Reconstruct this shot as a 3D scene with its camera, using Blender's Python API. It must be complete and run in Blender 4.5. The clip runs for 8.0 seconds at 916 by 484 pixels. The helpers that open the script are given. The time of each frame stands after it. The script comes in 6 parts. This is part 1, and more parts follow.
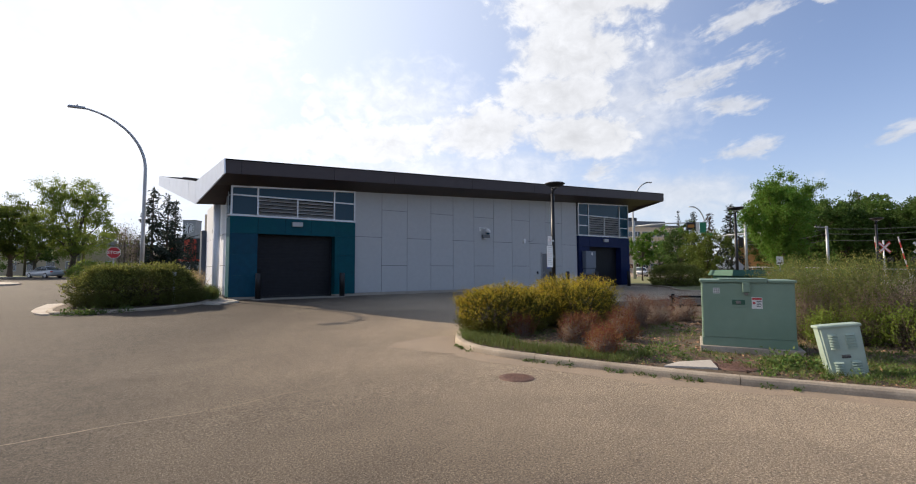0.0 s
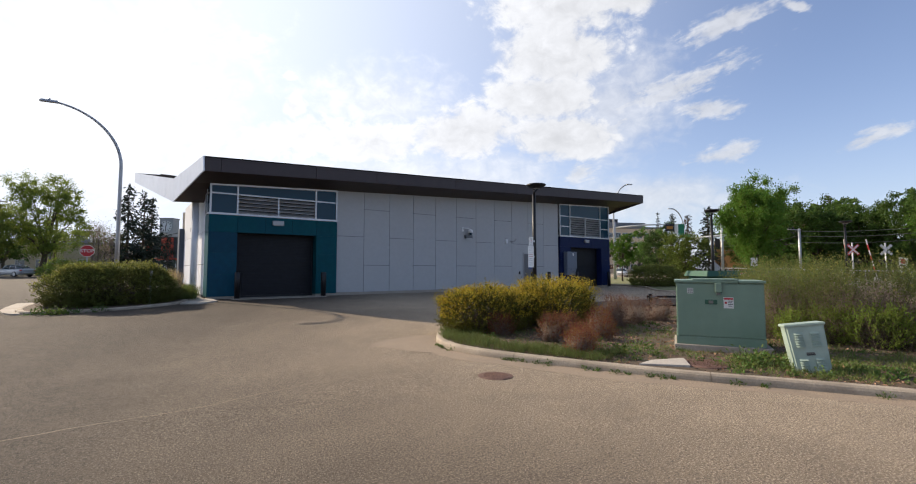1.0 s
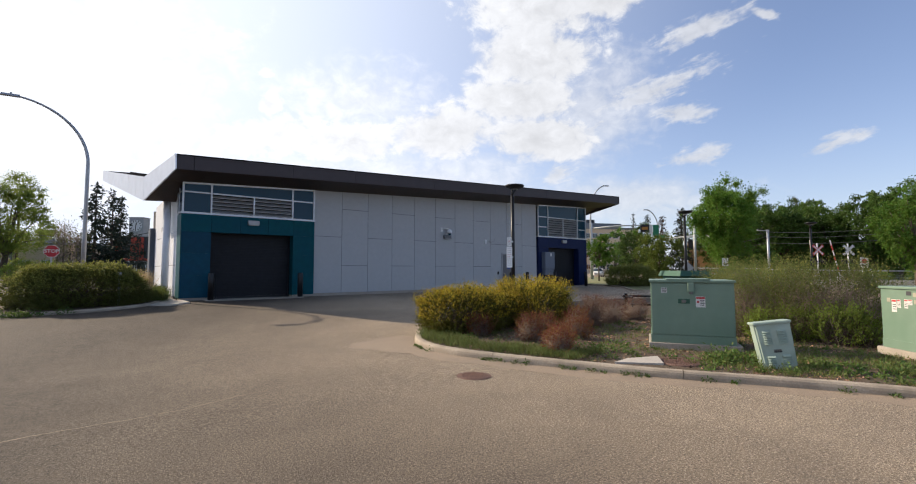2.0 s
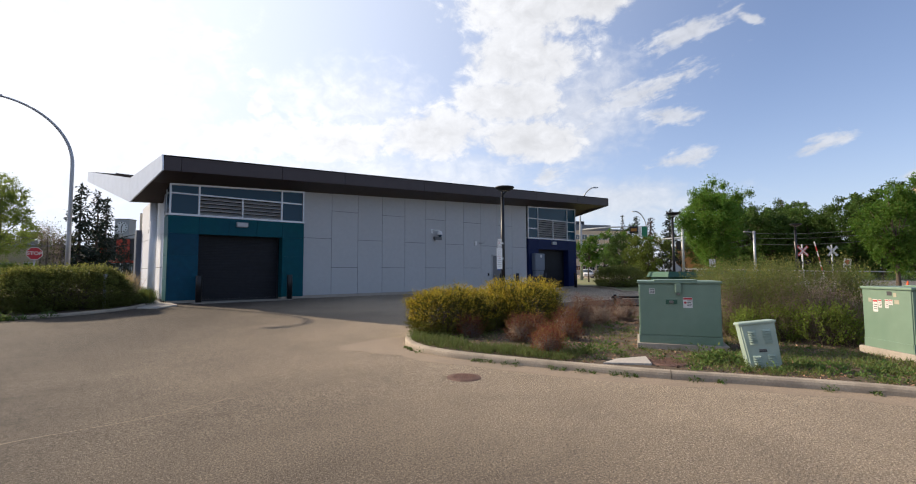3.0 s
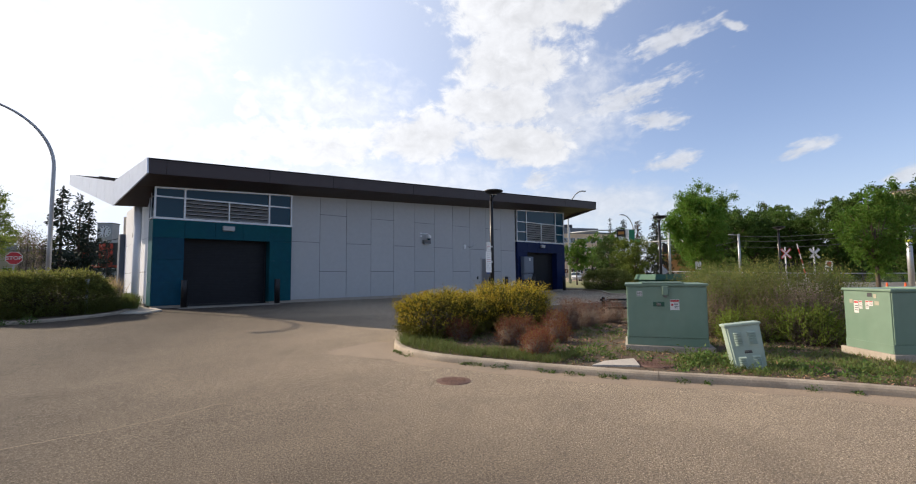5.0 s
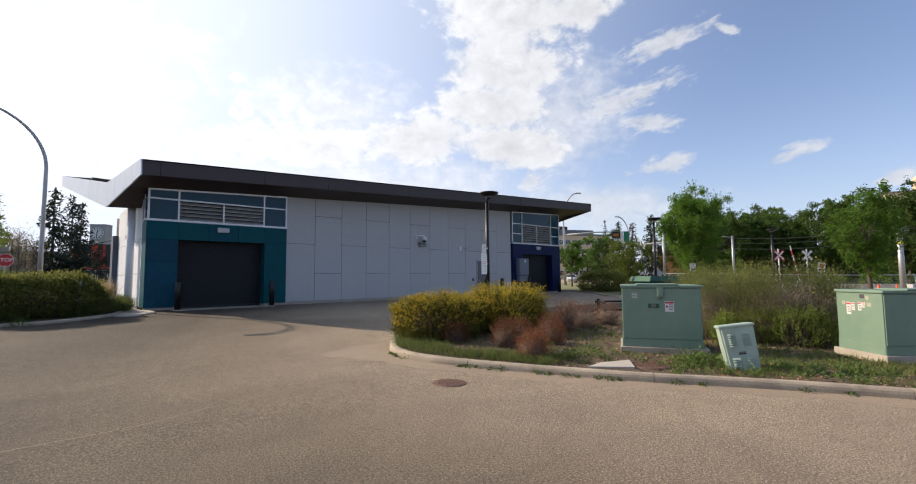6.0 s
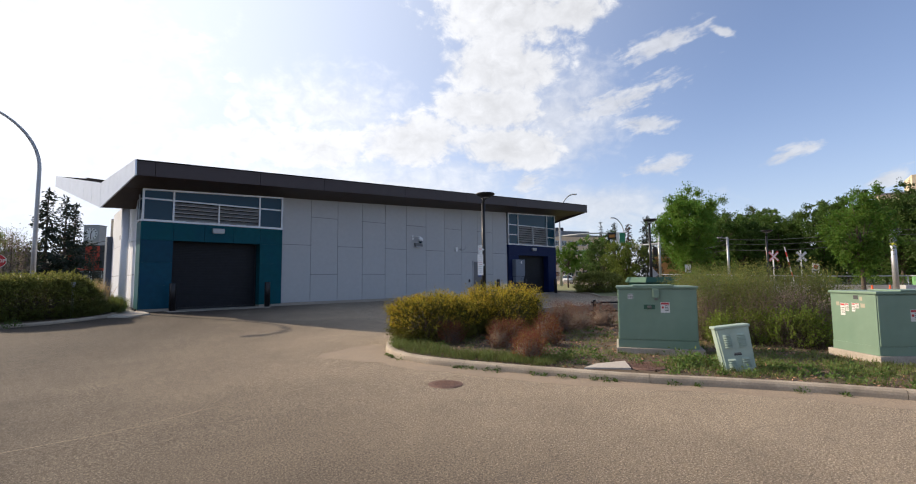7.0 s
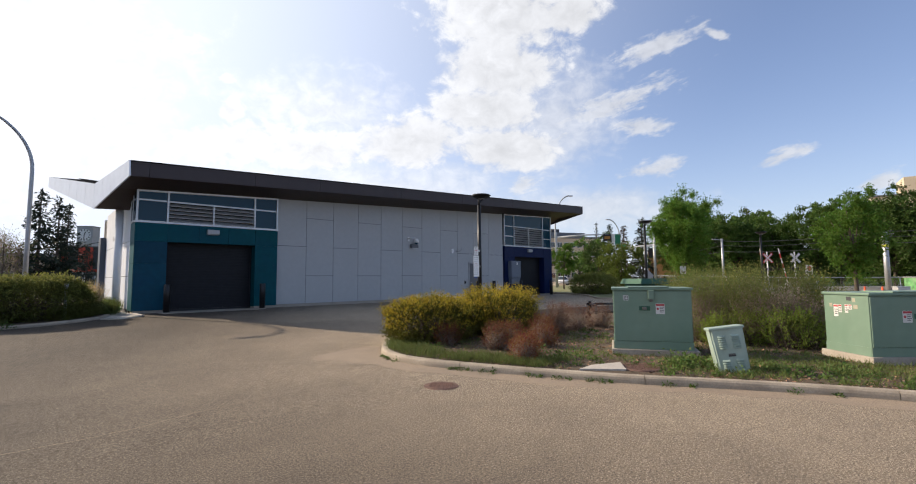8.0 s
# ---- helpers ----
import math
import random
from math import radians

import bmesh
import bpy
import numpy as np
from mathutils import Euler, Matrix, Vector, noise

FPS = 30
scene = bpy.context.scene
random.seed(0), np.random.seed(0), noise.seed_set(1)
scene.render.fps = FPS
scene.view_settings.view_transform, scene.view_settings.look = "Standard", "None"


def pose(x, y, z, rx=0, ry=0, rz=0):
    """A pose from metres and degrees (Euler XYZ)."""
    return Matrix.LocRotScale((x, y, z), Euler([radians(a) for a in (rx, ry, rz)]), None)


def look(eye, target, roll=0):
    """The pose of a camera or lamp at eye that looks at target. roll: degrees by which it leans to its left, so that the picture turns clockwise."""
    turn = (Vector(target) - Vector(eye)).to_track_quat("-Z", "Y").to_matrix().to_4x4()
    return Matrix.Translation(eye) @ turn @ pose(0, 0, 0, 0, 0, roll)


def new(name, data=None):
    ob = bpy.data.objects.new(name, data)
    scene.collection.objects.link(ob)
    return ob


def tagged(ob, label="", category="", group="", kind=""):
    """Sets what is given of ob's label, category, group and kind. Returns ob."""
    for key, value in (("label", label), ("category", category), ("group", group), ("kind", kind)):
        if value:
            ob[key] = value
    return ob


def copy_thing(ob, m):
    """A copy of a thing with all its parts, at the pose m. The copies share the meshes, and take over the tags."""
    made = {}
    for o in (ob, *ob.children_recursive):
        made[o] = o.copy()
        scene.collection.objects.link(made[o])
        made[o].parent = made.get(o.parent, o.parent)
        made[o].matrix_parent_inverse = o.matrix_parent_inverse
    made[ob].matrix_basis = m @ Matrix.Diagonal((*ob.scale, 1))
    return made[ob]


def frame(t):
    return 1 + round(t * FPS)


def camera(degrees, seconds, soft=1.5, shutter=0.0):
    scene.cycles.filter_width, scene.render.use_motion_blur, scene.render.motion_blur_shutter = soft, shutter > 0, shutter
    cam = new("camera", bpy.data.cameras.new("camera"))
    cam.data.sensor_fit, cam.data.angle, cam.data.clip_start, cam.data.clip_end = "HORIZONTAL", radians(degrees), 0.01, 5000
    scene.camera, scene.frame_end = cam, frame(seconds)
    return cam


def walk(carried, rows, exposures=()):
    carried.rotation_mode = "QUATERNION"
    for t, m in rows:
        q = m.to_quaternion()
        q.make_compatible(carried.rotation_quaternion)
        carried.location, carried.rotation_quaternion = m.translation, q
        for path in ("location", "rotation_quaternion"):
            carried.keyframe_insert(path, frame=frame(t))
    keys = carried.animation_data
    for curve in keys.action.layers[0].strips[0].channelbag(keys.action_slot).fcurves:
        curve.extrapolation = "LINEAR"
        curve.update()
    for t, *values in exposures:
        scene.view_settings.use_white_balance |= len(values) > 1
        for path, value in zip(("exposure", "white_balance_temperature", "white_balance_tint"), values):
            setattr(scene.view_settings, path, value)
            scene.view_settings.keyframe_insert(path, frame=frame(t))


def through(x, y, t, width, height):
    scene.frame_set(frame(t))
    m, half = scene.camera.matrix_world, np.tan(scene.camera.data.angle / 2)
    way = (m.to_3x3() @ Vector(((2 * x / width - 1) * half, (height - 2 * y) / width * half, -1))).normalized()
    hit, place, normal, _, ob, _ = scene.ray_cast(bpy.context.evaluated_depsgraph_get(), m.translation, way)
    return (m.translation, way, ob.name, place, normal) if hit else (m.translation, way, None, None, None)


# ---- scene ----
cam = camera(89.4, 8.0, soft=1.1)
PATH = [
    (0, (0.772, 0.158, 1.602), (1.893, 1.81, 1.725), -0.2),
    (0.5, (0.767, 0.099, 1.6), (1.903, 1.741, 1.721), -0.1),
    (1, (0.762, 0.071, 1.597), (1.942, 1.681, 1.72), -0.0),
    (1.5, (0.756, 0.070, 1.601), (1.979, 1.648, 1.721), -0.1),
    (2, (0.760, 0.060, 1.6), (2.012, 1.615, 1.724), -0.1),
    (3.5, (0.75, 0.036, 1.601), (2.044, 1.555, 1.735), -0.3),
    (4, (0.747, 0.039, 1.599), (2.052, 1.549, 1.738), -0.3),
    (4.5, (0.745, 0.038, 1.599), (2.057, 1.541, 1.741), -0.4),
    (6, (0.736, 0.041, 1.6), (2.070, 1.524, 1.753), -0.5),
    (6.5, (0.738, 0.046, 1.599), (2.078, 1.523, 1.755), -0.5),
    (7, (0.742, 0.047, 1.601), (2.087, 1.518, 1.758), -0.5),
    (7.5, (0.745, 0.047, 1.602), (2.096, 1.512, 1.762), -0.55),
    (8, (0.742, 0.044, 1.602), (2.100, 1.503, 1.765), -0.5),
]
walk(cam, [(t, look(eye, aim, lean)) for t, eye, aim, lean in PATH], exposures=[(0, 0.42), (8, 0.42)])

# ---- daylight: low sun behind the building, hazy sky with broken cloud ----
SUN = Vector((-0.78, 1.65, 1.0)).normalized()
sun = new("sun", bpy.data.lights.new("sun", "SUN"))
sun.data.energy, sun.data.angle, sun.data.color = 5.0, radians(0.6), (1.0, 0.82, 0.62)
sun.matrix_world = look((0, 0, 60), Vector((0, 0, 60)) - SUN)


def links(tree):
    """Two small functions for a node tree: node(type, settings) and wire(from, to)."""
    def node(kind, operation="", data_type="", blend_type="", interpolation_type="", feature=""):
        n = tree.nodes.new(kind)
        if operation:
            n.operation = operation
        if data_type:
            n.data_type = data_type
        if blend_type:
            n.blend_type = blend_type
        if interpolation_type:
            n.interpolation_type = interpolation_type
        if feature:
            n.feature = feature
        return n
    return node, lambda a, b: tree.links.new(a, b)


def sky_world():
    world = bpy.data.worlds.new("sky")
    scene.world = world
    world.use_nodes = True
    tree = world.node_tree
    tree.nodes.clear()
    node, wire = links(tree)

    def calc(op, a, b=None, c=None):
        n = node("ShaderNodeMath", operation=op)
        for slot, v in zip(n.inputs, (a, b, c)):
            if isinstance(v, (int, float)):
                slot.default_value = v
            elif v is not None:
                wire(v, slot)
        return n.outputs[0]

    coord = node("ShaderNodeTexCoord")
    split = node("ShaderNodeSeparateXYZ")
    wire(coord.outputs["Generated"], split.inputs[0])
    x, y, z = split.outputs
    sky = node("ShaderNodeTexSky")
    sky.sky_type, sky.sun_disc = "NISHITA", False
    sky.sun_elevation, sky.sun_rotation = radians(28.7), math.atan2(SUN.x, SUN.y)
    sky.air_density, sky.dust_density, sky.ozone_density = 1.0, 0.7, 2.2
    # bearing (degrees to the right of the +y axis) and height (degrees)
    az = calc("MULTIPLY", calc("ARCTAN2", x, y), 57.2958)
    el = calc("MULTIPLY", calc("ARCSINE", z), 57.2958)
    # cloud noise: broad heaps, billows on their edges, and fibres for the streaks
    def ruffle(across, up, detail, rough, distort, slope=0.0):
        flat = node("ShaderNodeCombineXYZ")
        wire(calc("MULTIPLY", az, across), flat.inputs[0])
        wire(calc("ADD", calc("MULTIPLY", el, up), calc("MULTIPLY", az, slope)), flat.inputs[1])
        n = node("ShaderNodeTexNoise")
        n.inputs["Scale"].default_value, n.inputs["Detail"].default_value = 1.0, detail
        n.inputs["Roughness"].default_value, n.inputs["Distortion"].default_value = rough, distort
        wire(flat.outputs[0], n.inputs["Vector"])
        return calc("SUBTRACT", n.outputs[0], 0.5)

    heaps, billows = ruffle(0.16, 0.22, 4, 0.55, 0.3), ruffle(0.46, 0.62, 8, 0.62, 0.35)
    fibres = ruffle(0.35, 1.1, 8, 0.62, 0.3, -0.22)

    def bank(a, e, wide, high, turn):
        """A cloud: 1 in the middle of an ellipse round bearing a, height e; 0 on its rim and below 0 outside."""
        c, s = math.cos(radians(turn)), math.sin(radians(turn))
        da, de = calc("SUBTRACT", az, a), calc("SUBTRACT", el, e)
        u = calc("DIVIDE", calc("ADD", calc("MULTIPLY", da, c), calc("MULTIPLY", de, s)), wide)
        v = calc("DIVIDE", calc("SUBTRACT", calc("MULTIPLY", de, c), calc("MULTIPLY", da, s)), high)
        r = calc("SQRT", calc("ADD", calc("MULTIPLY", u, u), calc("MULTIPLY", v, v)))
        return calc("SUBTRACT", 1.0, r)

    def gather(rows):
        total = None
        for row in rows:
            total = bank(*row) if total is None else calc("MAXIMUM", total, bank(*row))
        return total

    def step(v, a, b, top=1.0):
        n = node("ShaderNodeMapRange", interpolation_type="SMOOTHSTEP")
        wire(v, n.inputs[0])
        n.inputs[1].default_value, n.inputs[2].default_value, n.inputs[4].default_value = a, b, top
        return n.outputs[0]

    heaped = gather([
        (49, 31, 11.5, 5.5, -6), (48, 25, 9.0, 4.6, -4), (46.5, 20.5, 9.0, 3.4, -3), (57, 30, 5.5, 2.5, -1), (46, 39, 14, 7, 0),
        (17, 15.5, 7.2, 2.8, 8), (25, 15.2, 8.4, 2.9, 4), (37, 16.9, 9.2, 3.9, 7), (16.4, 18.7, 1.7, 1.4, 11), (48.6, 15.9, 8.0, 3.2, -3)])
    thin = gather([
        (61.1, 19.8, 8.3, 1.7, 14), (53.9, 16.0, 5.6, 1.5, 17), (64.9, 17.2, 3.9, 1.1, -5), (67, 25.3, 5.6, 1.3, 9), (73.3, 25.2, 1.6, 0.45, -30),
        (66.8, 12.5, 3.5, 1.05, 9), (78.9, 12.3, 3.0, 0.8, 16), (85.8, 8.6, 1.8, 1.0, 18), (51.4, 11.6, 3.0, 1.2, 27),
        (11.9, 24.7, 1.7, 1.2, 14), (15.8, 22, 1.0, 0.6, 6), (104, 18, 11, 5, 15)])
    misty = gather([
        (0, 20.5, 15.5, 7.5, 14), (-2, 12.5, 19, 8.5, 9), (4.7, 17.3, 8.5, 3.8, 11), (31, 11.5, 25, 5.2, 0), (58, 8.5, 14, 3.2, 0), (55, 19, 9, 8, 20), (27, 20, 12, 5, 0), (-40, 24, 24, 16, 0),
        (150, 26, 20, 8, 0), (-120, 25, 26, 10, 0)])
    body = calc("ADD", heaped, calc("ADD", calc("MULTIPLY", heaps, 1.1), calc("MULTIPLY", billows, 1.25)))
    cover_a = step(body, -0.08, 0.42, 0.95)
    cover_b = step(calc("ADD", thin, calc("ADD", calc("MULTIPLY", fibres, 2.3), calc("MULTIPLY", billows, 1.4))), -0.12, 0.75, 0.74)
    cover_c = step(calc("ADD", misty, calc("ADD", calc("MULTIPLY", heaps, 1.2), calc("MULTIPLY", billows, 1.3))), -0.15, 0.95, 0.62)
    cover = calc("MAXIMUM", cover_a, calc("MAXIMUM", cover_b, cover_c))
    # thick hearts of the heaps are a little greyer than their sunlit rims
    grain = calc("SUBTRACT", calc("ADD", calc("MULTIPLY", billows, 0.62), calc("MULTIPLY", heaps, 0.3)), calc("MULTIPLY", step(body, 0.2, 0.9), 0.07))
    # thin veil of haze, denser towards the sun and the horizon
    facing = node("ShaderNodeVectorMath", operation="DOT_PRODUCT")
    wire(coord.outputs["Generated"], facing.inputs[0])
    facing.inputs[1].default_value = SUN
    glow = calc("POWER", calc("MAXIMUM", facing.outputs["Value"], 0.0), 1.6)
    low = calc("POWER", calc("SUBTRACT", 1.0, calc("MINIMUM", calc("MAXIMUM", z, 0.0), 1.0)), 6.5)
    veil = calc("MINIMUM", calc("ADD", calc("MULTIPLY_ADD", glow, 1.15, 0.09), calc("MULTIPLY", low, 0.66)), 1.0)
    shine = calc("ADD", 0.60, calc("MULTIPLY", glow, 0.42))
    mist = calc("ADD", 0.84, calc("MULTIPLY", glow, 0.22))
    shade = calc("ADD", 1.0, grain)
    cloud_light = calc("MULTIPLY", shine, shade)

    sky_scaled = node("ShaderNodeVectorMath", operation="SCALE")
    hue = node("ShaderNodeVectorMath", operation="MULTIPLY")
    wire(sky.outputs[0], hue.inputs[0])
    hue.inputs[1].default_value = (0.96, 0.97, 1.12)
    wire(hue.outputs[0], sky_scaled.inputs[0])
    sky_scaled.inputs["Scale"].default_value = 0.112
    haze = node("ShaderNodeMix", data_type="RGBA")
    wire(veil, haze.inputs["Factor"])
    wire(sky_scaled.outputs[0], haze.inputs["A"])
    white = node("ShaderNodeVectorMath", operation="SCALE")
    white.inputs[0].default_value = (0.70, 0.755, 0.88)
    wire(mist, white.inputs["Scale"])
    wire(white.outputs[0], haze.inputs["B"])
    tone = node("ShaderNodeVectorMath", operation="SCALE")
    tone.inputs[0].default_value = (0.955, 0.965, 1.0)
    wire(cloud_light, tone.inputs["Scale"])
    both = node("ShaderNodeMix", data_type="RGBA")
    wire(cover, both.inputs["Factor"])
    wire(haze.outputs["Result"], both.inputs["A"])
    wire(tone.outputs[0], both.inputs["B"])
    back = node("ShaderNodeBackground")
    wire(both.outputs["Result"], back.inputs["Color"])
    back.inputs["Strength"].default_value = 1.0
    out = node("ShaderNodeOutputWorld")
    wire(back.outputs[0], out.inputs["Surface"])


sky_world()


# ---- materials ----
def paint(name, colour, rough=0.6, metal=0.0, vary=0.12, grain=14.0, stain=0.8, bump=0.15, second=None, per_piece=0.0, coat=0.0, hue=None, spec=0.5):
    """A surface with fine grain, larger stains and relief; second: the colour of the stains; per_piece: spread from piece to piece."""
    m = bpy.data.materials.new(name)
    m.use_nodes = True
    tree = m.node_tree
    node, wire = links(tree)
    skin = tree.nodes["Principled BSDF"]
    skin.inputs["Roughness"].default_value, skin.inputs["Metallic"].default_value = rough, metal
    skin.inputs["Coat Weight"].default_value = coat
    skin.inputs["Specular IOR Level"].default_value = spec
    coord = node("ShaderNodeTexCoord")
    fine = node("ShaderNodeTexNoise")
    fine.inputs["Scale"].default_value, fine.inputs["Detail"].default_value = grain, 6
    wire(coord.outputs["Object"], fine.inputs["Vector"])
    broad = node("ShaderNodeTexNoise")
    broad.inputs["Scale"].default_value, broad.inputs["Detail"].default_value, broad.inputs["Distortion"].default_value = stain, 5, 0.4
    wire(coord.outputs["Object"], broad.inputs["Vector"])
    dark = [c * (1 - vary) for c in colour]
    ramp = node("ShaderNodeValToRGB")
    ramp.color_ramp.elements[0].position, ramp.color_ramp.elements[1].position = 0.3, 0.7
    ramp.color_ramp.elements[0].color = (*dark, 1)
    ramp.color_ramp.elements[1].color = (*[min(1, c * (1 + vary)) for c in colour], 1)
    wire(fine.outputs[0], ramp.inputs[0])
    mix = node("ShaderNodeMix", data_type="RGBA")
    spread = node("ShaderNodeMapRange")
    spread.inputs[1].default_value, spread.inputs[2].default_value = 0.42, 0.72
    spread.inputs[4].default_value = 0.75 if second else 0.5
    wire(broad.outputs[0], spread.inputs[0])
    wire(spread.outputs[0], mix.inputs["Factor"])
    wire(ramp.outputs[0], mix.inputs["A"])
    mix.inputs["B"].default_value = (*(second or [c * (1 - 1.4 * vary) for c in colour]), 1)
    final = mix.outputs["Result"]
    if per_piece:
        info = node("ShaderNodeObjectInfo")
        geo = node("ShaderNodeNewGeometry")
        add = node("ShaderNodeMath", operation="ADD")
        wire(info.outputs["Random"], add.inputs[0])
        wire(geo.outputs["Random Per Island"], add.inputs[1])
        half = node("ShaderNodeMapRange")
        half.inputs[1].default_value, half.inputs[2].default_value = 0, 2
        half.inputs[3].default_value, half.inputs[4].default_value = 1 - per_piece, 1 + per_piece
        wire(add.outputs[0], half.inputs[0])
        hsv = node("ShaderNodeHueSaturation")
        wire(final, hsv.inputs["Color"])
        wire(half.outputs[0], hsv.inputs["Value"])
        if hue:
            turn = node("ShaderNodeMapRange")
            turn.inputs[3].default_value, turn.inputs[4].default_value = 0.5 - hue, 0.5 + hue
            wire(geo.outputs["Random Per Island"], turn.inputs[0])
            wire(turn.outputs[0], hsv.inputs["Hue"])
        final = hsv.outputs[0]
    wire(final, skin.inputs["Base Color"])
    if bump:
        b = node("ShaderNodeBump")
        b.inputs["Strength"].default_value, b.inputs["Distance"].default_value = bump, 0.01
        wire(fine.outputs[0], b.inputs["Height"])
        wire(b.outputs[0], skin.inputs["Normal"])
    return m


def leaf_paint(name, colour, vary=0.35, hue=0.02, through=0.35):
    m = paint(name, colour, rough=0.62, vary=0.2, grain=3, stain=0.6, bump=0, per_piece=vary, hue=hue)
    tree = m.node_tree
    node, wire = links(tree)
    skin, out = tree.nodes["Principled BSDF"], tree.nodes["Material Output"]
    skin.inputs["Specular IOR Level"].default_value = 0.25
    thin = node("ShaderNodeBsdfTranslucent")
    wire(skin.inputs["Base Color"].links[0].from_socket, thin.inputs["Color"])
    mix = node("ShaderNodeMixShader")
    mix.inputs[0].default_value = through
    wire(skin.outputs[0], mix.inputs[1])
    wire(thin.outputs[0], mix.inputs[2])
    wire(mix.outputs[0], out.inputs["Surface"])
    return m


def asphalt_paint():
    m = bpy.data.materials.new("asphalt")
    m.use_nodes = True
    tree = m.node_tree
    node, wire = links(tree)
    skin = tree.nodes["Principled BSDF"]
    skin.inputs["Roughness"].default_value = 0.88
    skin.inputs["Specular IOR Level"].default_value = 0.3
    coord = node("ShaderNodeTexCoord")

    def noisy(scale, detail, distort=0.0, rough=0.55):
        n = node("ShaderNodeTexNoise")
        n.inputs["Scale"].default_value, n.inputs["Detail"].default_value = scale, detail
        n.inputs["Distortion"].default_value, n.inputs["Roughness"].default_value = distort, rough
        wire(coord.outputs["Object"], n.inputs["Vector"])
        return n.outputs[0]

    def blend(factor, a, b, mode="MIX"):
        n = node("ShaderNodeMix", data_type="RGBA", blend_type=mode)
        for slot, v in ((n.inputs["Factor"], factor), (n.inputs["A"], a), (n.inputs["B"], b)):
            if isinstance(v, (tuple, float, int)):
                slot.default_value = (*v, 1) if isinstance(v, tuple) else v
            else:
                wire(v, slot)
        return n.outputs["Result"]

    def band(v, a, b, lo=0.0, hi=1.0):
        n = node("ShaderNodeMapRange")
        wire(v, n.inputs[0])
        n.inputs[1].default_value, n.inputs[2].default_value, n.inputs[3].default_value, n.inputs[4].default_value = a, b, lo, hi
        return n.outputs[0]

    stones = node("ShaderNodeTexVoronoi")
    stones.inputs["Scale"].default_value = 150
    wire(coord.outputs["Object"], stones.inputs["Vector"])
    pebble = node("ShaderNodeSeparateColor")
    wire(stones.outputs["Color"], pebble.inputs[0])
    base = blend(band(noisy(0.35, 5, 0.6), 0.36, 0.66), (0.394, 0.311, 0.216), (0.320, 0.253, 0.178))
    base = blend(band(noisy(0.9, 6, 0.8, 0.6), 0.56, 0.72, 0, 0.6), base, (0.257, 0.205, 0.150))
    base = blend(band(pebble.outputs[0], 0.0, 1.0, 0.0, 0.75), base, (0.217, 0.171, 0.122))
    base = blend(band(pebble.outputs[1], 0.86, 0.95, 0.0, 0.65), base, (0.548, 0.464, 0.347))
    base = blend(band(noisy(38, 5, 0, 0.8), 0.475, 0.585, 0.0, 0.92), base, (0.130, 0.102, 0.072))
    base = blend(band(noisy(52, 4, 0, 0.8), 0.53, 0.60, 0.0, 0.92), base, (0.72, 0.60, 0.44))
    # dusty tan towards the island, older and greyer towards the street, shade added near the building
    place = node("ShaderNodeSeparateXYZ")
    wire(coord.outputs["Object"], place.inputs[0])
    drift = node("ShaderNodeMath", operation="MULTIPLY_ADD")
    wire(noisy(0.12, 4, 0.5), drift.inputs[0])
    drift.inputs[1].default_value = 7.0
    # deepens the building's shadow in the colour, growing from y 9 to 24
    shade_bias = node("ShaderNodeMath", operation="MULTIPLY_ADD")
    wire(band(place.outputs[1], 9.0, 24.0, 0.0, 15.0), shade_bias.inputs[0])
    shade_bias.inputs[1].default_value = -0.45
    wire(place.outputs[0], shade_bias.inputs[2])
    wire(shade_bias.outputs[0], drift.inputs[2])
    base = blend(band(drift.outputs[0], 3.6, 10.5, 1.0, 0.0), base, (0.195, 0.197, 0.213), "MULTIPLY")
    # patched and worn places, older wheel paths
    base = blend(band(noisy(0.22, 3, 1.2, 0.5), 0.46, 0.62, 0.0, 0.3), base, (0.55, 0.55, 0.57), "MULTIPLY")
    base = blend(band(noisy(0.6, 7, 1.5, 0.65), 0.46, 0.68, 0.0, 0.35), base, (0.6, 0.6, 0.62), "MULTIPLY")
    base = blend(band(noisy(7, 9, 0.1, 0.75), 0.46, 0.68, 0.0, 0.34), base, (0.137, 0.109, 0.078))
    # thin winding cracks
    cracks = node("ShaderNodeTexVoronoi", feature="DISTANCE_TO_EDGE")
    cracks.inputs["Scale"].default_value = 0.16
    bent = node("ShaderNodeMix", data_type="RGBA", blend_type="LINEAR_LIGHT")
    wob = node("ShaderNodeTexNoise")
    wob.inputs["Scale"].default_value, wob.inputs["Detail"].default_value = 0.7, 6
    wire(coord.outputs["Object"], wob.inputs["Vector"])
    bent.inputs["Factor"].default_value = 0.55
    wire(coord.outputs["Object"], bent.inputs["A"])
    wire(wob.outputs["Color"], bent.inputs["B"])
    wire(bent.outputs["Result"], cracks.inputs["Vector"])
    line = band(cracks.outputs["Distance"], 0.0, 0.002, 0.18, 0.0)
    base = blend(line, base, (0.05, 0.045, 0.04))
    wire(base, skin.inputs["Base Color"])
    b = node("ShaderNodeBump")
    b.inputs["Strength"].default_value, b.inputs["Distance"].default_value = 0.75, 0.008
    height = node("ShaderNodeMath", operation="ADD")
    wire(stones.outputs["Distance"], height.inputs[0])
    wire(noisy(85, 4, 0.0, 0.7), height.inputs[1])
    wire(height.outputs[0], b.inputs["Height"])
    wire(b.outputs[0], skin.inputs["Normal"])
    return m


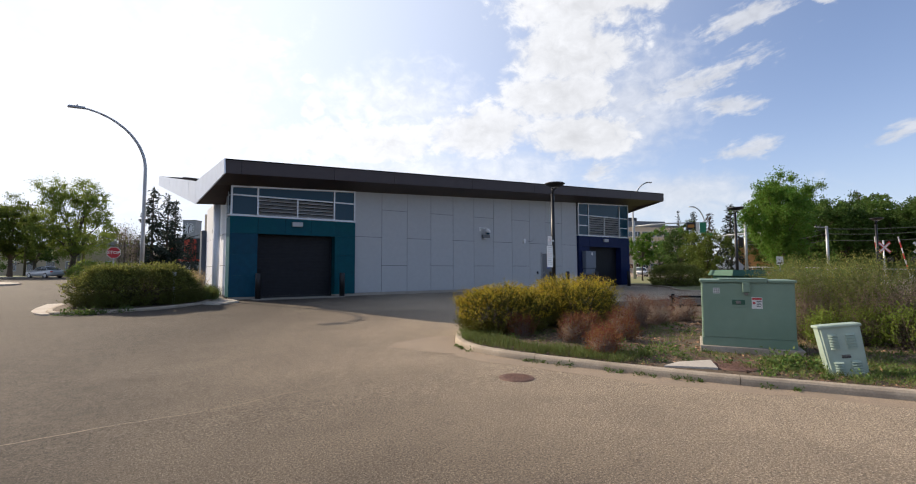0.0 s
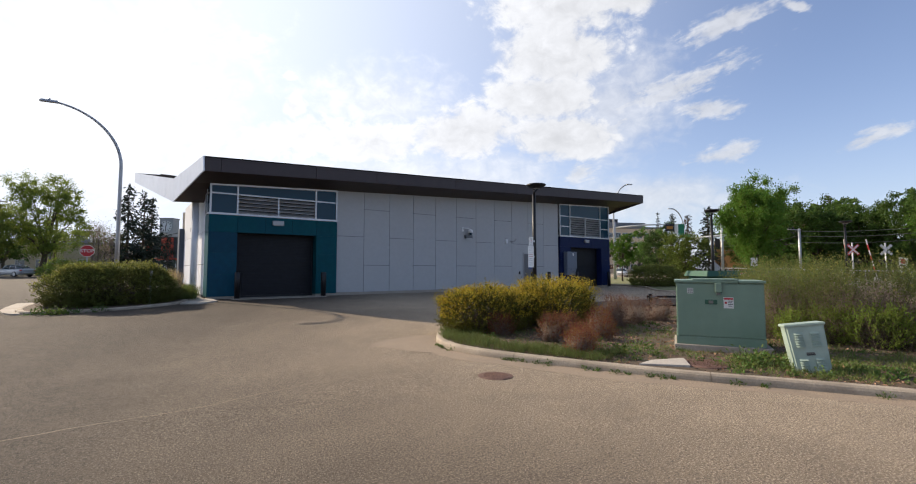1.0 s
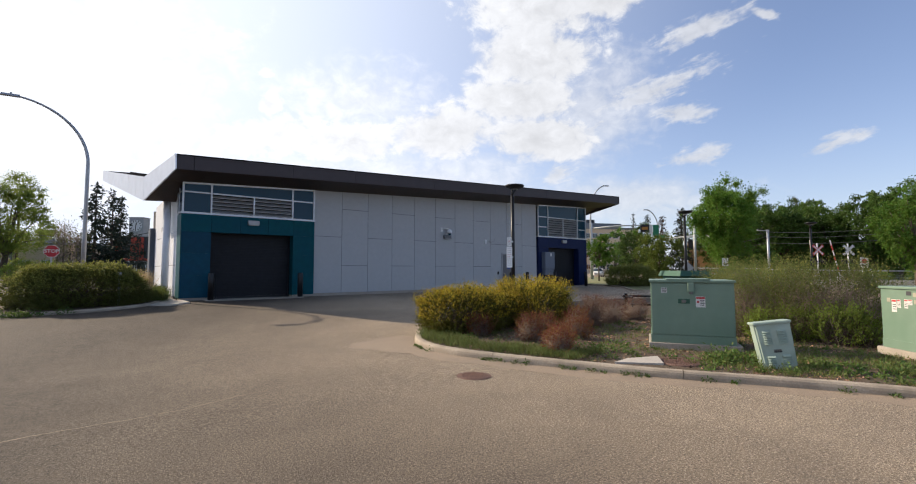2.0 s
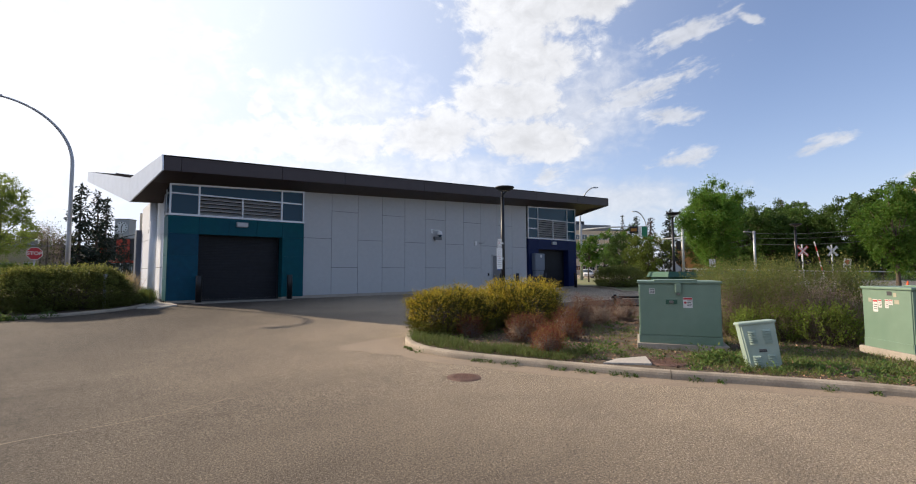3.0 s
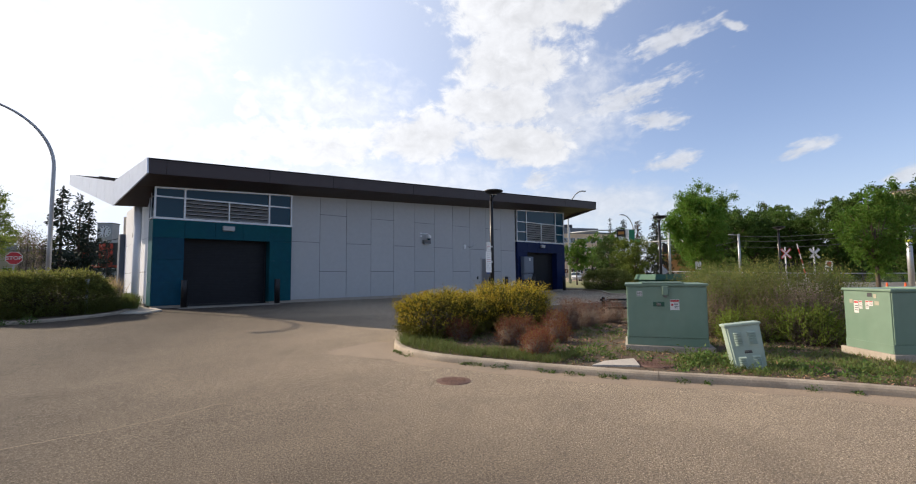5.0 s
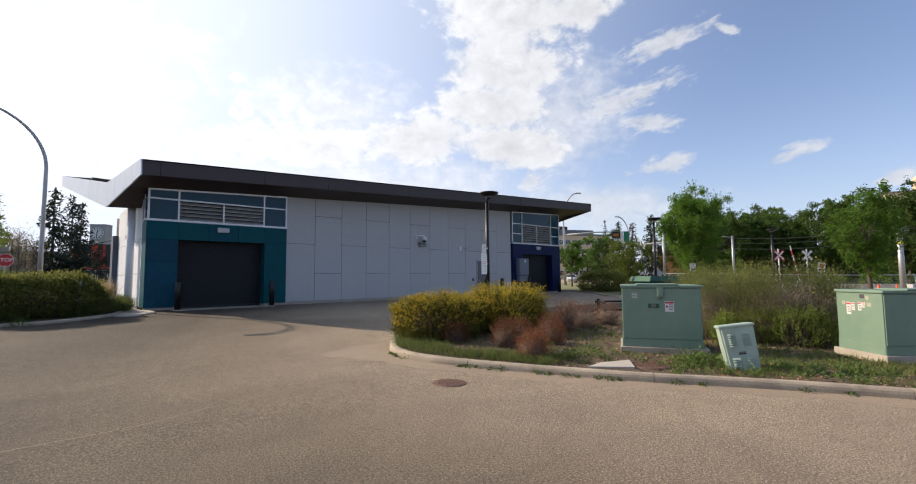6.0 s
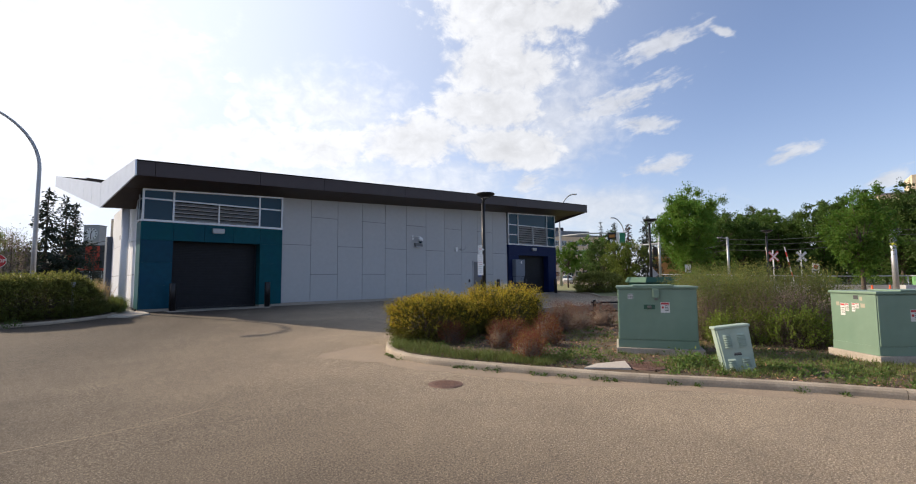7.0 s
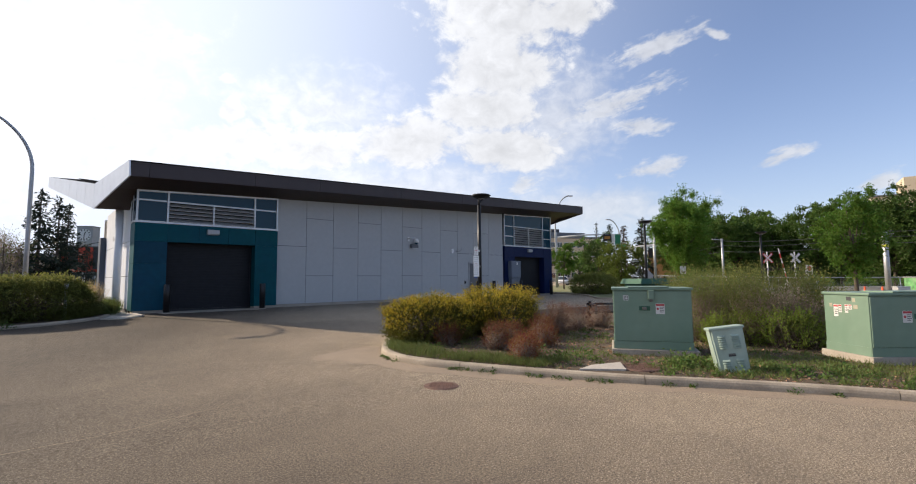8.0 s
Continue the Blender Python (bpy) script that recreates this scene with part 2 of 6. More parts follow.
def glass_paint(name, tint, spec=0.8, clear=0.35):
    m = bpy.data.materials.new(name)
    m.use_nodes = True
    skin = m.node_tree.nodes["Principled BSDF"]
    skin.inputs["Base Color"].default_value = (*tint, 1)
    skin.inputs["Roughness"].default_value = 0.03
    skin.inputs["Specular IOR Level"].default_value = spec
    skin.inputs["IOR"].default_value = 1.5
    skin.inputs["Transmission Weight"].default_value = clear
    return m


ASPHALT = asphalt_paint()
# white cladding, its colour lowered to suit the shaded front
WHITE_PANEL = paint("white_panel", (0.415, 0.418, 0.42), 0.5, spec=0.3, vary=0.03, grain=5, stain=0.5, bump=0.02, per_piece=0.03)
JOINT = paint("panel_joint", (0.07, 0.072, 0.078), 0.8)
# teal cladding with the blue of reflected sky mixed into its colour
TEAL_SKY_TINT = paint("sky_tinted_teal_panel", (0.001, 0.047, 0.080), 0.45, spec=0.15, vary=0.12, grain=4, stain=0.7, bump=0.02, per_piece=0.15, second=(0.0015, 0.040, 0.085))
TEAL = paint("teal_panel", (0.001, 0.068, 0.082), 0.5, spec=0.12, vary=0.12, grain=4, stain=0.7, bump=0.02, per_piece=0.12, second=(0.0015, 0.052, 0.085), coat=0.0)
BLUE = paint("blue_panel", (0.005, 0.014, 0.062), 0.5, spec=0.15, vary=0.1, grain=4, stain=0.7, bump=0.02, per_piece=0.1)
FASCIA = paint("dark_fascia", (0.058, 0.045, 0.046), 0.5, 0.0, spec=0.3, vary=0.06, grain=3, stain=0.4, bump=0.02, per_piece=0.05)
END_FASCIA = paint("silver_fascia", (0.66, 0.70, 0.76), 0.35, 0.25, vary=0.04, grain=3, bump=0.02)
SOFFIT = paint("soffit", (0.055, 0.036, 0.027), 0.5, spec=0.25, vary=0.1, grain=3, stain=0.5, bump=0.02, per_piece=0.08)
ROOFING = paint("roof_membrane", (0.022, 0.022, 0.024), 0.9, spec=0.0)
# the same white cladding, brightened in colour for the sunlit end and column
SUNLIT_PANEL = paint("sunlit_white_panel", (0.66, 0.69, 0.74), 0.5, spec=0.3, vary=0.03, grain=5, stain=0.5, bump=0.02, per_piece=0.03)
STEEL_DARK = paint("black_steel", (0.012, 0.012, 0.014), 0.4, 0.3, vary=0.2, grain=20, bump=0.05)
SHUTTER = paint("shutter", (0.015, 0.016, 0.02), 0.5, 0.0, spec=0.2, vary=0.12, grain=6, stain=0.8, bump=0.03)
ALU = paint("aluminium_frame", (0.52, 0.53, 0.55), 0.4, 0.5, vary=0.05, grain=10, bump=0.03)
LOUVRE = paint("louvre_metal", (0.36, 0.36, 0.37), 0.45, 0.4, vary=0.06, grain=8, bump=0.03)
GLASS = glass_paint("window_glass", (0.008, 0.042, 0.075), 0.2, 0.0)
# near-black colour in place of the shade inside the building
INSIDE_SHADE = paint("inside_shade", (0.012, 0.013, 0.015), 0.9)
CONCRETE = paint("concrete", (0.34, 0.30, 0.25), 0.85, vary=0.14, grain=40, stain=2.2, bump=0.3, second=(0.25, 0.215, 0.175), per_piece=0.06)
KERB = paint("kerb_concrete", (0.36, 0.305, 0.235), 0.88, vary=0.16, grain=45, stain=2.5, bump=0.35, second=(0.2, 0.165, 0.125), per_piece=0.08)
PALE = paint("pale_pavement", (0.47, 0.435, 0.375), 0.85, vary=0.1, grain=35, stain=1.8, bump=0.25, second=(0.37, 0.335, 0.285))
GALV = paint("galvanised_steel", (0.36, 0.37, 0.385), 0.45, 0.6, vary=0.1, grain=12, stain=1.5, bump=0.05)


# ---- builders ----
def part(name, bm, material, parent=None, label=""):
    """Links a bmesh as one mesh object under a thing or part."""
    if not isinstance(bm, bpy.types.Mesh):
        me = bpy.data.meshes.new(name)
        bmesh.ops.recalc_face_normals(bm, faces=bm.faces) if len(bm.faces) < 5000 else None
        bm.to_mesh(me)
        bm.free()
    else:
        me = bm
    if not me.materials:
        me.materials.append(material)
    ob = new(name, me)
    ob.parent = parent
    return tagged(ob, label)


def thing(name, m, label, category, group="", kind=""):
    ob = new(name)
    ob.empty_display_size = 0.3
    ob.matrix_basis = m
    return tagged(ob, label, category, group, kind)


def box(x0, x1, y0, y1, z0, z1, bevel=0.0, bm=None, turn=None):
    bm = bm or bmesh.new()
    m = Matrix.Translation(((x0 + x1) / 2, (y0 + y1) / 2, (z0 + z1) / 2)) @ Matrix.Diagonal((abs(x1 - x0), abs(y1 - y0), abs(z1 - z0), 1))
    made = bmesh.ops.create_cube(bm, size=1, matrix=(turn @ m) if turn else m)
    if bevel:
        edges = {e for v in made["verts"] for e in v.link_edges}
        bmesh.ops.bevel(bm, geom=list(edges), offset=bevel, segments=2, affect="EDGES", profile=0.6)
    return bm


def solid(bottom, top, bm=None):
    """A closed body between two rings of points with the same count."""
    bm = bm or bmesh.new()
    a, b = [bm.verts.new(p) for p in bottom], [bm.verts.new(p) for p in top]
    n = len(a)
    bm.faces.new(a[::-1]), bm.faces.new(b)
    for i in range(n):
        bm.faces.new((a[i], a[(i + 1) % n], b[(i + 1) % n], b[i]))
    return bm


def tube(points, radii, sides=10, bm=None, caps=True):
    """A round bar through the points; radii: one for each point, or one for all."""
    bm = bm or bmesh.new()
    pts = [Vector(p) for p in points]
    if isinstance(radii, (int, float)):
        radii = [radii] * len(pts)
    rings, side = [], None
    for i, p in enumerate(pts):
        way = (pts[min(i + 1, len(pts) - 1)] - pts[max(i - 1, 0)]).normalized()
        if side is None:
            side = way.orthogonal().normalized()
        side = (side - way * side.dot(way)).normalized()
        other = way.cross(side)
        rings.append([bm.verts.new(p + radii[i] * (math.cos(a) * side + math.sin(a) * other))
                      for a in (2 * math.pi * k / sides for k in range(sides))])
    for r, s in zip(rings, rings[1:]):
        for k in range(sides):
            f = bm.faces.new((r[k], r[(k + 1) % sides], s[(k + 1) % sides], s[k]))
            f.smooth = True
    if caps:
        bm.faces.new(rings[0][::-1]), bm.faces.new(rings[-1])
    return bm


def g(y):
    """Height of the ground: level near the street, rising gently past the building."""
    knots = ((-1e5, 0), (5, 0), (9, 0.05), (22, 0.33), (40, 0.55), (75, 0.84), (110, 0.9), (1e5, 0.9))
    for (a, p), (b, q) in zip(knots, knots[1:]):
        if y <= b:
            return p + (q - p) * (y - a) / (b - a)
    return 0.9


def facing(px, py, ax, ay, z):
    """Pose whose local x runs along (ax, ay) from (px, py)."""
    return pose(px, py, z, 0, 0, math.degrees(math.atan2(ay, ax)))


# ---- ground ----
def ground_sheet():
    far = [-2500, -800, -300, -120, -60, -30, -15]
    xs = far + list(np.arange(-10, 40.1, 2.0)) + [48, 60, 80, 120, 300, 800, 2500]
    ys = far + [-10, -5, 0, 3, 5, 7, 9, 11, 13, 15, 17, 19, 21, 22, 24, 28, 34, 40, 50, 60, 75, 90, 110, 160, 300, 800, 2500]
    bm = bmesh.new()
    rows = [[bm.verts.new((x, y, g(y))) for x in xs] for y in ys]
    for r, s in zip(rows, rows[1:]):
        for i in range(len(xs) - 1):
            bm.faces.new((r[i], r[i + 1], s[i + 1], s[i]))
    ob = part("ground", bm, ASPHALT)
    return tagged(ob, "worn tan-grey asphalt lot and street with fine cracks", "ground", kind="structure")


ground_sheet()


# ---- building: long shed with a folded roof ----
WALL_Y = 22.86
LEFT_X, RIGHT_X, WHITE_A, WHITE_B, BACK_Y = 3.9, 32.46, 9.733, 26.5, 33.2
FRONT_Y, VALLEY_Y, REAR_Y = 21.2, 24.5, 31.0
BASE = g(WALL_Y)


def soffit_z(x):
    return 5.44 + (x - 3.9) * 0.0448


def build_house():
    house = thing("utility_building", pose(0, 0, 0), "long low utility building with white panels and folded dark roof", "building")
    # inner wall body behind the cladding
    def sloped(x0, x1, y0, y1, z0):
        return solid([(x0, y0, z0), (x1, y0, z0), (x1, y1, z0), (x0, y1, z0)],
                     [(x0, y0, soffit_z(x0) + 0.1), (x1, y0, soffit_z(x1) + 0.1), (x1, y1, soffit_z(x1) - 0.35), (x0, y1, soffit_z(x0) - 0.35)])
    front = part("wall", sloped(WHITE_A, WHITE_B, WALL_Y + 0.03, WALL_Y + 0.3, BASE), JOINT, house, "grey backing wall behind white cladding panels")
    # white panels, staggered by columns
    low, mid, upp = 1.88, 3.38, 4.86
    w, gap = 1.524, 0.02
    for k in range(11):
        x0, x1 = WHITE_A + w * k + gap / 2, WHITE_A + w * (k + 1) - gap / 2
        cuts = [0.47, mid, None] if k % 2 == 0 else [0.47, low, upp, None]
        for z0, z1 in zip(cuts, cuts[1:]):
            za, zb = (z1 - gap / 2,) * 2 if z1 else (soffit_z(x0) + 0.05, soffit_z(x1) + 0.05)
            z0 = z0 + gap / 2
            bm = solid([(x0, WALL_Y, z0), (x1, WALL_Y, z0), (x1, WALL_Y + 0.028, z0), (x0, WALL_Y + 0.028, z0)],
                       [(x0, WALL_Y, za), (x1, WALL_Y, zb), (x1, WALL_Y + 0.028, zb), (x0, WALL_Y + 0.028, za)])
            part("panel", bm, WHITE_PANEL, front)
    part("plinth", box(WHITE_A, WHITE_B, WALL_Y - 0.03, WALL_Y + 0.25, BASE - 0.1, 0.47), CONCRETE, house, "grey concrete plinth")
    # end walls and rear wall
    end = part("wall", sloped(LEFT_X + 0.03, LEFT_X + 0.3, WALL_Y + 1.0, BACK_Y, BASE), JOINT, house, "end wall with white panels")
    ys = [WALL_Y + 1.0, 25.2, 27.0, 28.8, 30.6, 32.2]
    for i, (a, b) in enumerate(zip(ys, ys[1:])):
        for z0, z1 in ((0.47, 1.88), (1.88, 3.38), (3.38, soffit_z(3.9) - 0.1)):
            part("panel", box(LEFT_X, LEFT_X + 0.028, a + gap / 2, b - gap / 2, z0 + gap / 2, z1 - gap / 2), SUNLIT_PANEL, end)
    part("corner_panel", box(LEFT_X - 0.25, LEFT_X + 0.3, 32.2, BACK_Y, BASE, 4.1), paint("grey_blue_panel", (0.05, 0.07, 0.11), 0.5), house, "grey-blue corner panel")
    part("wall", sloped(RIGHT_X - 0.3, RIGHT_X, WALL_Y + 0.5, BACK_Y, BASE), WHITE_PANEL, house)
    part("wall", box(LEFT_X, RIGHT_X, BACK_Y, BACK_Y + 0.3, BASE, 5.2), WHITE_PANEL, house)
    # drain column under the valley, and lamps on the end wall
    part("column", tube([(3.62, 25.0, BASE), (3.62, 25.0, 5.0)], 0.15, 16), SUNLIT_PANEL, house, "round white column under the roof valley")
    part("wall_lamp", box(3.62, LEFT_X, 26.6, 26.95, 3.55, 3.75, 0.02), ALU, house, "small grey wall lamp")
    return house


def build_roof(house):
    # sections along the end edges: front, valley, rear; at the left end and the right end
    rise = 0.0445
    left = [Vector((3.44, FRONT_Y, 6.27)), Vector((2.70, VALLEY_Y, 5.77)), Vector((1.37, REAR_Y, 6.97))]
    left_low = [Vector((3.46, FRONT_Y, 5.66)), Vector((2.70, VALLEY_Y, 4.71)), Vector((1.37, REAR_Y, 6.44))]
    ends = [34.8, 33.6, 33.4]
    def far(p, x):
        return Vector((x, p.y, p.z + (x - p.x) * rise))
    right = [far(p, x) for p, x in zip(left, ends)]
    right_low = [far(p, x) for p, x in zip(left_low, ends)]
    roof = part("roof", solid([left[0], right[0], right[1], left[1]], [p + Vector((0, 0, -0.06)) for p in (left[0], right[0], right[1], left[1])]), ROOFING, house, "dark folded metal roof")
    part("roof_plane", solid([left[1], right[1], right[2], left[2]], [p + Vector((0, 0, -0.06)) for p in (left[1], right[1], right[2], left[2])]), ROOFING, roof)
    # standing seams on the rear slope
    for i in range(14):
        f = (i + 0.5) / 14
        a, b = left[1].lerp(right[1], f), left[2].lerp(right[2], f)
        part("seam", tube([a + Vector((0, 0, 0.03)), b + Vector((0, 0, 0.03))], 0.03, 4), ROOFING, roof)
    # front fascia in sheets, with narrow joints
    t = Vector((0, 0.05, 0))
    cuts = [0, 0.6, 4.6, 7.7, 12.6, 17.4, 22.3, 27.1, 31.36]
    for a, b in zip(cuts, cuts[1:]):
        p = [left[0] + Vector((c, 0, c * rise)) for c in (a + 0.008, b - 0.008)]
        q = [left_low[0] + Vector((c, 0, c * rise)) for c in (a + 0.008, b - 0.008)]
        p[0].x, p[1].x = q[0].x, q[1].x
        part("fascia_sheet", solid([q[0], q[1], q[1] + t, q[0] + t], [p[0], p[1], p[1] + t, p[0] + t]), FASCIA, roof, "dark brown metal fascia sheet")
    # end fascias
    for up, lo, s in ((left, left_low, 1), (right, right_low, -1)):
        o = Vector((0.05 * s, 0, 0))
        back = Vector((0.004 * s, 0.06, 0))
        for i in range(2):
            n = 4 if i == 0 else 6
            for j in range(n):
                f0, f1 = j / n + 0.002, (j + 1) / n - 0.002
                a, b = up[i].lerp(up[i + 1], f0), up[i].lerp(up[i + 1], f1)
                c, d = lo[i].lerp(lo[i + 1], f0), lo[i].lerp(lo[i + 1], f1)
                part("end_fascia_sheet", solid([c - o, d - o, d, c], [a - o, b - o, b, a]), END_FASCIA if s == 1 else FASCIA, roof, "pale silver metal end fascia")
    # soffit: from fascia to the wall heads, in sheets
    def under(x, y):
        """Underside between the front edge and the valley."""
        if y <= WALL_Y:
            f = (y - FRONT_Y) / (WALL_Y - FRONT_Y)
            return (5.66 + (x - 3.46) * rise) * (1 - f) + soffit_z(x) * f
        f = (y - WALL_Y) / (VALLEY_Y - WALL_Y)
        return soffit_z(x) * (1 - f) + (4.71 + (x - 2.7) * rise) * f
    cuts = [3.48, 4.6, 7.7, 12.6, 17.4, 22.3, 27.1, 31.0, 34.75]
    for a, b in zip(cuts, cuts[1:]):
        a, b = a + 0.006, b - 0.006
        low = [(a, FRONT_Y + 0.055), (b, FRONT_Y + 0.055), (b - (0.55 if b > 34 else 0), WALL_Y), (a - (0.36 if a < 3.6 else 0), WALL_Y)]
        ring = [(x, y, under(x, y)) for x, y in low]
        part("soffit_sheet", solid(ring, [(x, y, z + 0.03) for x, y, z in ring]), SOFFIT, roof, "dark brown metal soffit sheet")
    # soffit of the end overhangs
    ring = [(3.10, WALL_Y, under(3.1, WALL_Y)), (LEFT_X + 0.1, WALL_Y, under(3.9, WALL_Y)), (LEFT_X + 0.1, VALLEY_Y, 4.77), (2.72, VALLEY_Y, 4.715)]
    part("soffit_sheet", solid(ring, [(x, y, z + 0.03) for x, y, z in ring]), SOFFIT, roof)
    ring = [(2.72, VALLEY_Y, 4.715), (LEFT_X + 0.1, VALLEY_Y, 4.77), (LEFT_X + 0.1, REAR_Y, 6.55), (1.39, REAR_Y, 6.45)]
    part("soffit_sheet", solid(ring, [(x, y, z + 0.03) for x, y, z in ring]), SOFFIT, roof)
    ring = [(RIGHT_X - 0.1, WALL_Y, under(RIGHT_X, WALL_Y)), (34.2, WALL_Y, under(34.2, WALL_Y)), (33.58, VALLEY_Y, 6.08), (RIGHT_X - 0.1, VALLEY_Y, 6.03)]
    part("soffit_sheet", solid(ring, [(x, y, z + 0.03) for x, y, z in ring]), SOFFIT, roof)
    ring = [(RIGHT_X - 0.1, VALLEY_Y, 6.03), (33.58, VALLEY_Y, 6.08), (33.38, REAR_Y, 7.8), (RIGHT_X - 0.1, REAR_Y, 7.8)]
    part("soffit_sheet", solid(ring, [(x, y, z + 0.03) for x, y, z in ring]), SOFFIT, roof)


def build_bay(house, x0, colour, rows, what):
    """A coloured bay with a roller shutter, a louvred clerestory and bollards; 5.85 m wide from x0."""
    bay = part("bay", box(x0 + 0.04, x0 + 5.8, WALL_Y + 0.45, WALL_Y + 0.6, BASE, 4.1), INSIDE_SHADE, house, what)
    y0, y1 = WALL_Y - 0.1, WALL_Y + 0.42
    xo, xi = x0 + 1.15, x0 + 4.76
    zs = [0.45, 1.42, 2.38, 3.31, 4.08]
    gap = 0.012
    front = y0
    def sheet(a, b, c, d):
        # left pier below the lintel takes the teal with painted sky reflection
        skin = TEAL_SKY_TINT if colour is TEAL and a < xo and c < zs[3] else colour
        part("panel", box(a + gap / 2, b - gap / 2, front, front + 0.04, c + gap / 2, d - gap / 2), skin, bay)
    for a, b in ((x0, xo), (xi, x0 + 5.83)):
        for c, d in zip(zs, zs[1:]):
            sheet(a, b, c, d)
    for a, b in ((xo, xo + 1.2), (xo + 1.2, xo + 2.42), (xo + 2.42, xi)):
        sheet(a, b, zs[3], zs[4])
    # backing, reveals and side return
    part("pier", box(x0 + 0.01, xo - 0.012, front + 0.042, y1, BASE + 0.1, 4.08), colour, bay)
    part("pier", box(xi + 0.012, x0 + 5.82, front + 0.042, y1, BASE + 0.1, 4.08), colour, bay)
    part("lintel", box(xo - 0.01, xi + 0.01, front + 0.042, y1, 3.33, 4.08), colour, bay)
    part("base_strip", box(x0 + 0.02, xo - 0.02, front + 0.02, y1, BASE - 0.05, 0.45), CONCRETE, bay, "concrete base strip")
    part("base_strip", box(xi + 0.02, x0 + 5.81, front + 0.02, y1, BASE - 0.05, 0.45), CONCRETE, bay, "concrete base strip")
    if x0 < 10:
        for c, d in zip(zs, zs[1:]):
            part("panel", box(x0 - 0.02, x0 + 0.008, front + 0.02, WALL_Y + 0.98, c + gap / 2, d - gap / 2), colour, bay)
    else:
        for c, d in zip(zs, zs[1:]):
            part("panel", box(x0 + 5.84, x0 + 5.86, front + 0.02, WALL_Y + 0.98, c + gap / 2, d - gap / 2), colour, bay)
    # roller shutter: curtain of slats, guides, bottom bar
    shutter = part("roller_shutter", box(xo + 0.02, xi - 0.02, y1 + 0.005, y1 + 0.02, BASE, 3.33), SHUTTER, bay, "charcoal roller shutter, closed")
    n = 39
    for i in range(n):
        z = BASE + 0.1 + (3.31 - BASE - 0.1) * i / n
        h = (3.31 - BASE - 0.1) / n
        bm = solid([(xo + 0.05, y1 - 0.005, z + 0.012), (xi - 0.05, y1 - 0.005, z + 0.012), (xi - 0.05, y1 + 0.004, z), (xo + 0.05, y1 + 0.004, z)],
                   [(xo + 0.05, y1 - 0.005, z + h - 0.014), (xi - 0.05, y1 - 0.005, z + h - 0.014), (xi - 0.05, y1 + 0.004, z + h - 0.004), (xo + 0.05, y1 + 0.004, z + h - 0.004)])
        part("slat", bm, SHUTTER, shutter)
    part("bottom_bar", box(xo + 0.05, xi - 0.05, y1 - 0.03, y1 + 0.004, BASE + 0.005, BASE + 0.1, 0.006), STEEL_DARK, shutter)
    for x in (xo + 0.025, xi - 0.025):
        part("guide", box(x - 0.022, x + 0.022, y1 - 0.06, y1 + 0.003, BASE, 3.31), STEEL_DARK, shutter)
    part("apron", box(xo - 0.25, xi + 0.3, front - 0.75, y1, BASE - 0.15, BASE + 0.012), CONCRETE, bay, "pale concrete threshold slab")
    lamp = part("bay_lamp", box(x0 + 2.64, x0 + 3.14, front - 0.16, front - 0.003, 3.72, 3.93, 0.025), LOUVRE, bay, "grey bulkhead lamp")
    part("lens", box(x0 + 2.68, x0 + 3.10, front - 0.13, front - 0.03, 3.705, 3.722), LOUVRE, lamp)
    # clerestory: aluminium frame, glass and louvres
    def top(x):
        return soffit_z(x) - 0.0
    fy0, fy1 = WALL_Y - 0.09, WALL_Y + 0.03
    # the band hangs on a near-black sheet standing in for the unlit room
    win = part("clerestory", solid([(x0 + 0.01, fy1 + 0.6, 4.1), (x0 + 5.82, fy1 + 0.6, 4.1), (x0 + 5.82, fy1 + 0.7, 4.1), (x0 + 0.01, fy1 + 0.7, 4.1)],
                                   [(x0 + 0.01, fy1 + 0.6, top(x0)), (x0 + 5.82, fy1 + 0.6, top(x0 + 5.8)), (x0 + 5.82, fy1 + 0.7, top(x0 + 5.8)), (x0 + 0.01, fy1 + 0.7, top(x0))]), INSIDE_SHADE, house, "clerestory window band with louvres")
    part("sill", box(x0 - 0.02, x0 + 5.85, fy0 - 0.03, fy1 + 0.1, 4.085, 4.17), ALU, win)
    cols = [x0 + 0.035, x0 + 1.13, x0 + 4.72, x0 + 5.795]
    for x in cols:
        zt = top(x)
        part("mullion", box(x - 0.035, x + 0.035, fy0, fy1, 4.172, zt - 0.002), ALU, win)
    bm = solid([(x0, fy0, top(x0) - 0.07), (x0 + 5.83, fy0, top(x0 + 5.83) - 0.07), (x0 + 5.83, fy1, top(x0 + 5.83) - 0.07), (x0, fy1, top(x0) - 0.07)],
               [(x0, fy0 - 0.004, top(x0)), (x0 + 5.83, fy0 - 0.004, top(x0 + 5.83)), (x0 + 5.83, fy1, top(x0 + 5.83)), (x0, fy1, top(x0))])
    part("head", bm, ALU, win)
    for i, (a, b) in enumerate(zip(cols, cols[1:])):
        levels = rows if i != 1 else rows[-1:]
        for z in levels:
            part("transom", box(a + 0.036, b - 0.036, fy0 + 0.006, fy1 - 0.006, z - 0.03, z + 0.03), ALU, win)
        bounds = [4.172, *[z for z in levels], None]
        for j, (c, d) in enumerate(zip(bounds, bounds[1:])):
            if i == 1 and j == 0:
                continue
            za, zb = (d, d) if d else (top(a) - 0.06, top(b) - 0.06)
            y = fy0 + 0.06
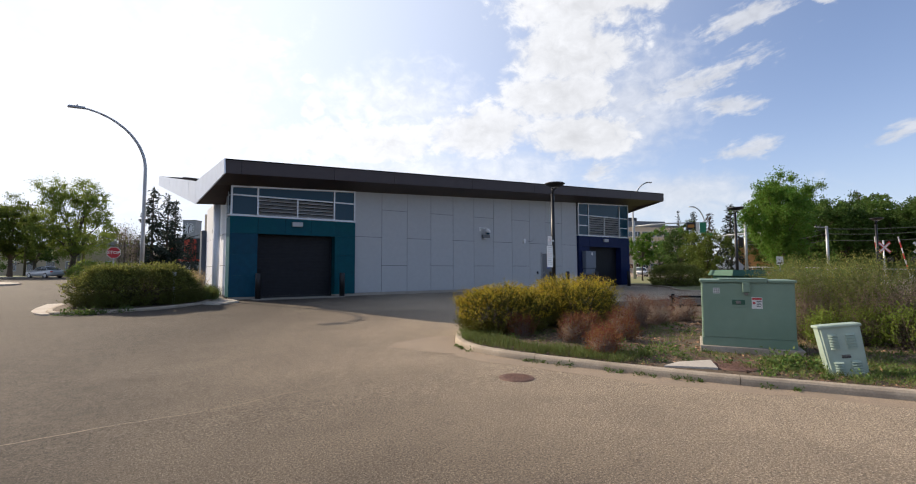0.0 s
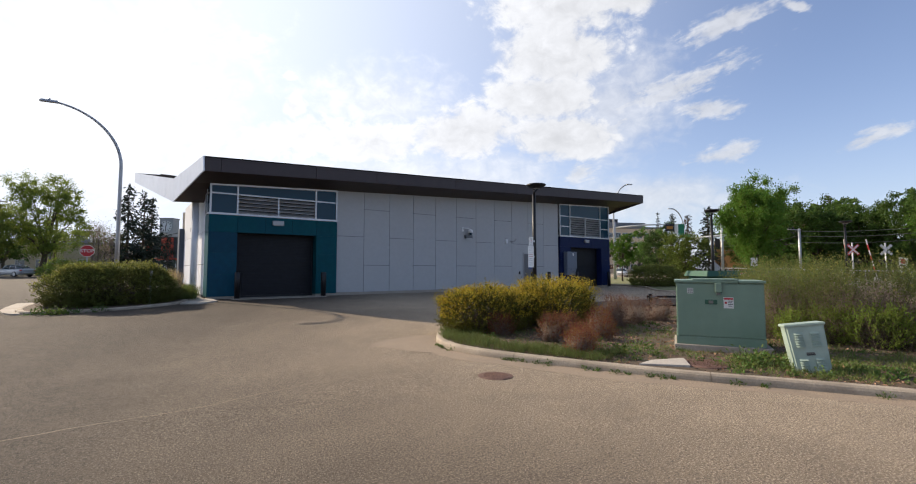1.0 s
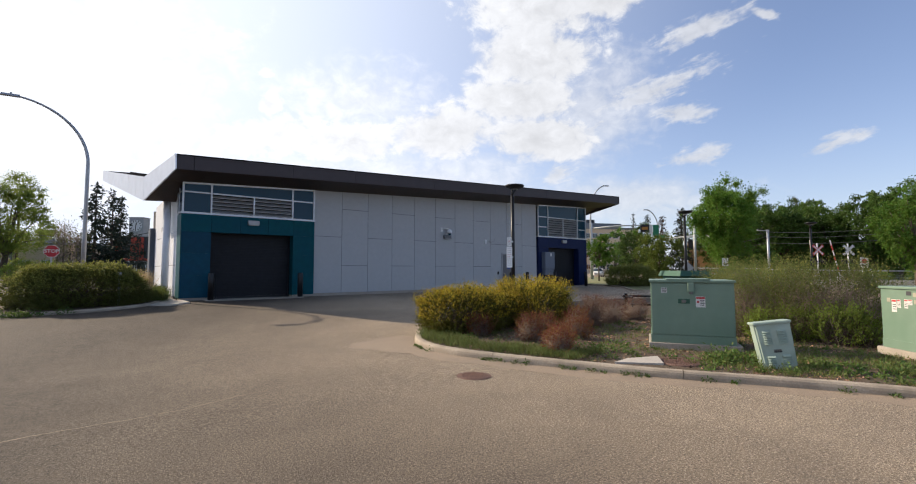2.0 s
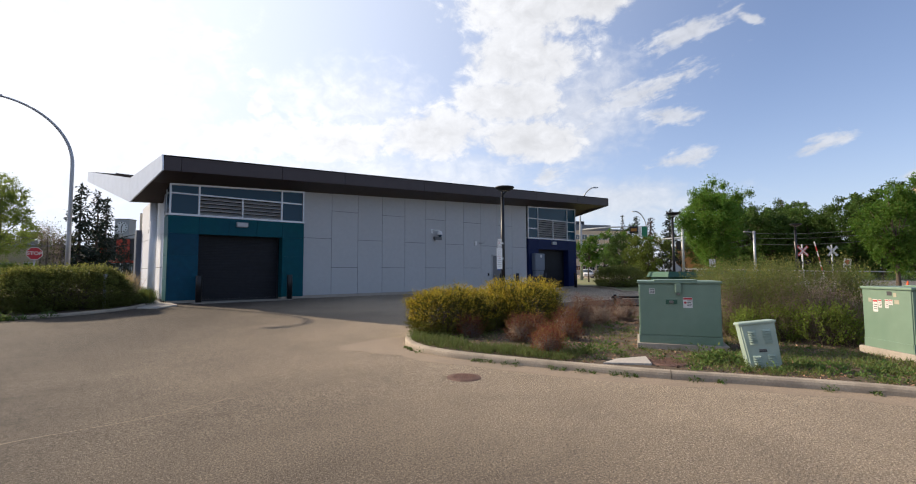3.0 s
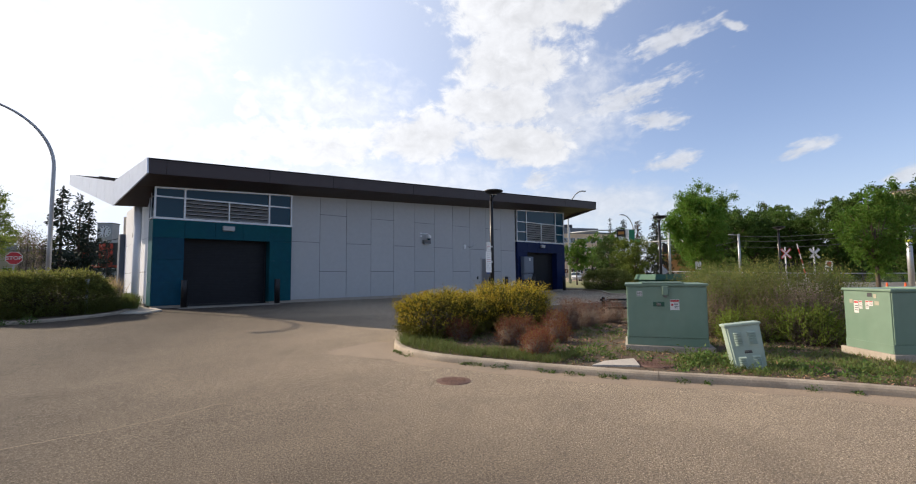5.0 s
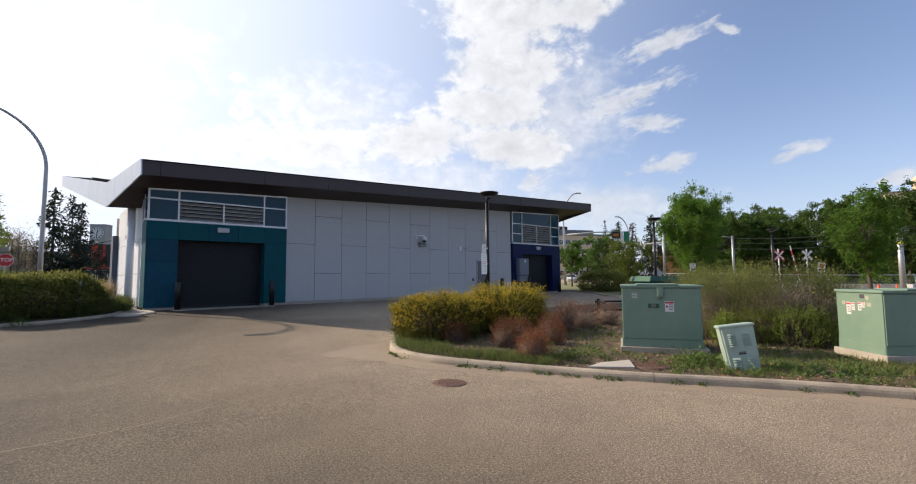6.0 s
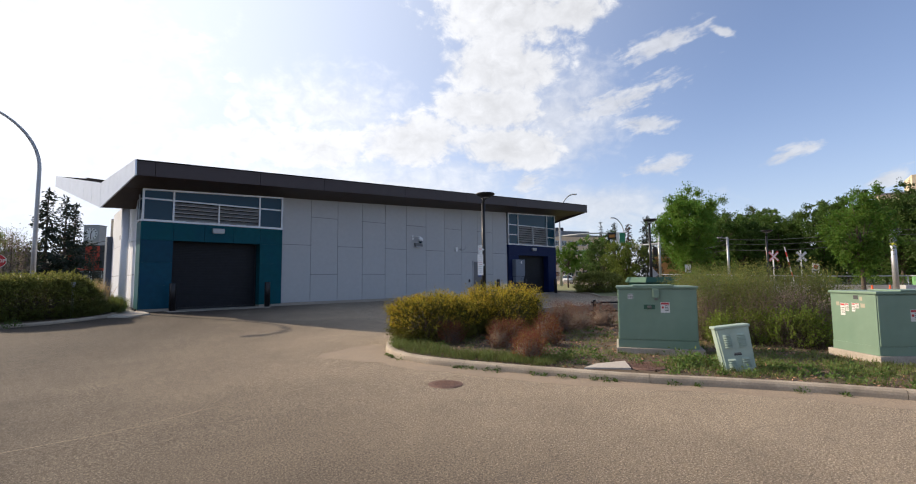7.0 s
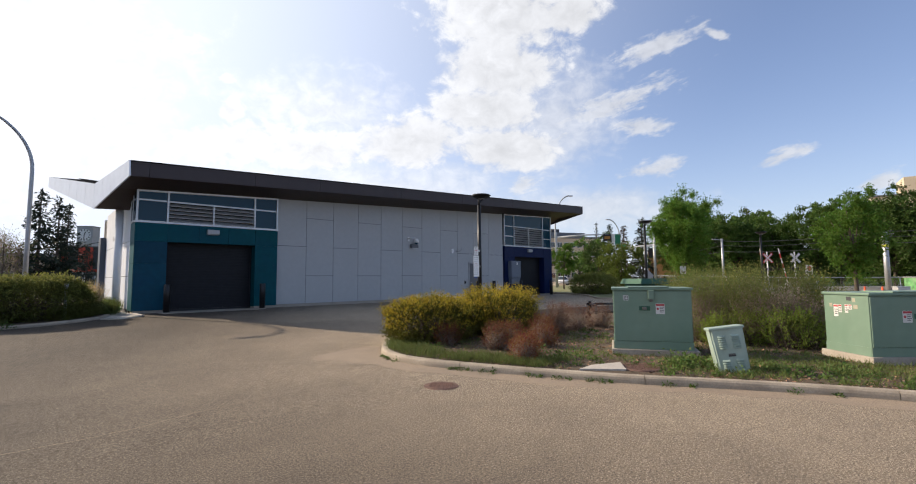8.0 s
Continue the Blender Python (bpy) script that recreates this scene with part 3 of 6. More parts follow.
            pane = part("pane", solid([(a + 0.03, y, c), (b - 0.03, y, c), (b - 0.03, y + 0.012, c), (a + 0.03, y + 0.012, c)],
                                      [(a + 0.03, y, za), (b - 0.03, y, zb), (b - 0.03, y + 0.012, zb), (a + 0.03, y + 0.012, za)]), GLASS, win, "tinted window pane")
            pane.visible_shadow = False
    a, b, zt = cols[1] + 0.036, cols[2] - 0.036, rows[-1] - 0.032
    mid = (a + b) / 2
    part("mullion", box(mid - 0.03, mid + 0.03, fy0 + 0.004, fy1, 4.172, zt), ALU, win)
    # added black sheet makes the gaps between the blades read as shade
    part("louvre_back", box(a, b, fy1 + 0.08, fy1 + 0.1, 4.172, zt), INSIDE_SHADE, win)
    n = max(5, round((zt - 4.19) / 0.165))
    for l, r in ((a, mid - 0.032), (mid + 0.032, b)):
        for i in range(n):
            z = 4.19 + (zt - 4.19) * i / n
            h = (zt - 4.19) / n
            part("blade", solid([(l, fy0 + 0.02, z), (r, fy0 + 0.02, z), (r, fy1 + 0.05, z + h * 0.75), (l, fy1 + 0.05, z + h * 0.75)],
                                [(l, fy0 + 0.015, z + 0.03), (r, fy0 + 0.015, z + 0.03), (r, fy1 + 0.05, z + h * 0.75 + 0.02), (l, fy1 + 0.05, z + h * 0.75 + 0.02)]), LOUVRE, win)
    # side glazing round the outer corner
    xs = x0 - 0.02 if x0 < 10 else x0 + 5.84
    side = part("side_window", box(xs, xs + 0.02, fy1 + 0.05, WALL_Y + 0.95, 4.18, top(x0) - 0.1), GLASS, win, "side pane at the corner")
    for yy in (WALL_Y + 0.5, WALL_Y + 0.96):
        part("mullion", box(xs - 0.02, xs + 0.04, yy - 0.03, yy + 0.03, 4.12, top(x0 if x0 < 10 else x0 + 5.8) - 0.05), ALU, side)
    for z in (4.15, *rows):
        part("transom", box(xs - 0.015, xs + 0.035, fy1 + 0.05, WALL_Y + 0.95, z - 0.025, z + 0.025), ALU, side)
    return bay


house = build_house()
build_roof(house)
build_bay(house, 3.9, TEAL, (5.04,), "teal panelled bay with a roller shutter")
build_bay(house, 26.6, BLUE, (4.85, 5.6), "blue panelled bay with a roller shutter")


def bollard(x, y):
    b = thing("bollard", pose(x, y, g(y) + 0.01), "black steel bollard in front of the shutter", "bollard", "bollards at the shutters")
    part("post", tube([(0, 0, 0), (0, 0, 1.14), (0, 0, 1.17)], [0.125, 0.125, 0.105], 20), STEEL_DARK, b)
    part("collar", tube([(0, 0, 0), (0, 0, 0.03)], 0.155, 20), CONCRETE, b)
    return b


first = bollard(5.0, 22.2)
for x in (8.85, 27.75, 31.5):
    copy_thing(first, pose(x, 22.2, g(22.2) + 0.01))


# ---- planting ----
SOIL = paint("mulch_soil", (0.080, 0.050, 0.031), 0.95, vary=0.4, grain=30, stain=1.2, bump=0.8, second=(0.065, 0.06, 0.03))
CHIP = paint("wood_chip", (0.22, 0.135, 0.085), 0.9, vary=0.3, grain=9, bump=0.1, per_piece=0.6)
GRASS = leaf_paint("grass", (0.128, 0.158, 0.046), 0.5, 0.03, 0.4)
WEED = leaf_paint("weed", (0.095, 0.145, 0.036), 0.35, 0.03, 0.4)
YELLOW_LEAF = leaf_paint("yellow_green_leaf", (0.125, 0.12, 0.018), 0.6, 0.025)
YELLOW_TIP = leaf_paint("yellow_tip", (0.42, 0.315, 0.03), 0.35, 0.02)
OLIVE_LEAF = leaf_paint("olive_leaf", (0.13, 0.145, 0.033), 0.4, 0.02)
OLIVE_TIP = leaf_paint("olive_tip", (0.23, 0.235, 0.055), 0.35, 0.02)
DRY_LEAF = leaf_paint("dry_leaf", (0.165, 0.095, 0.066), 0.5, 0.03)
RUST_LEAF = leaf_paint("rust_leaf", (0.175, 0.066, 0.030), 0.5, 0.05)
GREY_TWIG = paint("grey_twig", (0.175, 0.13, 0.10), 0.9, vary=0.2, bump=0, per_piece=0.35)
DARK_TWIG = paint("dark_twig", (0.06, 0.042, 0.03), 0.9, vary=0.2, bump=0, per_piece=0.3)
HEDGE_LEAF = leaf_paint("hedge_leaf", (0.155, 0.185, 0.055), 0.45, 0.025, 0.6)
BARK = paint("bark", (0.085, 0.065, 0.05), 0.95, vary=0.35, grain=18, stain=3, bump=0.7)

RNG = np.random.default_rng(7)


def leaf_mesh(name, at, way, length, width):
    """Many small folded leaves: at and way are n x 3, length and width numbers or n values."""
    n = len(at)
    way = way / np.maximum(np.linalg.norm(way, axis=1, keepdims=True), 1e-6)
    side = np.cross(way, RNG.normal(size=(n, 3)))
    side /= np.maximum(np.linalg.norm(side, axis=1, keepdims=True), 1e-6)
    up = np.cross(way, side)
    L = (np.ones(n) * length * RNG.uniform(0.65, 1.25, n))[:, None]
    W = (np.ones(n) * width * RNG.uniform(0.7, 1.2, n))[:, None]
    v = np.empty((n, 4, 3))
    v[:, 0] = at
    v[:, 1] = at + way * L * 0.5 + side * W * 0.5 + up * W * 0.15
    v[:, 2] = at + way * L
    v[:, 3] = at + way * L * 0.5 - side * W * 0.5 + up * W * 0.15
    me = bpy.data.meshes.new(name)
    me.vertices.add(n * 4)
    me.vertices.foreach_set("co", v.ravel())
    me.loops.add(n * 4)
    me.loops.foreach_set("vertex_index", np.arange(n * 4))
    me.polygons.add(n)
    me.polygons.foreach_set("loop_start", np.arange(n) * 4)
    me.update(calc_edges=True)
    return me


def twig_mesh(name, a, b, r):
    """Many thin three-sided twigs from a to b (n x 3)."""
    n = len(a)
    way = b - a
    way = way / np.maximum(np.linalg.norm(way, axis=1, keepdims=True), 1e-6)
    s = np.cross(way, np.array([0.31, 0.7, 0.2]) + 0 * way)
    s /= np.maximum(np.linalg.norm(s, axis=1, keepdims=True), 1e-6)
    u = np.cross(way, s)
    r = (np.ones(n) * r)[:, None]
    v = np.empty((n, 4, 3))
    for k in range(3):
        c, d = math.cos(2.094 * k), math.sin(2.094 * k)
        v[:, k] = a + r * (c * s + d * u)
    v[:, 3] = b
    idx = (np.arange(n) * 4)[:, None] + np.array([0, 1, 3, 1, 2, 3, 2, 0, 3])[None, :]
    me = bpy.data.meshes.new(name)
    me.vertices.add(n * 4)
    me.vertices.foreach_set("co", v.ravel())
    me.loops.add(n * 9)
    me.loops.foreach_set("vertex_index", idx.ravel())
    me.polygons.add(n * 3)
    me.polygons.foreach_set("loop_start", np.arange(n * 3) * 3)
    me.update(calc_edges=True)
    return me


def lumpy(p, seed, scale, amount):
    """Uneven radius factors for the unit directions p."""
    return np.array([1 + amount * noise.noise(Vector(q) * scale + Vector((seed, 0, 0))) for q in p])


def bush(name, m, rx, ry, h, sprigs, leaf, materials, label, category="bush", upright=0.5, seed=0, reach=0.22, per=14, tip_share=0.3, square=0.75, twigs=0, twig_r=0.004):
    """A shrub: twigs from the ground, sprigs over a lumpy dome, each with many small leaves; the outer ones in the tip colour."""
    b = thing(name, m, label, category)
    u = RNG.normal(size=(sprigs, 3))
    u /= np.linalg.norm(u, axis=1, keepdims=True)
    u[:, 2] = np.where(u[:, 2] < -0.7, -u[:, 2], u[:, 2])
    q = np.sign(u) * np.abs(u) ** square
    depth = 1 - np.abs(RNG.normal(0, 0.16, sprigs))
    r = lumpy(u, seed * 3.1, 1.6, 0.22) * lumpy(u, seed + 9.0, 4.5, 0.14) * depth
    c = np.array([0, 0, h * 0.42])
    start = c + q * r[:, None] * np.array([rx, ry, h * 0.58])
    start[:, 2] = np.maximum(start[:, 2], 0.03)
    out = u * np.array([1, 1, 0.7]) + np.array([0, 0, upright]) + RNG.normal(0, 0.25, (sprigs, 3))
    out /= np.linalg.norm(out, axis=1, keepdims=True)
    length = reach * RNG.uniform(0.5, 1.3, sprigs)
    f = np.linspace(0.0, 1.0, per)
    at = (start[:, None] + out[:, None] * (f[None, :, None] * length[:, None, None])).reshape(-1, 3)
    at = at + RNG.normal(0, leaf * 0.25, at.shape)
    way = np.repeat(out, per, axis=0) * 0.8 + RNG.normal(0, 0.55, at.shape)
    tip = (np.tile(f, sprigs) > 1 - tip_share) & (np.repeat(depth, per) > 0.86) & (RNG.random(len(at)) < 0.8) & (at[:, 2] > 0.4 * h)
    part("foliage", leaf_mesh("foliage", at[~tip], way[~tip], leaf, leaf * 0.42), materials[0], b)["kind"] = "stuff"
    if tip.any():
        part("new_growth", leaf_mesh("new_growth", at[tip], way[tip], leaf, leaf * 0.42), materials[1], b)["kind"] = "stuff"
    n = twigs or sprigs // 3
    pick = RNG.choice(sprigs, n)
    root = RNG.normal(0, 1, (n, 3)) * np.array([rx * 0.35, ry * 0.35, 0])
    part("branchwork", twig_mesh("branchwork", root, start[pick] + out[pick] * length[pick][:, None] * 0.7, twig_r), materials[2], b)["kind"] = "stuff"
    return b


def spline(points, step):
    """Evenly spaced points on a smooth line through the given ones."""
    p = [Vector(q).to_2d() for q in points]
    p = [2 * p[0] - p[1]] + p + [2 * p[-1] - p[-2]]
    dense = []
    for i in range(1, len(p) - 2):
        for k in range(24):
            t = k / 24
            a, b, c, d = p[i - 1:i + 3]
            dense.append(0.5 * ((2 * b) + (c - a) * t + (2 * a - 5 * b + 4 * c - d) * t * t + (3 * b - a - 3 * c + d) * t ** 3))
    dense.append(p[-2])
    out, carry = [dense[0]], 0
    for a, b in zip(dense, dense[1:]):
        L = (b - a).length
        while carry + L >= step:
            f = (step - carry) / L
            a = a.lerp(b, f)
            out.append(a)
            L = (b - a).length
            carry = 0
        carry += L
    return out


def kerb_line(name, points, label, stone=3.05, inward=1, high=0.13, wide=0.16, shift=0.0):
    """A row of kerb stones along the outer foot of a bed; inward: side on which the bed lies."""
    kerb = tagged(new(name), label, "kerb", kind="structure")
    line = spline(points, 0.16)
    per = round(stone / 0.16)
    first = round(shift / 0.16) % per
    cuts = [0] + list(range(first or per, len(line) - 1, per)) + [len(line) - 1]
    def way(i):
        return (line[min(i + 1, len(line) - 1)] - line[max(i - 1, 0)]).normalized()
    for a, b in zip(cuts, cuts[1:]):
        if b <= a:
            continue
        bm = bmesh.new()
        rings = []
        for i in range(a, b + 1):
            t = way(i)
            nrm = Vector((-t.y, t.x)) * inward
            p = line[i] + t * (0.004 if i == a else -0.004 if i == b else 0)
            chip = 0.004 * noise.noise(Vector((p.x * 3, p.y * 3, 0)))
            z = g(p.y)
            prof = [(0, -0.12), (0.004, high * 0.5), (0.012 + chip, high - 0.03), (0.035, high - 0.004 + chip), (wide - 0.02, high), (wide, high - 0.015), (wide, -0.12)]
            rings.append([bm.verts.new((p.x + nrm.x * o, p.y + nrm.y * o, z + h)) for o, h in prof])
        for r, s in zip(rings, rings[1:]):
            for k in range(len(r) - 1):
                bm.faces.new((r[k], r[k + 1], s[k + 1], s[k]))
        bm.faces.new(rings[0]), bm.faces.new(rings[-1][::-1])
        part("kerb_stone", bm, KERB, kerb)
    return line


def bed_sheet(name, outline, material, label, high=0.11, category="ground", relief=0.03):
    bm = bmesh.new()
    bm.faces.new([bm.verts.new((p[0], p[1], 0)) for p in outline])
    xs, ys = [p[0] for p in outline], [p[1] for p in outline]
    for axis, lo, hi in ((0, min(xs), max(xs)), (1, min(ys), max(ys))):
        step = 0.5
        v = lo + step
        while v < hi:
            no = (1, 0, 0) if axis == 0 else (0, 1, 0)
            bmesh.ops.bisect_plane(bm, geom=bm.verts[:] + bm.edges[:] + bm.faces[:], plane_co=(v * no[0], v * no[1], 0), plane_no=no)
            v += step
    for v in bm.verts:
        edge = v.is_boundary
        v.co.z = g(v.co.y) + high + (0 if edge else relief * (noise.noise(v.co * 0.9) + 0.6 * noise.noise(v.co * 3)))
    for f in bm.faces:
        f.smooth = True
    ob = part(name, bm, material)
    return tagged(ob, label, category, kind="structure")


def inside(p, poly):
    hit = False
    for (x0, y0), (x1, y1) in zip(poly, poly[1:] + poly[:1]):
        if (y0 > p[1]) != (y1 > p[1]) and p[0] < (x1 - x0) * (p[1] - y0) / (y1 - y0) + x0:
            hit = not hit
    return hit


# the planted island
ISLAND = [(14.0, -12), (10.6, -4), (9.62, -1), (9.06, 0.5), (8.58, 1.6), (8.07, 2.55), (7.5, 3.55), (6.92, 4.9), (6.45, 6.0), (6.17, 6.8), (6.08, 7.5), (6.2, 8.15),
          (6.55, 8.8), (7.3, 9.7), (8.6, 10.7), (10.5, 11.7), (13, 12.5), (17, 13.0), (22, 12.6), (27, 11)]
edge = kerb_line("kerb_1", ISLAND, "worn concrete kerb round a planted island", inward=-1, shift=1.45)
inner = [(p.x, p.y) for p in edge[::2]]
ISLAND_POLY = inner + [(30, 6), (30, -12)]
# draw the outline in slightly, so that the bed meets the back of the kerb
centre = (14.0, 2.0)
bed_outline = []
for i, p in enumerate(edge[::3]):
    a, b = edge[max(3 * i - 1, 0)], edge[min(3 * i + 1, len(edge) - 1)]
    t = (b - a).normalized()
    bed_outline.append((p.x + t.y * 0.14, p.y - t.x * 0.14))
bed_outline += [(30, 6), (30, -12)]
bed_sheet("planting_bed", bed_outline, SOIL, "brown mulch bed with patchy weeds behind a kerb")

# the left bed
LEFT_BED = [(3.15, 22.1), (2.75, 21.0), (1.9, 20.0), (0.9, 19.3), (-0.2, 18.95), (-1.0, 18.85), (-1.5, 19.1), (-1.75, 19.8), (-1.8, 21.0), (-1.6, 23.5)]
edge2 = kerb_line("kerb_2", LEFT_BED, "low concrete kerb round a shrub bed", inward=-1, high=0.1)
outline2 = []
for i, p in enumerate(edge2[::3]):
    a, b = edge2[max(3 * i - 1, 0)], edge2[min(3 * i + 1, len(edge2) - 1)]
    t = (b - a).normalized()
    outline2.append((p.x + t.y * 0.14, p.y - t.x * 0.14))
outline2 += [(-1.0, 26), (3.1, 26)]
bed_sheet("shrub_bed", outline2, SOIL, "soil bed under a clipped shrub", high=0.085)


def flat_slab(name, ring, label, high, material=CONCRETE):
    lo = [(x, y, g(y) - 0.12) for x, y in ring]
    hi = [(x, y, g(y) + high) for x, y in ring]
    return tagged(part(name, solid(lo, hi), material), label, "pavement", kind="structure")


flat_slab("pavement", [(-1.55, 18.98), (-1.79, 19.9), (-1.84, 21.0), (-1.65, 23.5), (-2.2, 23.5), (-2.25, 21.5), (-2.2, 20.4), (-2.02, 19.6), (-1.8, 19.12)], "pale concrete pavement at the street corner", 0.045)
flat_slab("walkway", [(2.72, 20.8), (3.3, 20.5), (4.1, 21.35), (4.05, 22.72), (3.80, 22.75), (3.80, 24.5), (3.3, 24.5), (3.2, 22.1)], "pale concrete walkway beside the building", 0.05, PALE)
SANDY = paint("sandy_gutter", (0.25, 0.194, 0.138), 0.92, vary=0.3, grain=60, stain=1.8, bump=0.6, second=(0.2, 0.16, 0.118))
flat_slab("gutter_patch", [(p.x, p.y) for p in spline([(5.0, 8.8), (5.25, 8.35), (5.45, 7.8), (5.95, 7.4), (6.16, 8.1), (6.5, 8.8), (6.9, 9.4), (6.3, 9.55), (5.6, 9.3), (5.2, 9.15), (5.01, 8.87)], 0.15)], "sandy concrete patch at the kerb end", 0.004, SANDY)


def gutter_strip():
    """Sand and silt washed along the foot of the kerb, with a ragged outer edge."""
    bm = bmesh.new()
    rows = []
    for i, p in enumerate(edge):
        if p.y > 7.6 or p.y < -6 or i == 0:
            if p.y > 7.6:
                break
            continue
        t = (edge[i + 1] - edge[i - 1]).normalized()
        n = Vector((-t.y, t.x))
        s = i * 0.16
        wide = 0.42 + 0.34 * noise.noise(Vector((s * 0.35, 2, 0))) + 0.1 * noise.noise(Vector((s * 1.6, 7, 0)))
        rows.append([bm.verts.new((p.x + n.x * o, p.y + n.y * o, g(p.y) + h)) for o, h in ((-0.01, 0.012), (wide * 0.5, 0.008), (wide, 0.0012))])
    for r, q in zip(rows, rows[1:]):
        for k in range(2):
            bm.faces.new((r[k], r[k + 1], q[k + 1], q[k]))
    return tagged(part("gutter_silt", bm, SANDY), "tan silt along the foot of the kerb", "ground", kind="structure")


gutter_strip()
CRACK = paint("crack_filler", (0.24, 0.19, 0.135), 0.9, vary=0.2, grain=20, bump=0.3)


def crack(points, wide, label):
    line = spline(points, 0.12)
    bm = bmesh.new()
    rows = []
    for i, p in enumerate(line):
        t = (line[min(i + 1, len(line) - 1)] - line[max(i - 1, 0)]).normalized()
        n = Vector((-t.y, t.x))
        p = p + n * 0.035 * noise.noise(Vector((i * 0.5, 1.3, 0)))
        w = wide * (0.6 + 0.7 * abs(noise.noise(Vector((i * 0.3, 5, 0)))))
        rows.append([bm.verts.new((p.x + n.x * w * s, p.y + n.y * w * s, g(p.y) + 0.003)) for s in (-0.5, 0.5)])
    for r, q in zip(rows, rows[1:]):
        bm.faces.new((r[0], r[1], q[1], q[0]))
    return tagged(part("pavement_crack", bm, CRACK), label, "ground", kind="structure")


crack([(-1.5, 6.0), (0.6, 6.2), (1.29, 6.22), (1.81, 6.3), (2.39, 6.46), (3.48, 6.66), (4.71, 6.86), (5.6, 7.2)], 0.022, "long sand-filled crack across the asphalt")
crack([(5.66, 5.4), (5.9, 5.33), (6.22, 5.22), (6.64, 5.2)], 0.012, "short crack from the cover to the kerb")
MARK = paint("faded_red_paint", (0.36, 0.15, 0.11), 0.9, vary=0.3, grain=30, bump=0.3)
mark = thing("paint_mark", facing(3.55, 1.95, 0.73, -0.68, 0.0), "faded red utility paint mark on the asphalt", "paint mark")
part("stroke", box(-0.09, 0.1, -0.008, 0.008, -0.01, 0.003), MARK, mark)
part("stroke", box(-0.03, 0.06, 0.02, 0.032, -0.01, 0.003), MARK, mark)


def scatter(n, poly, lo, hi, test=None):
    pts = []
    while len(pts) < n:
        p = (RNG.uniform(lo[0], hi[0]), RNG.uniform(lo[1], hi[1]))
        if inside(p, poly) and (test is None or test(p)):
            pts.append((p[0], p[1], g(p[1]) + 0.11))
    return np.array(pts)


SLAB = [(7.1, 4.5), (7.85, 3.65), (8.5, 4.15), (7.9, 4.55)]


def kerb_gap(p):
    if inside(p, SLAB):
        return 0.0
    return min((p[0] - q.x) ** 2 + (p[1] - q.y) ** 2 for q in edge[::2]) ** 0.5


POLY = bed_outline
# mulch chips
at = scatter(9500, POLY, (6.5, -1), (14, 9.5), lambda p: kerb_gap(p) > 0.2)
part_at = at + np.array([0, 0, 0.005])
chips = part("mulch_chips", leaf_mesh("mulch_chips", part_at, RNG.normal(size=(len(at), 3)) * np.array([1, 1, 0.25]), 0.075, 0.028), CHIP)
tagged(chips, "loose wood mulch chips on the bed", "mulch", kind="stuff")


def tufts(name, at, blades, tall, wide, material, label, lean=0.45):
    base = np.repeat(at, blades, axis=0) + RNG.normal(0, 1, (len(at) * blades, 3)) * np.array([0.045, 0.045, 0])
    way = RNG.normal(0, lean, (len(base), 3))
    way[:, 2] = 1
    ob = part(name, leaf_mesh(name, base, way, tall, wide), material)
    return tagged(ob, label, "grass", kind="stuff")


# grass strip along the kerb nose, weeds elsewhere
strip = scatter(950, POLY, (6.2, 4.3), (9.6, 9.5), lambda p: 0.17 < kerb_gap(p) < 0.95 + 0.3 * noise.noise(Vector((p[0], p[1], 0)) * 1.5) and p[1] > 4.9)
tufts("kerb_grass", strip, 8, 0.15, 0.009, GRASS, "fresh green grass along the kerb")
thin = scatter(1500, POLY, (7, -3), (15, 9), lambda p: kerb_gap(p) > 0.2 and noise.noise(Vector((p[0], p[1], 3)) * 0.8) > 0.05)
tufts("bed_grass", thin, 7, 0.09, 0.008, GRASS, "sparse grass in the mulch", 0.6)
front = scatter(1500, POLY, (8.2, -4), (13, 3.6), lambda p: 0.2 < kerb_gap(p) < 3.2 and noise.noise(Vector((p[0], p[1], 8)) * 0.9) > -0.25)
tufts("front_grass", front, 8, 0.10, 0.009, GRASS, "grass and weeds in front of the green cabinets", 0.6)


def weed_clumps(name, at, leaf, tall, label, per=34):
    n = len(at)
    base = np.repeat(at, per, axis=0)
    size = np.repeat(RNG.uniform(0.5, 1.2, n), per)[:, None]
    off = RNG.normal(0, 1, (n * per, 3)) * np.array([tall * 0.55, tall * 0.55, 0.0]) * size
    off[:, 2] = np.abs(RNG.normal(0.35, 0.3, n * per)) * tall * size[:, 0]
    way = off * np.array([1, 1, 0.6]) + RNG.normal(0, 0.1, off.shape) + np.array([0, 0, 0.06])
    ob = part(name, leaf_mesh(name, base + off, way, leaf, leaf * 0.45), WEED)
    return tagged(ob, label, "weeds", kind="stuff")


spots = scatter(130, POLY, (7, -4), (13, 8), lambda p: kerb_gap(p) > 0.22 and noise.noise(Vector((p[0], p[1], 5)) * 0.7) > -0.05)
weed_clumps("bed_weeds", spots, 0.05, 0.10, "leafy green weeds in the mulch bed")
spots = scatter(110, POLY, (8.0, -4), (12, 3.4), lambda p: 0.2 < kerb_gap(p) < 1.6)
weed_clumps("front_weeds", spots, 0.06, 0.11, "leafy weeds in front of the cabinets")
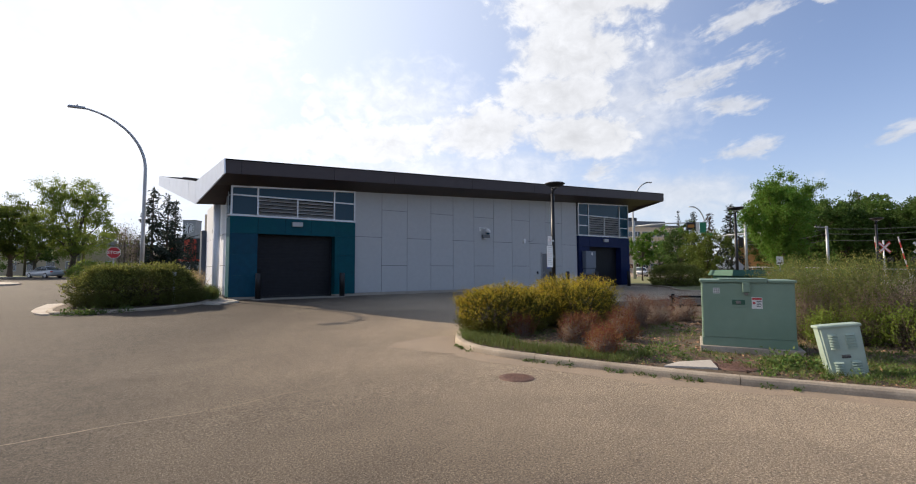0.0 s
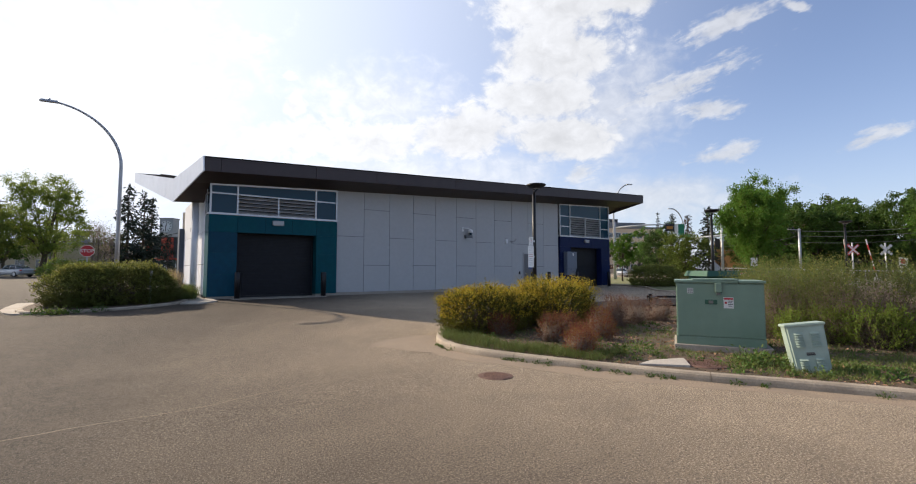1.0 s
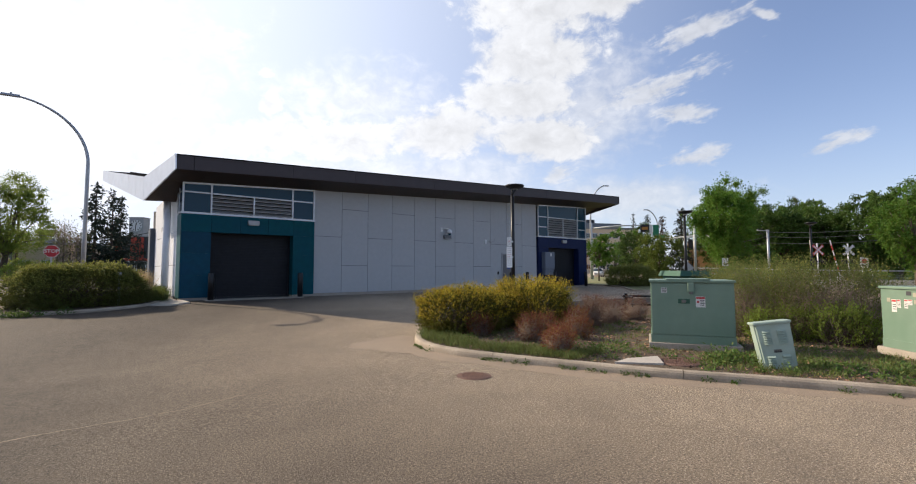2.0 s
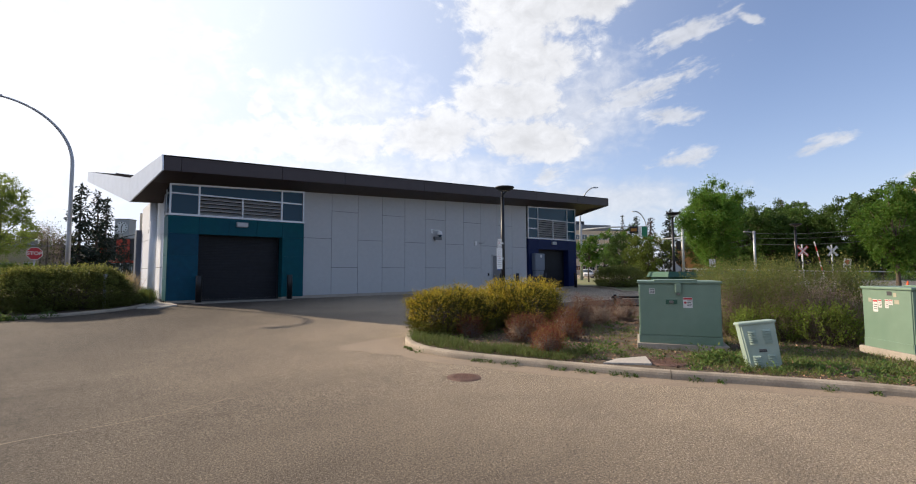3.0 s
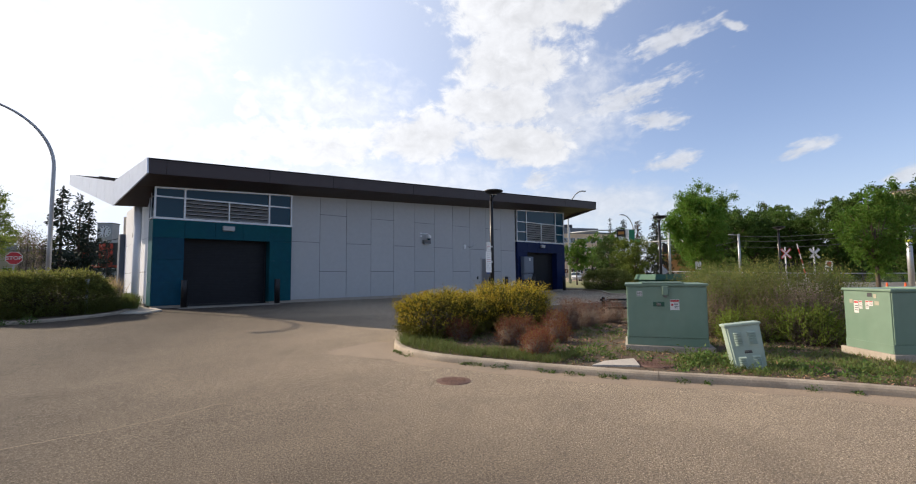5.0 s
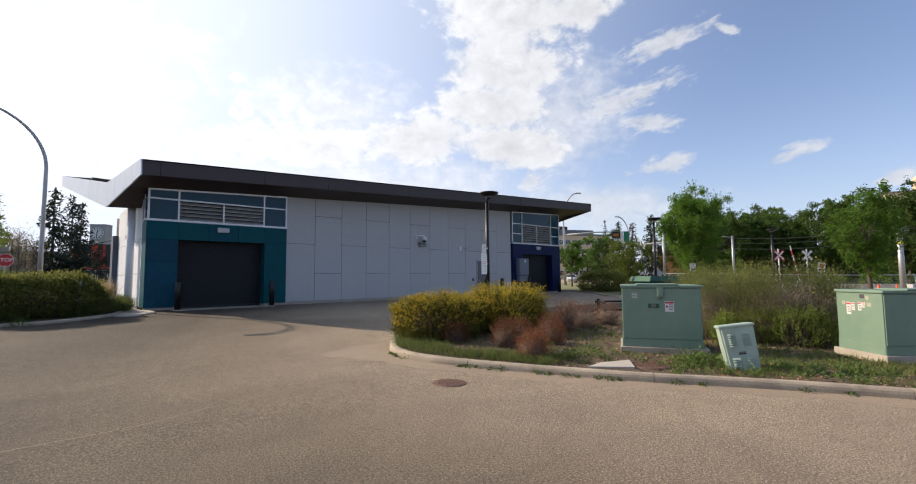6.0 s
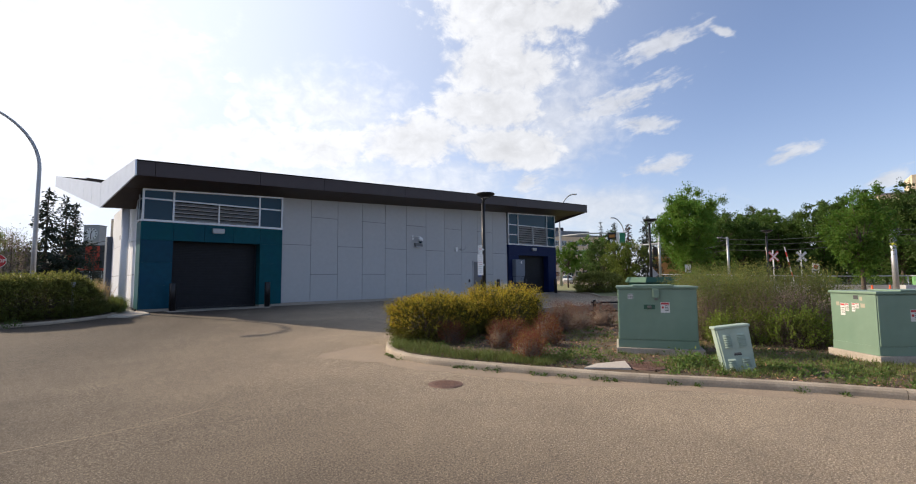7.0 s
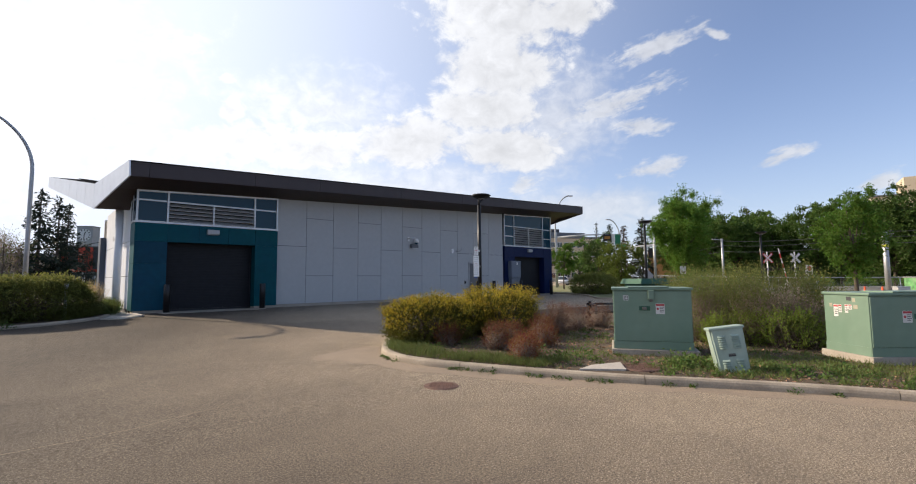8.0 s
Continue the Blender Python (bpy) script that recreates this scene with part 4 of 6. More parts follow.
big = np.array([(8.75, 3.25, g(3) + 0.11), (8.95, 3.35, 0.11), (9.1, 3.1, 0.11), (8.35, 5.0, 0.11), (8.15, 5.15, 0.11)])
weed_clumps("feathery_weed", big, 0.07, 0.24, "feathery green weed clump", 160)
# weeds growing out of the gutter at the foot of the kerb
foot = []
for s in (0.5, 0.62, 0.74, 1.1, 2.35, 2.5, 2.62, 2.95, 3.05, 3.6, 3.75, 4.05, 4.2, 4.5, 4.65, 4.85, 5.6, 5.75, 6.9, 7.35, 8.3, 8.5, 9.0, 9.35, 9.7, 10.0, 10.2):
    total = len(edge)
    k = min(range(len(edge)), key=lambda i: abs(edge[i].y - (8.6 - s)) + (0 if edge[i].x < 10 and i < total * 0.75 else 99))
    p = edge[k]
    t = (edge[k + 1] - edge[k - 1]).normalized()
    foot.append((p.x - t.y * 0.04, p.y + t.x * 0.04, g(p.y)))
foot = np.array(foot)
weed_clumps("gutter_weeds", foot, 0.045, 0.07, "small weeds in the gutter at the kerb", 36)
foot2 = np.array([(-0.95, 18.72, g(18.7)), (-0.75, 18.72, g(18.7)), (-0.55, 18.76, g(18.7)), (-1.2, 18.8, g(18.8)), (-0.3, 18.8, g(18.8)), (0.3, 18.95, g(18.9)), (-0.65, 18.6, g(18.6))])
weed_clumps("corner_weeds", foot2, 0.09, 0.2, "bright green weeds at the kerb corner", 70)
left_grass = np.array([(RNG.uniform(2.5, 3.4), RNG.uniform(21.9, 25.5), 0) for _ in range(260)])
left_grass[:, 2] = [g(y) + 0.06 for y in left_grass[:, 1]]
tufts("wall_grass", left_grass, 16, 0.55, 0.02, GRASS, "tall green grass beside the building", 0.35)
straw = np.array([(RNG.uniform(2.35, 2.75), RNG.uniform(21.7, 22.5), g(22) + 0.3) for _ in range(60)])
tufts("feather_grass", straw, 10, 0.95, 0.012, leaf_paint("straw", (0.42, 0.33, 0.19), 0.3, 0.01), "pale feathery ornamental grass", 0.2)

Y = (YELLOW_LEAF, YELLOW_TIP, DARK_TWIG)
bush("yellow_shrub", pose(7.95, 8.95, g(9) + 0.1, 0, 0, -20), 0.95, 0.9, 0.84, 2600, 0.05, Y, "dense yellow-green shrub in the island bed", seed=1, reach=0.27, upright=0.8, per=13, tip_share=0.45)
bush("yellow_shrub", pose(10.3, 8.75, g(8.6) + 0.1, 0, 0, 10), 1.02, 0.92, 0.9, 2400, 0.05, Y, "tall yellow-green shrub with long loose shoots", seed=2, reach=0.4, upright=1.1, per=15, tip_share=0.45)
bush("yellow_shrub", pose(9.2, 9.1, g(9) + 0.1, 0, 0, 10), 0.85, 0.8, 0.8, 1400, 0.05, Y, "yellow-green shrub between two others", seed=3, reach=0.28, upright=0.8, per=13, tip_share=0.45)
O = (OLIVE_LEAF, OLIVE_TIP, DARK_TWIG)
bush("olive_shrub", pose(0.72, 20.95, g(20.6) + 0.08, 0, 0, 27), 1.95, 0.9, 1.27, 7500, 0.065, O, "wide clipped olive-green shrub in a kerbed bed", seed=4, reach=0.24, upright=0.5, per=11, tip_share=0.3, square=0.68)
R, D = (RUST_LEAF, RUST_LEAF, GREY_TWIG), (DRY_LEAF, RUST_LEAF, GREY_TWIG)
for i, (x, y, s, h) in enumerate(((8.05, 6.75, 0.32, 0.5), (7.45, 5.5, 0.34, 0.42), (7.75, 7.95, 0.36, 0.42), (10.0, 7.05, 0.42, 0.56), (12.3, 7.6, 0.6, 0.7), (12.8, 8.5, 0.55, 0.72), (9.0, 7.15, 0.33, 0.46), (9.2, 6.35, 0.34, 0.42), (11.2, 7.4, 0.42, 0.55), (7.85, 5.85, 0.25, 0.36), (13.6, 7.6, 0.5, 0.62))):
    far = x > 11
    bush("rust_shrub", pose(x, y, g(y) + 0.1, 0, 0, 40 * i), s * 0.66, s * 0.66, h * 0.86, 300, 0.034, D if far else R, "dry grey-brown shrub in the mulch" if far else "small rust-brown half-dry shrub in the mulch", seed=10 + i, reach=0.2, upright=1.3, per=8, twigs=520, twig_r=0.0032)
H = (HEDGE_LEAF, OLIVE_TIP, GREY_TWIG)
bush("hedge_shrub", pose(12.95, 4.25, 0.1, 0, 0, -60), 0.95, 0.8, 1.26, 1900, 0.04, H, "unkempt grey-green hedge behind the cabinets", "hedge", seed=5, reach=0.5, upright=2.4, per=11, twigs=2200, twig_r=0.004, square=0.7, tip_share=0.2)
bush("hedge_shrub", pose(13.25, 2.85, 0.1, 0, 0, -60), 1.25, 0.85, 1.32, 2200, 0.04, H, "unkempt grey-green hedge with bare twigs", "hedge", seed=6, reach=0.5, upright=2.4, per=11, twigs=2800, twig_r=0.004, square=0.7, tip_share=0.2)
bush("hedge_shrub", pose(14.2, 4.4, 0.1, 0, 0, -50), 1.3, 0.9, 1.33, 1700, 0.042, H, "unkempt grey-green hedge with bare twigs", "hedge", seed=7, reach=0.5, upright=2.4, per=10, twigs=2600, square=0.7, tip_share=0.2)
LEAFY = leaf_paint("fresh_leaf", (0.19, 0.25, 0.05), 0.5, 0.02, 0.6)
for i, (x, y, w, h) in enumerate(((12.45, 2.55, 0.42, 0.7), (12.35, 3.2, 0.34, 0.62), (12.0, 3.75, 0.3, 0.5), (12.75, 2.3, 0.4, 0.52))):
    bush("leafy_shrub", pose(x, y, 0.1, 0, 0, -50 + 30 * i), w, w * 0.7, h, 210, 0.05, (LEAFY, LEAFY, DARK_TWIG), "fresh green leafy shoots at the hedge foot", seed=60 + i, reach=0.24, per=10, upright=1.4)

# ---- electrical cabinets ----
GREEN = paint("green_enamel", (0.158, 0.232, 0.172), 0.45, 0.0, vary=0.06, grain=5, stain=1.4, bump=0.03, second=(0.125, 0.205, 0.148))
DEEP_GREEN = paint("deep_green_enamel", (0.018, 0.085, 0.05), 0.45, vary=0.08, grain=5, stain=1.4, bump=0.03)
PALE_GREEN = paint("pale_green_enamel", (0.31, 0.39, 0.335), 0.5, vary=0.06, grain=6, stain=3, bump=0.04, second=(0.2, 0.26, 0.21))
PLATE = paint("white_label", (0.6, 0.59, 0.565), 0.5, vary=0.04, grain=20, bump=0.02)
RED_INK = paint("red_ink", (0.42, 0.035, 0.04), 0.5, vary=0.08)
INK = paint("dark_ink", (0.05, 0.05, 0.055), 0.6, vary=0.1)
YELLOW_INK = paint("ochre_sticker", (0.36, 0.33, 0.25), 0.6, vary=0.1)
BRASS = paint("dull_metal", (0.16, 0.16, 0.15), 0.4, 0.7, vary=0.1)


def warning_label(parent, x, z, y, w=0.16, h=0.2):
    plate = part("warning_label", box(x - w / 2, x + w / 2, y - 0.003, y - 0.0005, z - h / 2, z + h / 2), PLATE, parent, "white and red warning sticker")
    part("header", box(x - w * 0.46, x + w * 0.46, y - 0.0045, y - 0.0032, z + h * 0.28, z + h * 0.46), RED_INK, plate)
    for i in range(4):
        zz = z + h * (0.16 - 0.15 * i)
        part("text_bar", box(x - w * 0.05, x + w * (0.42 - 0.06 * (i % 2)), y - 0.0045, y - 0.0032, zz - h * 0.03, zz + h * 0.03), INK, plate)
    part("pictogram", tube([(x - w * 0.27, y - 0.0045, z), (x - w * 0.27, y - 0.003, z)], w * 0.14, 14), RED_INK, plate)
    return plate


def transformer(m, w, d, h, label, handle_x, label_x, pad_right=0.1, stickers=False, paint_in=GREEN):
    """A pad-mounted cabinet; front along local x at y = 0, depth along +y; stands on a concrete pad."""
    c = thing("transformer_cabinet", m, label, "electrical cabinet", "green electrical cabinets")
    ph = 0.125
    part("concrete_pad", box(-0.05, w + pad_right, -0.06, d + 0.08, -0.1, ph, 0.012), CONCRETE, c, "weathered concrete pad")
    body = part("body", box(0, w, 0.012, d, ph, h - 0.06, 0.01), paint_in, c)
    part("skirt", box(-0.006, w + 0.006, 0.0, 0.02, ph + 0.002, ph + 0.15, 0.005), paint_in, c)
    part("front_door", box(0.015, w - 0.015, -0.006, 0.012, ph + 0.16, h - 0.085, 0.006), paint_in, c)
    part("skirt", box(-0.008, 0.003, 0.02, d, ph + 0.002, ph + 0.15), paint_in, c)
    # lid in two leaves with a drip edge
    lid = part("lid", box(-0.025, w * 0.72, -0.035, d + 0.02, h - 0.06, h - 0.012, 0.012), paint_in, c)
    part("lid_leaf", box(w * 0.2, w * 0.725, -0.04, d * 0.6, h - 0.012, h + 0.012, 0.008), paint_in, lid)
    part("lid_leaf", box(w * 0.722, w + 0.025, -0.035, d + 0.02, h - 0.062, h - 0.016, 0.012), paint_in, lid)
    # padlock hood, handle recess, vent plate
    hood = part("padlock_hood", box(handle_x - 0.055, handle_x + 0.055, -0.075, -0.004, h - 0.235, h - 0.06, 0.014), paint_in, c)
    part("padlock", box(handle_x - 0.03, handle_x + 0.03, -0.06, -0.02, h - 0.28, h - 0.235, 0.008), BRASS, hood)
    zr = h - 0.42
    rec = part("handle_recess", box(handle_x - 0.235, handle_x - 0.005, -0.013, -0.004, zr - 0.085, zr + 0.075, 0.003), paint_in, c)
    # flat dark green plate gives the pocket its shade; nothing is hollowed out
    part("recess_shadow", box(handle_x - 0.22, handle_x - 0.02, -0.016, -0.0125, zr - 0.035, zr + 0.05), DEEP_GREEN, rec, "painted shade of the handle pocket")
    part("handle", box(handle_x - 0.16, handle_x - 0.085, -0.05, -0.014, zr - 0.02, zr + 0.035, 0.008), BRASS, rec)
    warning_label(c, label_x, zr + 0.0, -0.0065)
    return c


t1 = transformer(facing(9.33, 4.75, 0.48, -0.877, 0.10), 1.42, 1.2, 1.33, "faded green metal transformer cabinet on a concrete pad", 0.70, 0.86)
plate = part("vent_plate", box(0.19, 0.29, -0.01, -0.005, 1.07, 1.17), PLATE, t1, "small grey number plate")
for i in range(3):
    for j in range(3):
        part("text_bar", box(0.2 + 0.03 * i, 0.222 + 0.03 * i, -0.012, -0.0102, 1.08 + 0.03 * j, 1.1 + 0.03 * j), INK, plate)
t2 = transformer(facing(11.3, 1.1, 0.72, -0.69, 0.11), 1.9, 1.0, 1.22, "green transformer cabinet with peeling stickers on a concrete pad", 0.95, 0.62)
# stickers on its end
for y0, z0, w, h, mt in ((0.72, 0.76, 0.10, 0.22, PLATE), (0.62, 0.84, 0.07, 0.14, PLATE), (0.48, 0.84, 0.07, 0.15, PLATE), (0.4, 0.9, 0.08, 0.09, PLATE), (0.83, 0.93, 0.07, 0.07, YELLOW_INK), (0.28, 0.92, 0.09, 0.07, YELLOW_INK), (0.31, 1.04, 0.06, 0.07, YELLOW_INK), (0.42, 1.06, 0.1, 0.07, INK)):
    s = part("sticker", box(-0.0035, -0.0008, y0 - w / 2, y0 + w / 2, z0, z0 + h), mt, t2, "worn paper sticker")
    if mt is PLATE:
        part("header", box(-0.005, -0.0037, y0 - w * 0.45, y0 + w * 0.45, z0 + h * 0.8, z0 + h * 0.95), RED_INK, s)
        for k in range(3):
            part("text_bar", box(-0.005, -0.0037, y0 - w * 0.4, y0 + w * 0.3, z0 + h * (0.2 + 0.18 * k), z0 + h * (0.26 + 0.18 * k)), INK, s)
t3 = thing("green_cabinet", facing(14.3, 6.5, 0.82, -0.58, g(6) + 0.1), "dark green cabinet with an overhanging lid", "electrical cabinet", "green electrical cabinets")
part("body", box(0, 1.8, 0, 1.1, 0, 1.32, 0.02), DEEP_GREEN, t3)
part("lid", solid([(-0.1, -0.1, 1.32), (1.9, -0.1, 1.32), (1.9, 1.2, 1.32), (-0.1, 1.2, 1.32)], [(-0.04, -0.04, 1.48), (1.84, -0.04, 1.48), (1.84, 1.14, 1.48), (-0.04, 1.14, 1.48)]), DEEP_GREEN, t3, "sloped dark green lid")
warning_label(t3, 0.95, 1.40, -0.085, 0.2, 0.08)


def pedestal():
    """A small leaning cabinet with louvres punched in its face."""
    c = thing("cable_pedestal", facing(8.84, 2.70, 0.55, -0.835, 0.05) @ pose(0, 0, 0, -3, -8, 0), "pale green leaning cable pedestal with vents", "electrical cabinet")
    w, d, h = 0.48, 0.3, 0.70
    lo, hi = [(0.02, 0.0, 0), (w - 0.02, 0.0, 0), (w - 0.02, d, 0), (0.02, d, 0)], [(-0.005, 0.015, h), (w + 0.005, 0.015, h), (w + 0.005, d - 0.02, h), (-0.005, d - 0.02, h)]
    bm = solid(lo, hi)
    bmesh.ops.bevel(bm, geom=[e for e in bm.edges if abs(e.verts[0].co.z - e.verts[1].co.z) > 0.3], offset=0.025, segments=3, affect="EDGES")
    part("body", bm, PALE_GREEN, c)
    part("cap", box(-0.022, w + 0.022, -0.004, d + 0.006, h, h + 0.045, 0.02), PALE_GREEN, c)
    for x in (0.14, 0.34):
        for z, n in ((0.4, 6), (0.06, 5)):
            v = part("vent", box(x - 0.065, x + 0.065, -0.001 + z * 0.02, 0.012 + z * 0.02, z - 0.01, z + n * 0.036, 0.003), PALE_GREEN, c)
            for i in range(n):
                zz = z + 0.008 + i * 0.036
                y = zz * 0.022
                part("louvre", solid([(x - 0.055, y - 0.035, zz), (x + 0.055, y - 0.035, zz), (x + 0.055, y, zz + 0.004), (x - 0.055, y, zz + 0.004)],
                                     [(x - 0.05, y - 0.006, zz + 0.022), (x + 0.05, y - 0.006, zz + 0.022), (x + 0.05, y, zz + 0.024), (x - 0.05, y, zz + 0.024)]), PALE_GREEN, v)
    lock = part("latch", box(0.195, 0.29, -0.012, 0.012, 0.305, 0.325, 0.004), BRASS, c)
    part("badge", box(0.19, 0.295, -0.004, 0.012, 0.28, 0.302), INK, c, "small dark badge")
    return c


pedestal()

# ---- small ground things ----
RUST = paint("cast_iron", (0.15, 0.085, 0.065), 0.75, 0.3, vary=0.25, grain=25, stain=4, bump=0.4)


def cover(x, y, r, label, z=0.0, material=RUST):
    c = thing("manhole_cover", pose(x, y, g(y) + z), label, "manhole cover")
    part("rim", tube([(0, 0, -0.05), (0, 0, 0.006)], r + 0.03, 40), material, c)
    part("disc", tube([(0, 0, -0.05), (0, 0, 0.011)], r, 40), material, c)
    bm = bmesh.new()
    k = 0.045
    n = int(r / k)
    for i in range(-n, n + 1):
        for j in range(-n, n + 1):
            if math.hypot(i * k, j * k) < r - 0.035:
                box(i * k - 0.014, i * k + 0.014, j * k - 0.014, j * k + 0.014, 0.01, 0.016, bm=bm)
    part("tread", bm, material, c)
    return c


cover(5.42, 5.47, 0.235, "rusty cast-iron manhole cover in the asphalt")
cover(17.2, 20.0, 0.33, "dark iron manhole cover near the wall", 0, paint("dark_iron", (0.04, 0.038, 0.036), 0.7, 0.3))
cover(8.3, 3.75, 0.33, "brown plastic valve lid in the mulch", 0.125)
slab = thing("concrete_slab", pose(7.42, 4.34, 0.12), "broken pale concrete slab at the kerb", "concrete slab")
bm = solid([(0, 0, -0.05), (0.45, -0.58, -0.05), (0.82, -0.28, -0.05), (0.4, 0.02, -0.05)], [(0, 0, 0.02), (0.45, -0.58, 0.03), (0.82, -0.28, 0.06), (0.4, 0.02, 0.03)])
part("slab", bm, paint("pale_concrete", (0.40, 0.365, 0.32), 0.85, vary=0.14, grain=30, stain=3, bump=0.25), slab)

# black rail in the island
rail = thing("low_rail", facing(16.1, 9.4, 0.7, -0.71, g(9) + 0.1), "low black steel rail in the planting", "rail")
for x in (0.0, 2.6):
    part("post", box(x - 0.05, x + 0.05, -0.05, 0.05, 0, 0.62, 0.01), STEEL_DARK, rail)
for z in (0.22, 0.52):
    part("bar", box(-0.12, 3.6, -0.03, 0.03, z - 0.035, z + 0.035, 0.006), STEEL_DARK, rail)
for z in (0.22, 0.52):
    part("return_bar", box(-0.03, 0.03, -0.9, -0.05, z - 0.035, z + 0.035, 0.006), STEEL_DARK, rail)


# ---- things on the wall ----
def wall_things():
    y = WALL_Y
    cam_arm = thing("security_camera", pose(18.05, y, 3.95), "white dome security camera on a wall bracket", "security camera")
    WHITE = paint("white_plastic", (0.75, 0.75, 0.74), 0.4, vary=0.04)
    part("wall_plate", box(-0.3, -0.16, -0.03, 0.004, 0.05, 0.3, 0.01), WHITE, cam_arm)
    part("arm", tube([(-0.23, -0.03, 0.2), (-0.2, -0.2, 0.23), (0.08, -0.3, 0.23), (0.16, -0.3, 0.17)], 0.03, 10), WHITE, cam_arm)
    dome = part("housing", tube([(0.16, -0.3, 0.2), (0.16, -0.3, 0.12), (0.16, -0.3, 0.02), (0.16, -0.3, -0.05)], [0.05, 0.13, 0.15, 0.14], 20), WHITE, cam_arm)
    part("dome", tube([(0.16, -0.3, -0.05), (0.16, -0.3, -0.12), (0.16, -0.3, -0.16)], [0.12, 0.1, 0.03], 20), GLASS, dome, "dark dome")
    lamp = thing("wall_lamp", pose(18.2, y, 3.56), "grey bulkhead lamp on the white panels", "lamp")
    part("housing", solid([(-0.24, -0.2, 0.02), (0.24, -0.2, 0.02), (0.24, 0.002, 0.02), (-0.24, 0.002, 0.02)], [(-0.27, -0.15, 0.24), (0.27, -0.15, 0.24), (0.27, 0.002, 0.24), (-0.27, 0.002, 0.24)]), paint("dark_grey_housing", (0.13, 0.13, 0.135), 0.5), lamp)
    part("lens", box(-0.22, 0.22, -0.19, -0.02, -0.01, 0.02), ALU, lamp)
    bell = thing("wall_box", pose(21.4, y, 3.5), "white alarm box with a cable on the wall", "alarm box")
    part("box", box(-0.09, 0.09, -0.1, 0.002, -0.12, 0.16, 0.02), WHITE, bell)
    part("bracket", tube([(0.35, 0, 0.05), (0.37, -0.12, 0.0), (0.55, -0.2, 0.02), (0.7, -0.22, 0.14), (0.74, -0.2, 0.26)], 0.025, 8), LOUVRE, bell)
    door = thing("service_door", pose(23.0, y, BASE + 0.08), "grey steel service door, closed", "door")
    DOOR = paint("grey_door", (0.12, 0.122, 0.13), 0.5, vary=0.05)
    part("frame", box(-0.07, 0.0, -0.05, 0.002, 0, 2.37), LOUVRE, door)
    part("frame", box(1.08, 1.15, -0.05, 0.002, 0, 2.37), LOUVRE, door)
    part("frame", box(-0.07, 1.15, -0.05, 0.002, 2.3, 2.37), LOUVRE, door)
    leaf = part("leaf", box(0.005, 1.075, -0.035, 0.002, 0.01, 2.295), DOOR, door)
    part("lever", box(0.08, 0.2, -0.08, -0.036, 0.98, 1.01, 0.006), ALU, leaf)
    part("sign", box(0.45, 0.75, -0.038, -0.0355, 1.3, 1.48), paint("blue_sticker", (0.03, 0.06, 0.25), 0.5), leaf, "small blue sticker")
    reader = thing("card_reader", pose(22.6, y, BASE + 1.0), "small dark card reader beside the door", "card reader")
    part("case", box(-0.06, 0.06, -0.04, 0.002, 0, 0.2, 0.01), STEEL_DARK, reader)
    panel = thing("switch_cabinet", pose(26.95, y - 0.1, 1.72), "grey electrical cabinet hung on the blue bay", "electrical cabinet")
    SW = paint("grey_enamel", (0.13, 0.155, 0.20), 0.45, vary=0.05)
    part("case", box(0, 1.05, -0.35, 0.002, 0, 1.25, 0.02), SW, panel)
    part("door_leaf", box(0.06, 1.0, -0.365, -0.35, 0.05, 1.2, 0.008), SW, panel)
    part("label", box(0.55, 0.7, -0.37, -0.366, 0.95, 1.15), PLATE, panel, "white label")
    part("lower_case", box(0.05, 1.0, -0.3, 0.002, -0.45, -0.02, 0.02), SW, panel)
    for x, yy in ((23.3, 22.3), (24.9, 22.3)):
        copy_thing(first, pose(x, yy, g(yy) + 0.01))


wall_things()


# ---- lamps, posts and signs near the building ----
def post_lamp(m, h, label):
    """A black post with a flat round head on a forked neck."""
    p = thing("post_lamp", m, label, "lamp post", "black post lamps")
    part("pole", tube([(0, 0, 0), (0, 0, h * 0.5), (0, 0, h - 0.35)], [0.075, 0.07, 0.06], 14), STEEL_DARK, p)
    part("base_collar", tube([(0, 0, 0), (0, 0, 0.08)], 0.12, 14), STEEL_DARK, p)
    part("neck", tube([(0, 0, h - 0.36), (0.03, 0, h - 0.25), (0.2, 0, h - 0.06)], 0.035, 8), STEEL_DARK, p)
    part("neck", tube([(0, 0, h - 0.36), (0.0, 0.02, h - 0.06)], 0.035, 8), STEEL_DARK, p)
    head = part("head", tube([(0.08, 0, h - 0.12), (0.08, 0, h - 0.05), (0.08, 0, h), (0.08, 0, h + 0.03)], [0.14, 0.3, 0.36, 0.33], 28), STEEL_DARK, p)
    part("lens", tube([(0.08, 0, h - 0.135), (0.08, 0, h - 0.118)], 0.12, 20), ALU, head)
    return p


lamp_a = post_lamp(pose(12.7, 11.75, g(11.7) + 0.1, 0, 0, -35), 4.45, "black post lamp with a round head and parking signs")
BRIGHT_PLATE = paint("bright_sign", (0.88, 0.88, 0.86), 0.45, vary=0.03, bump=0)
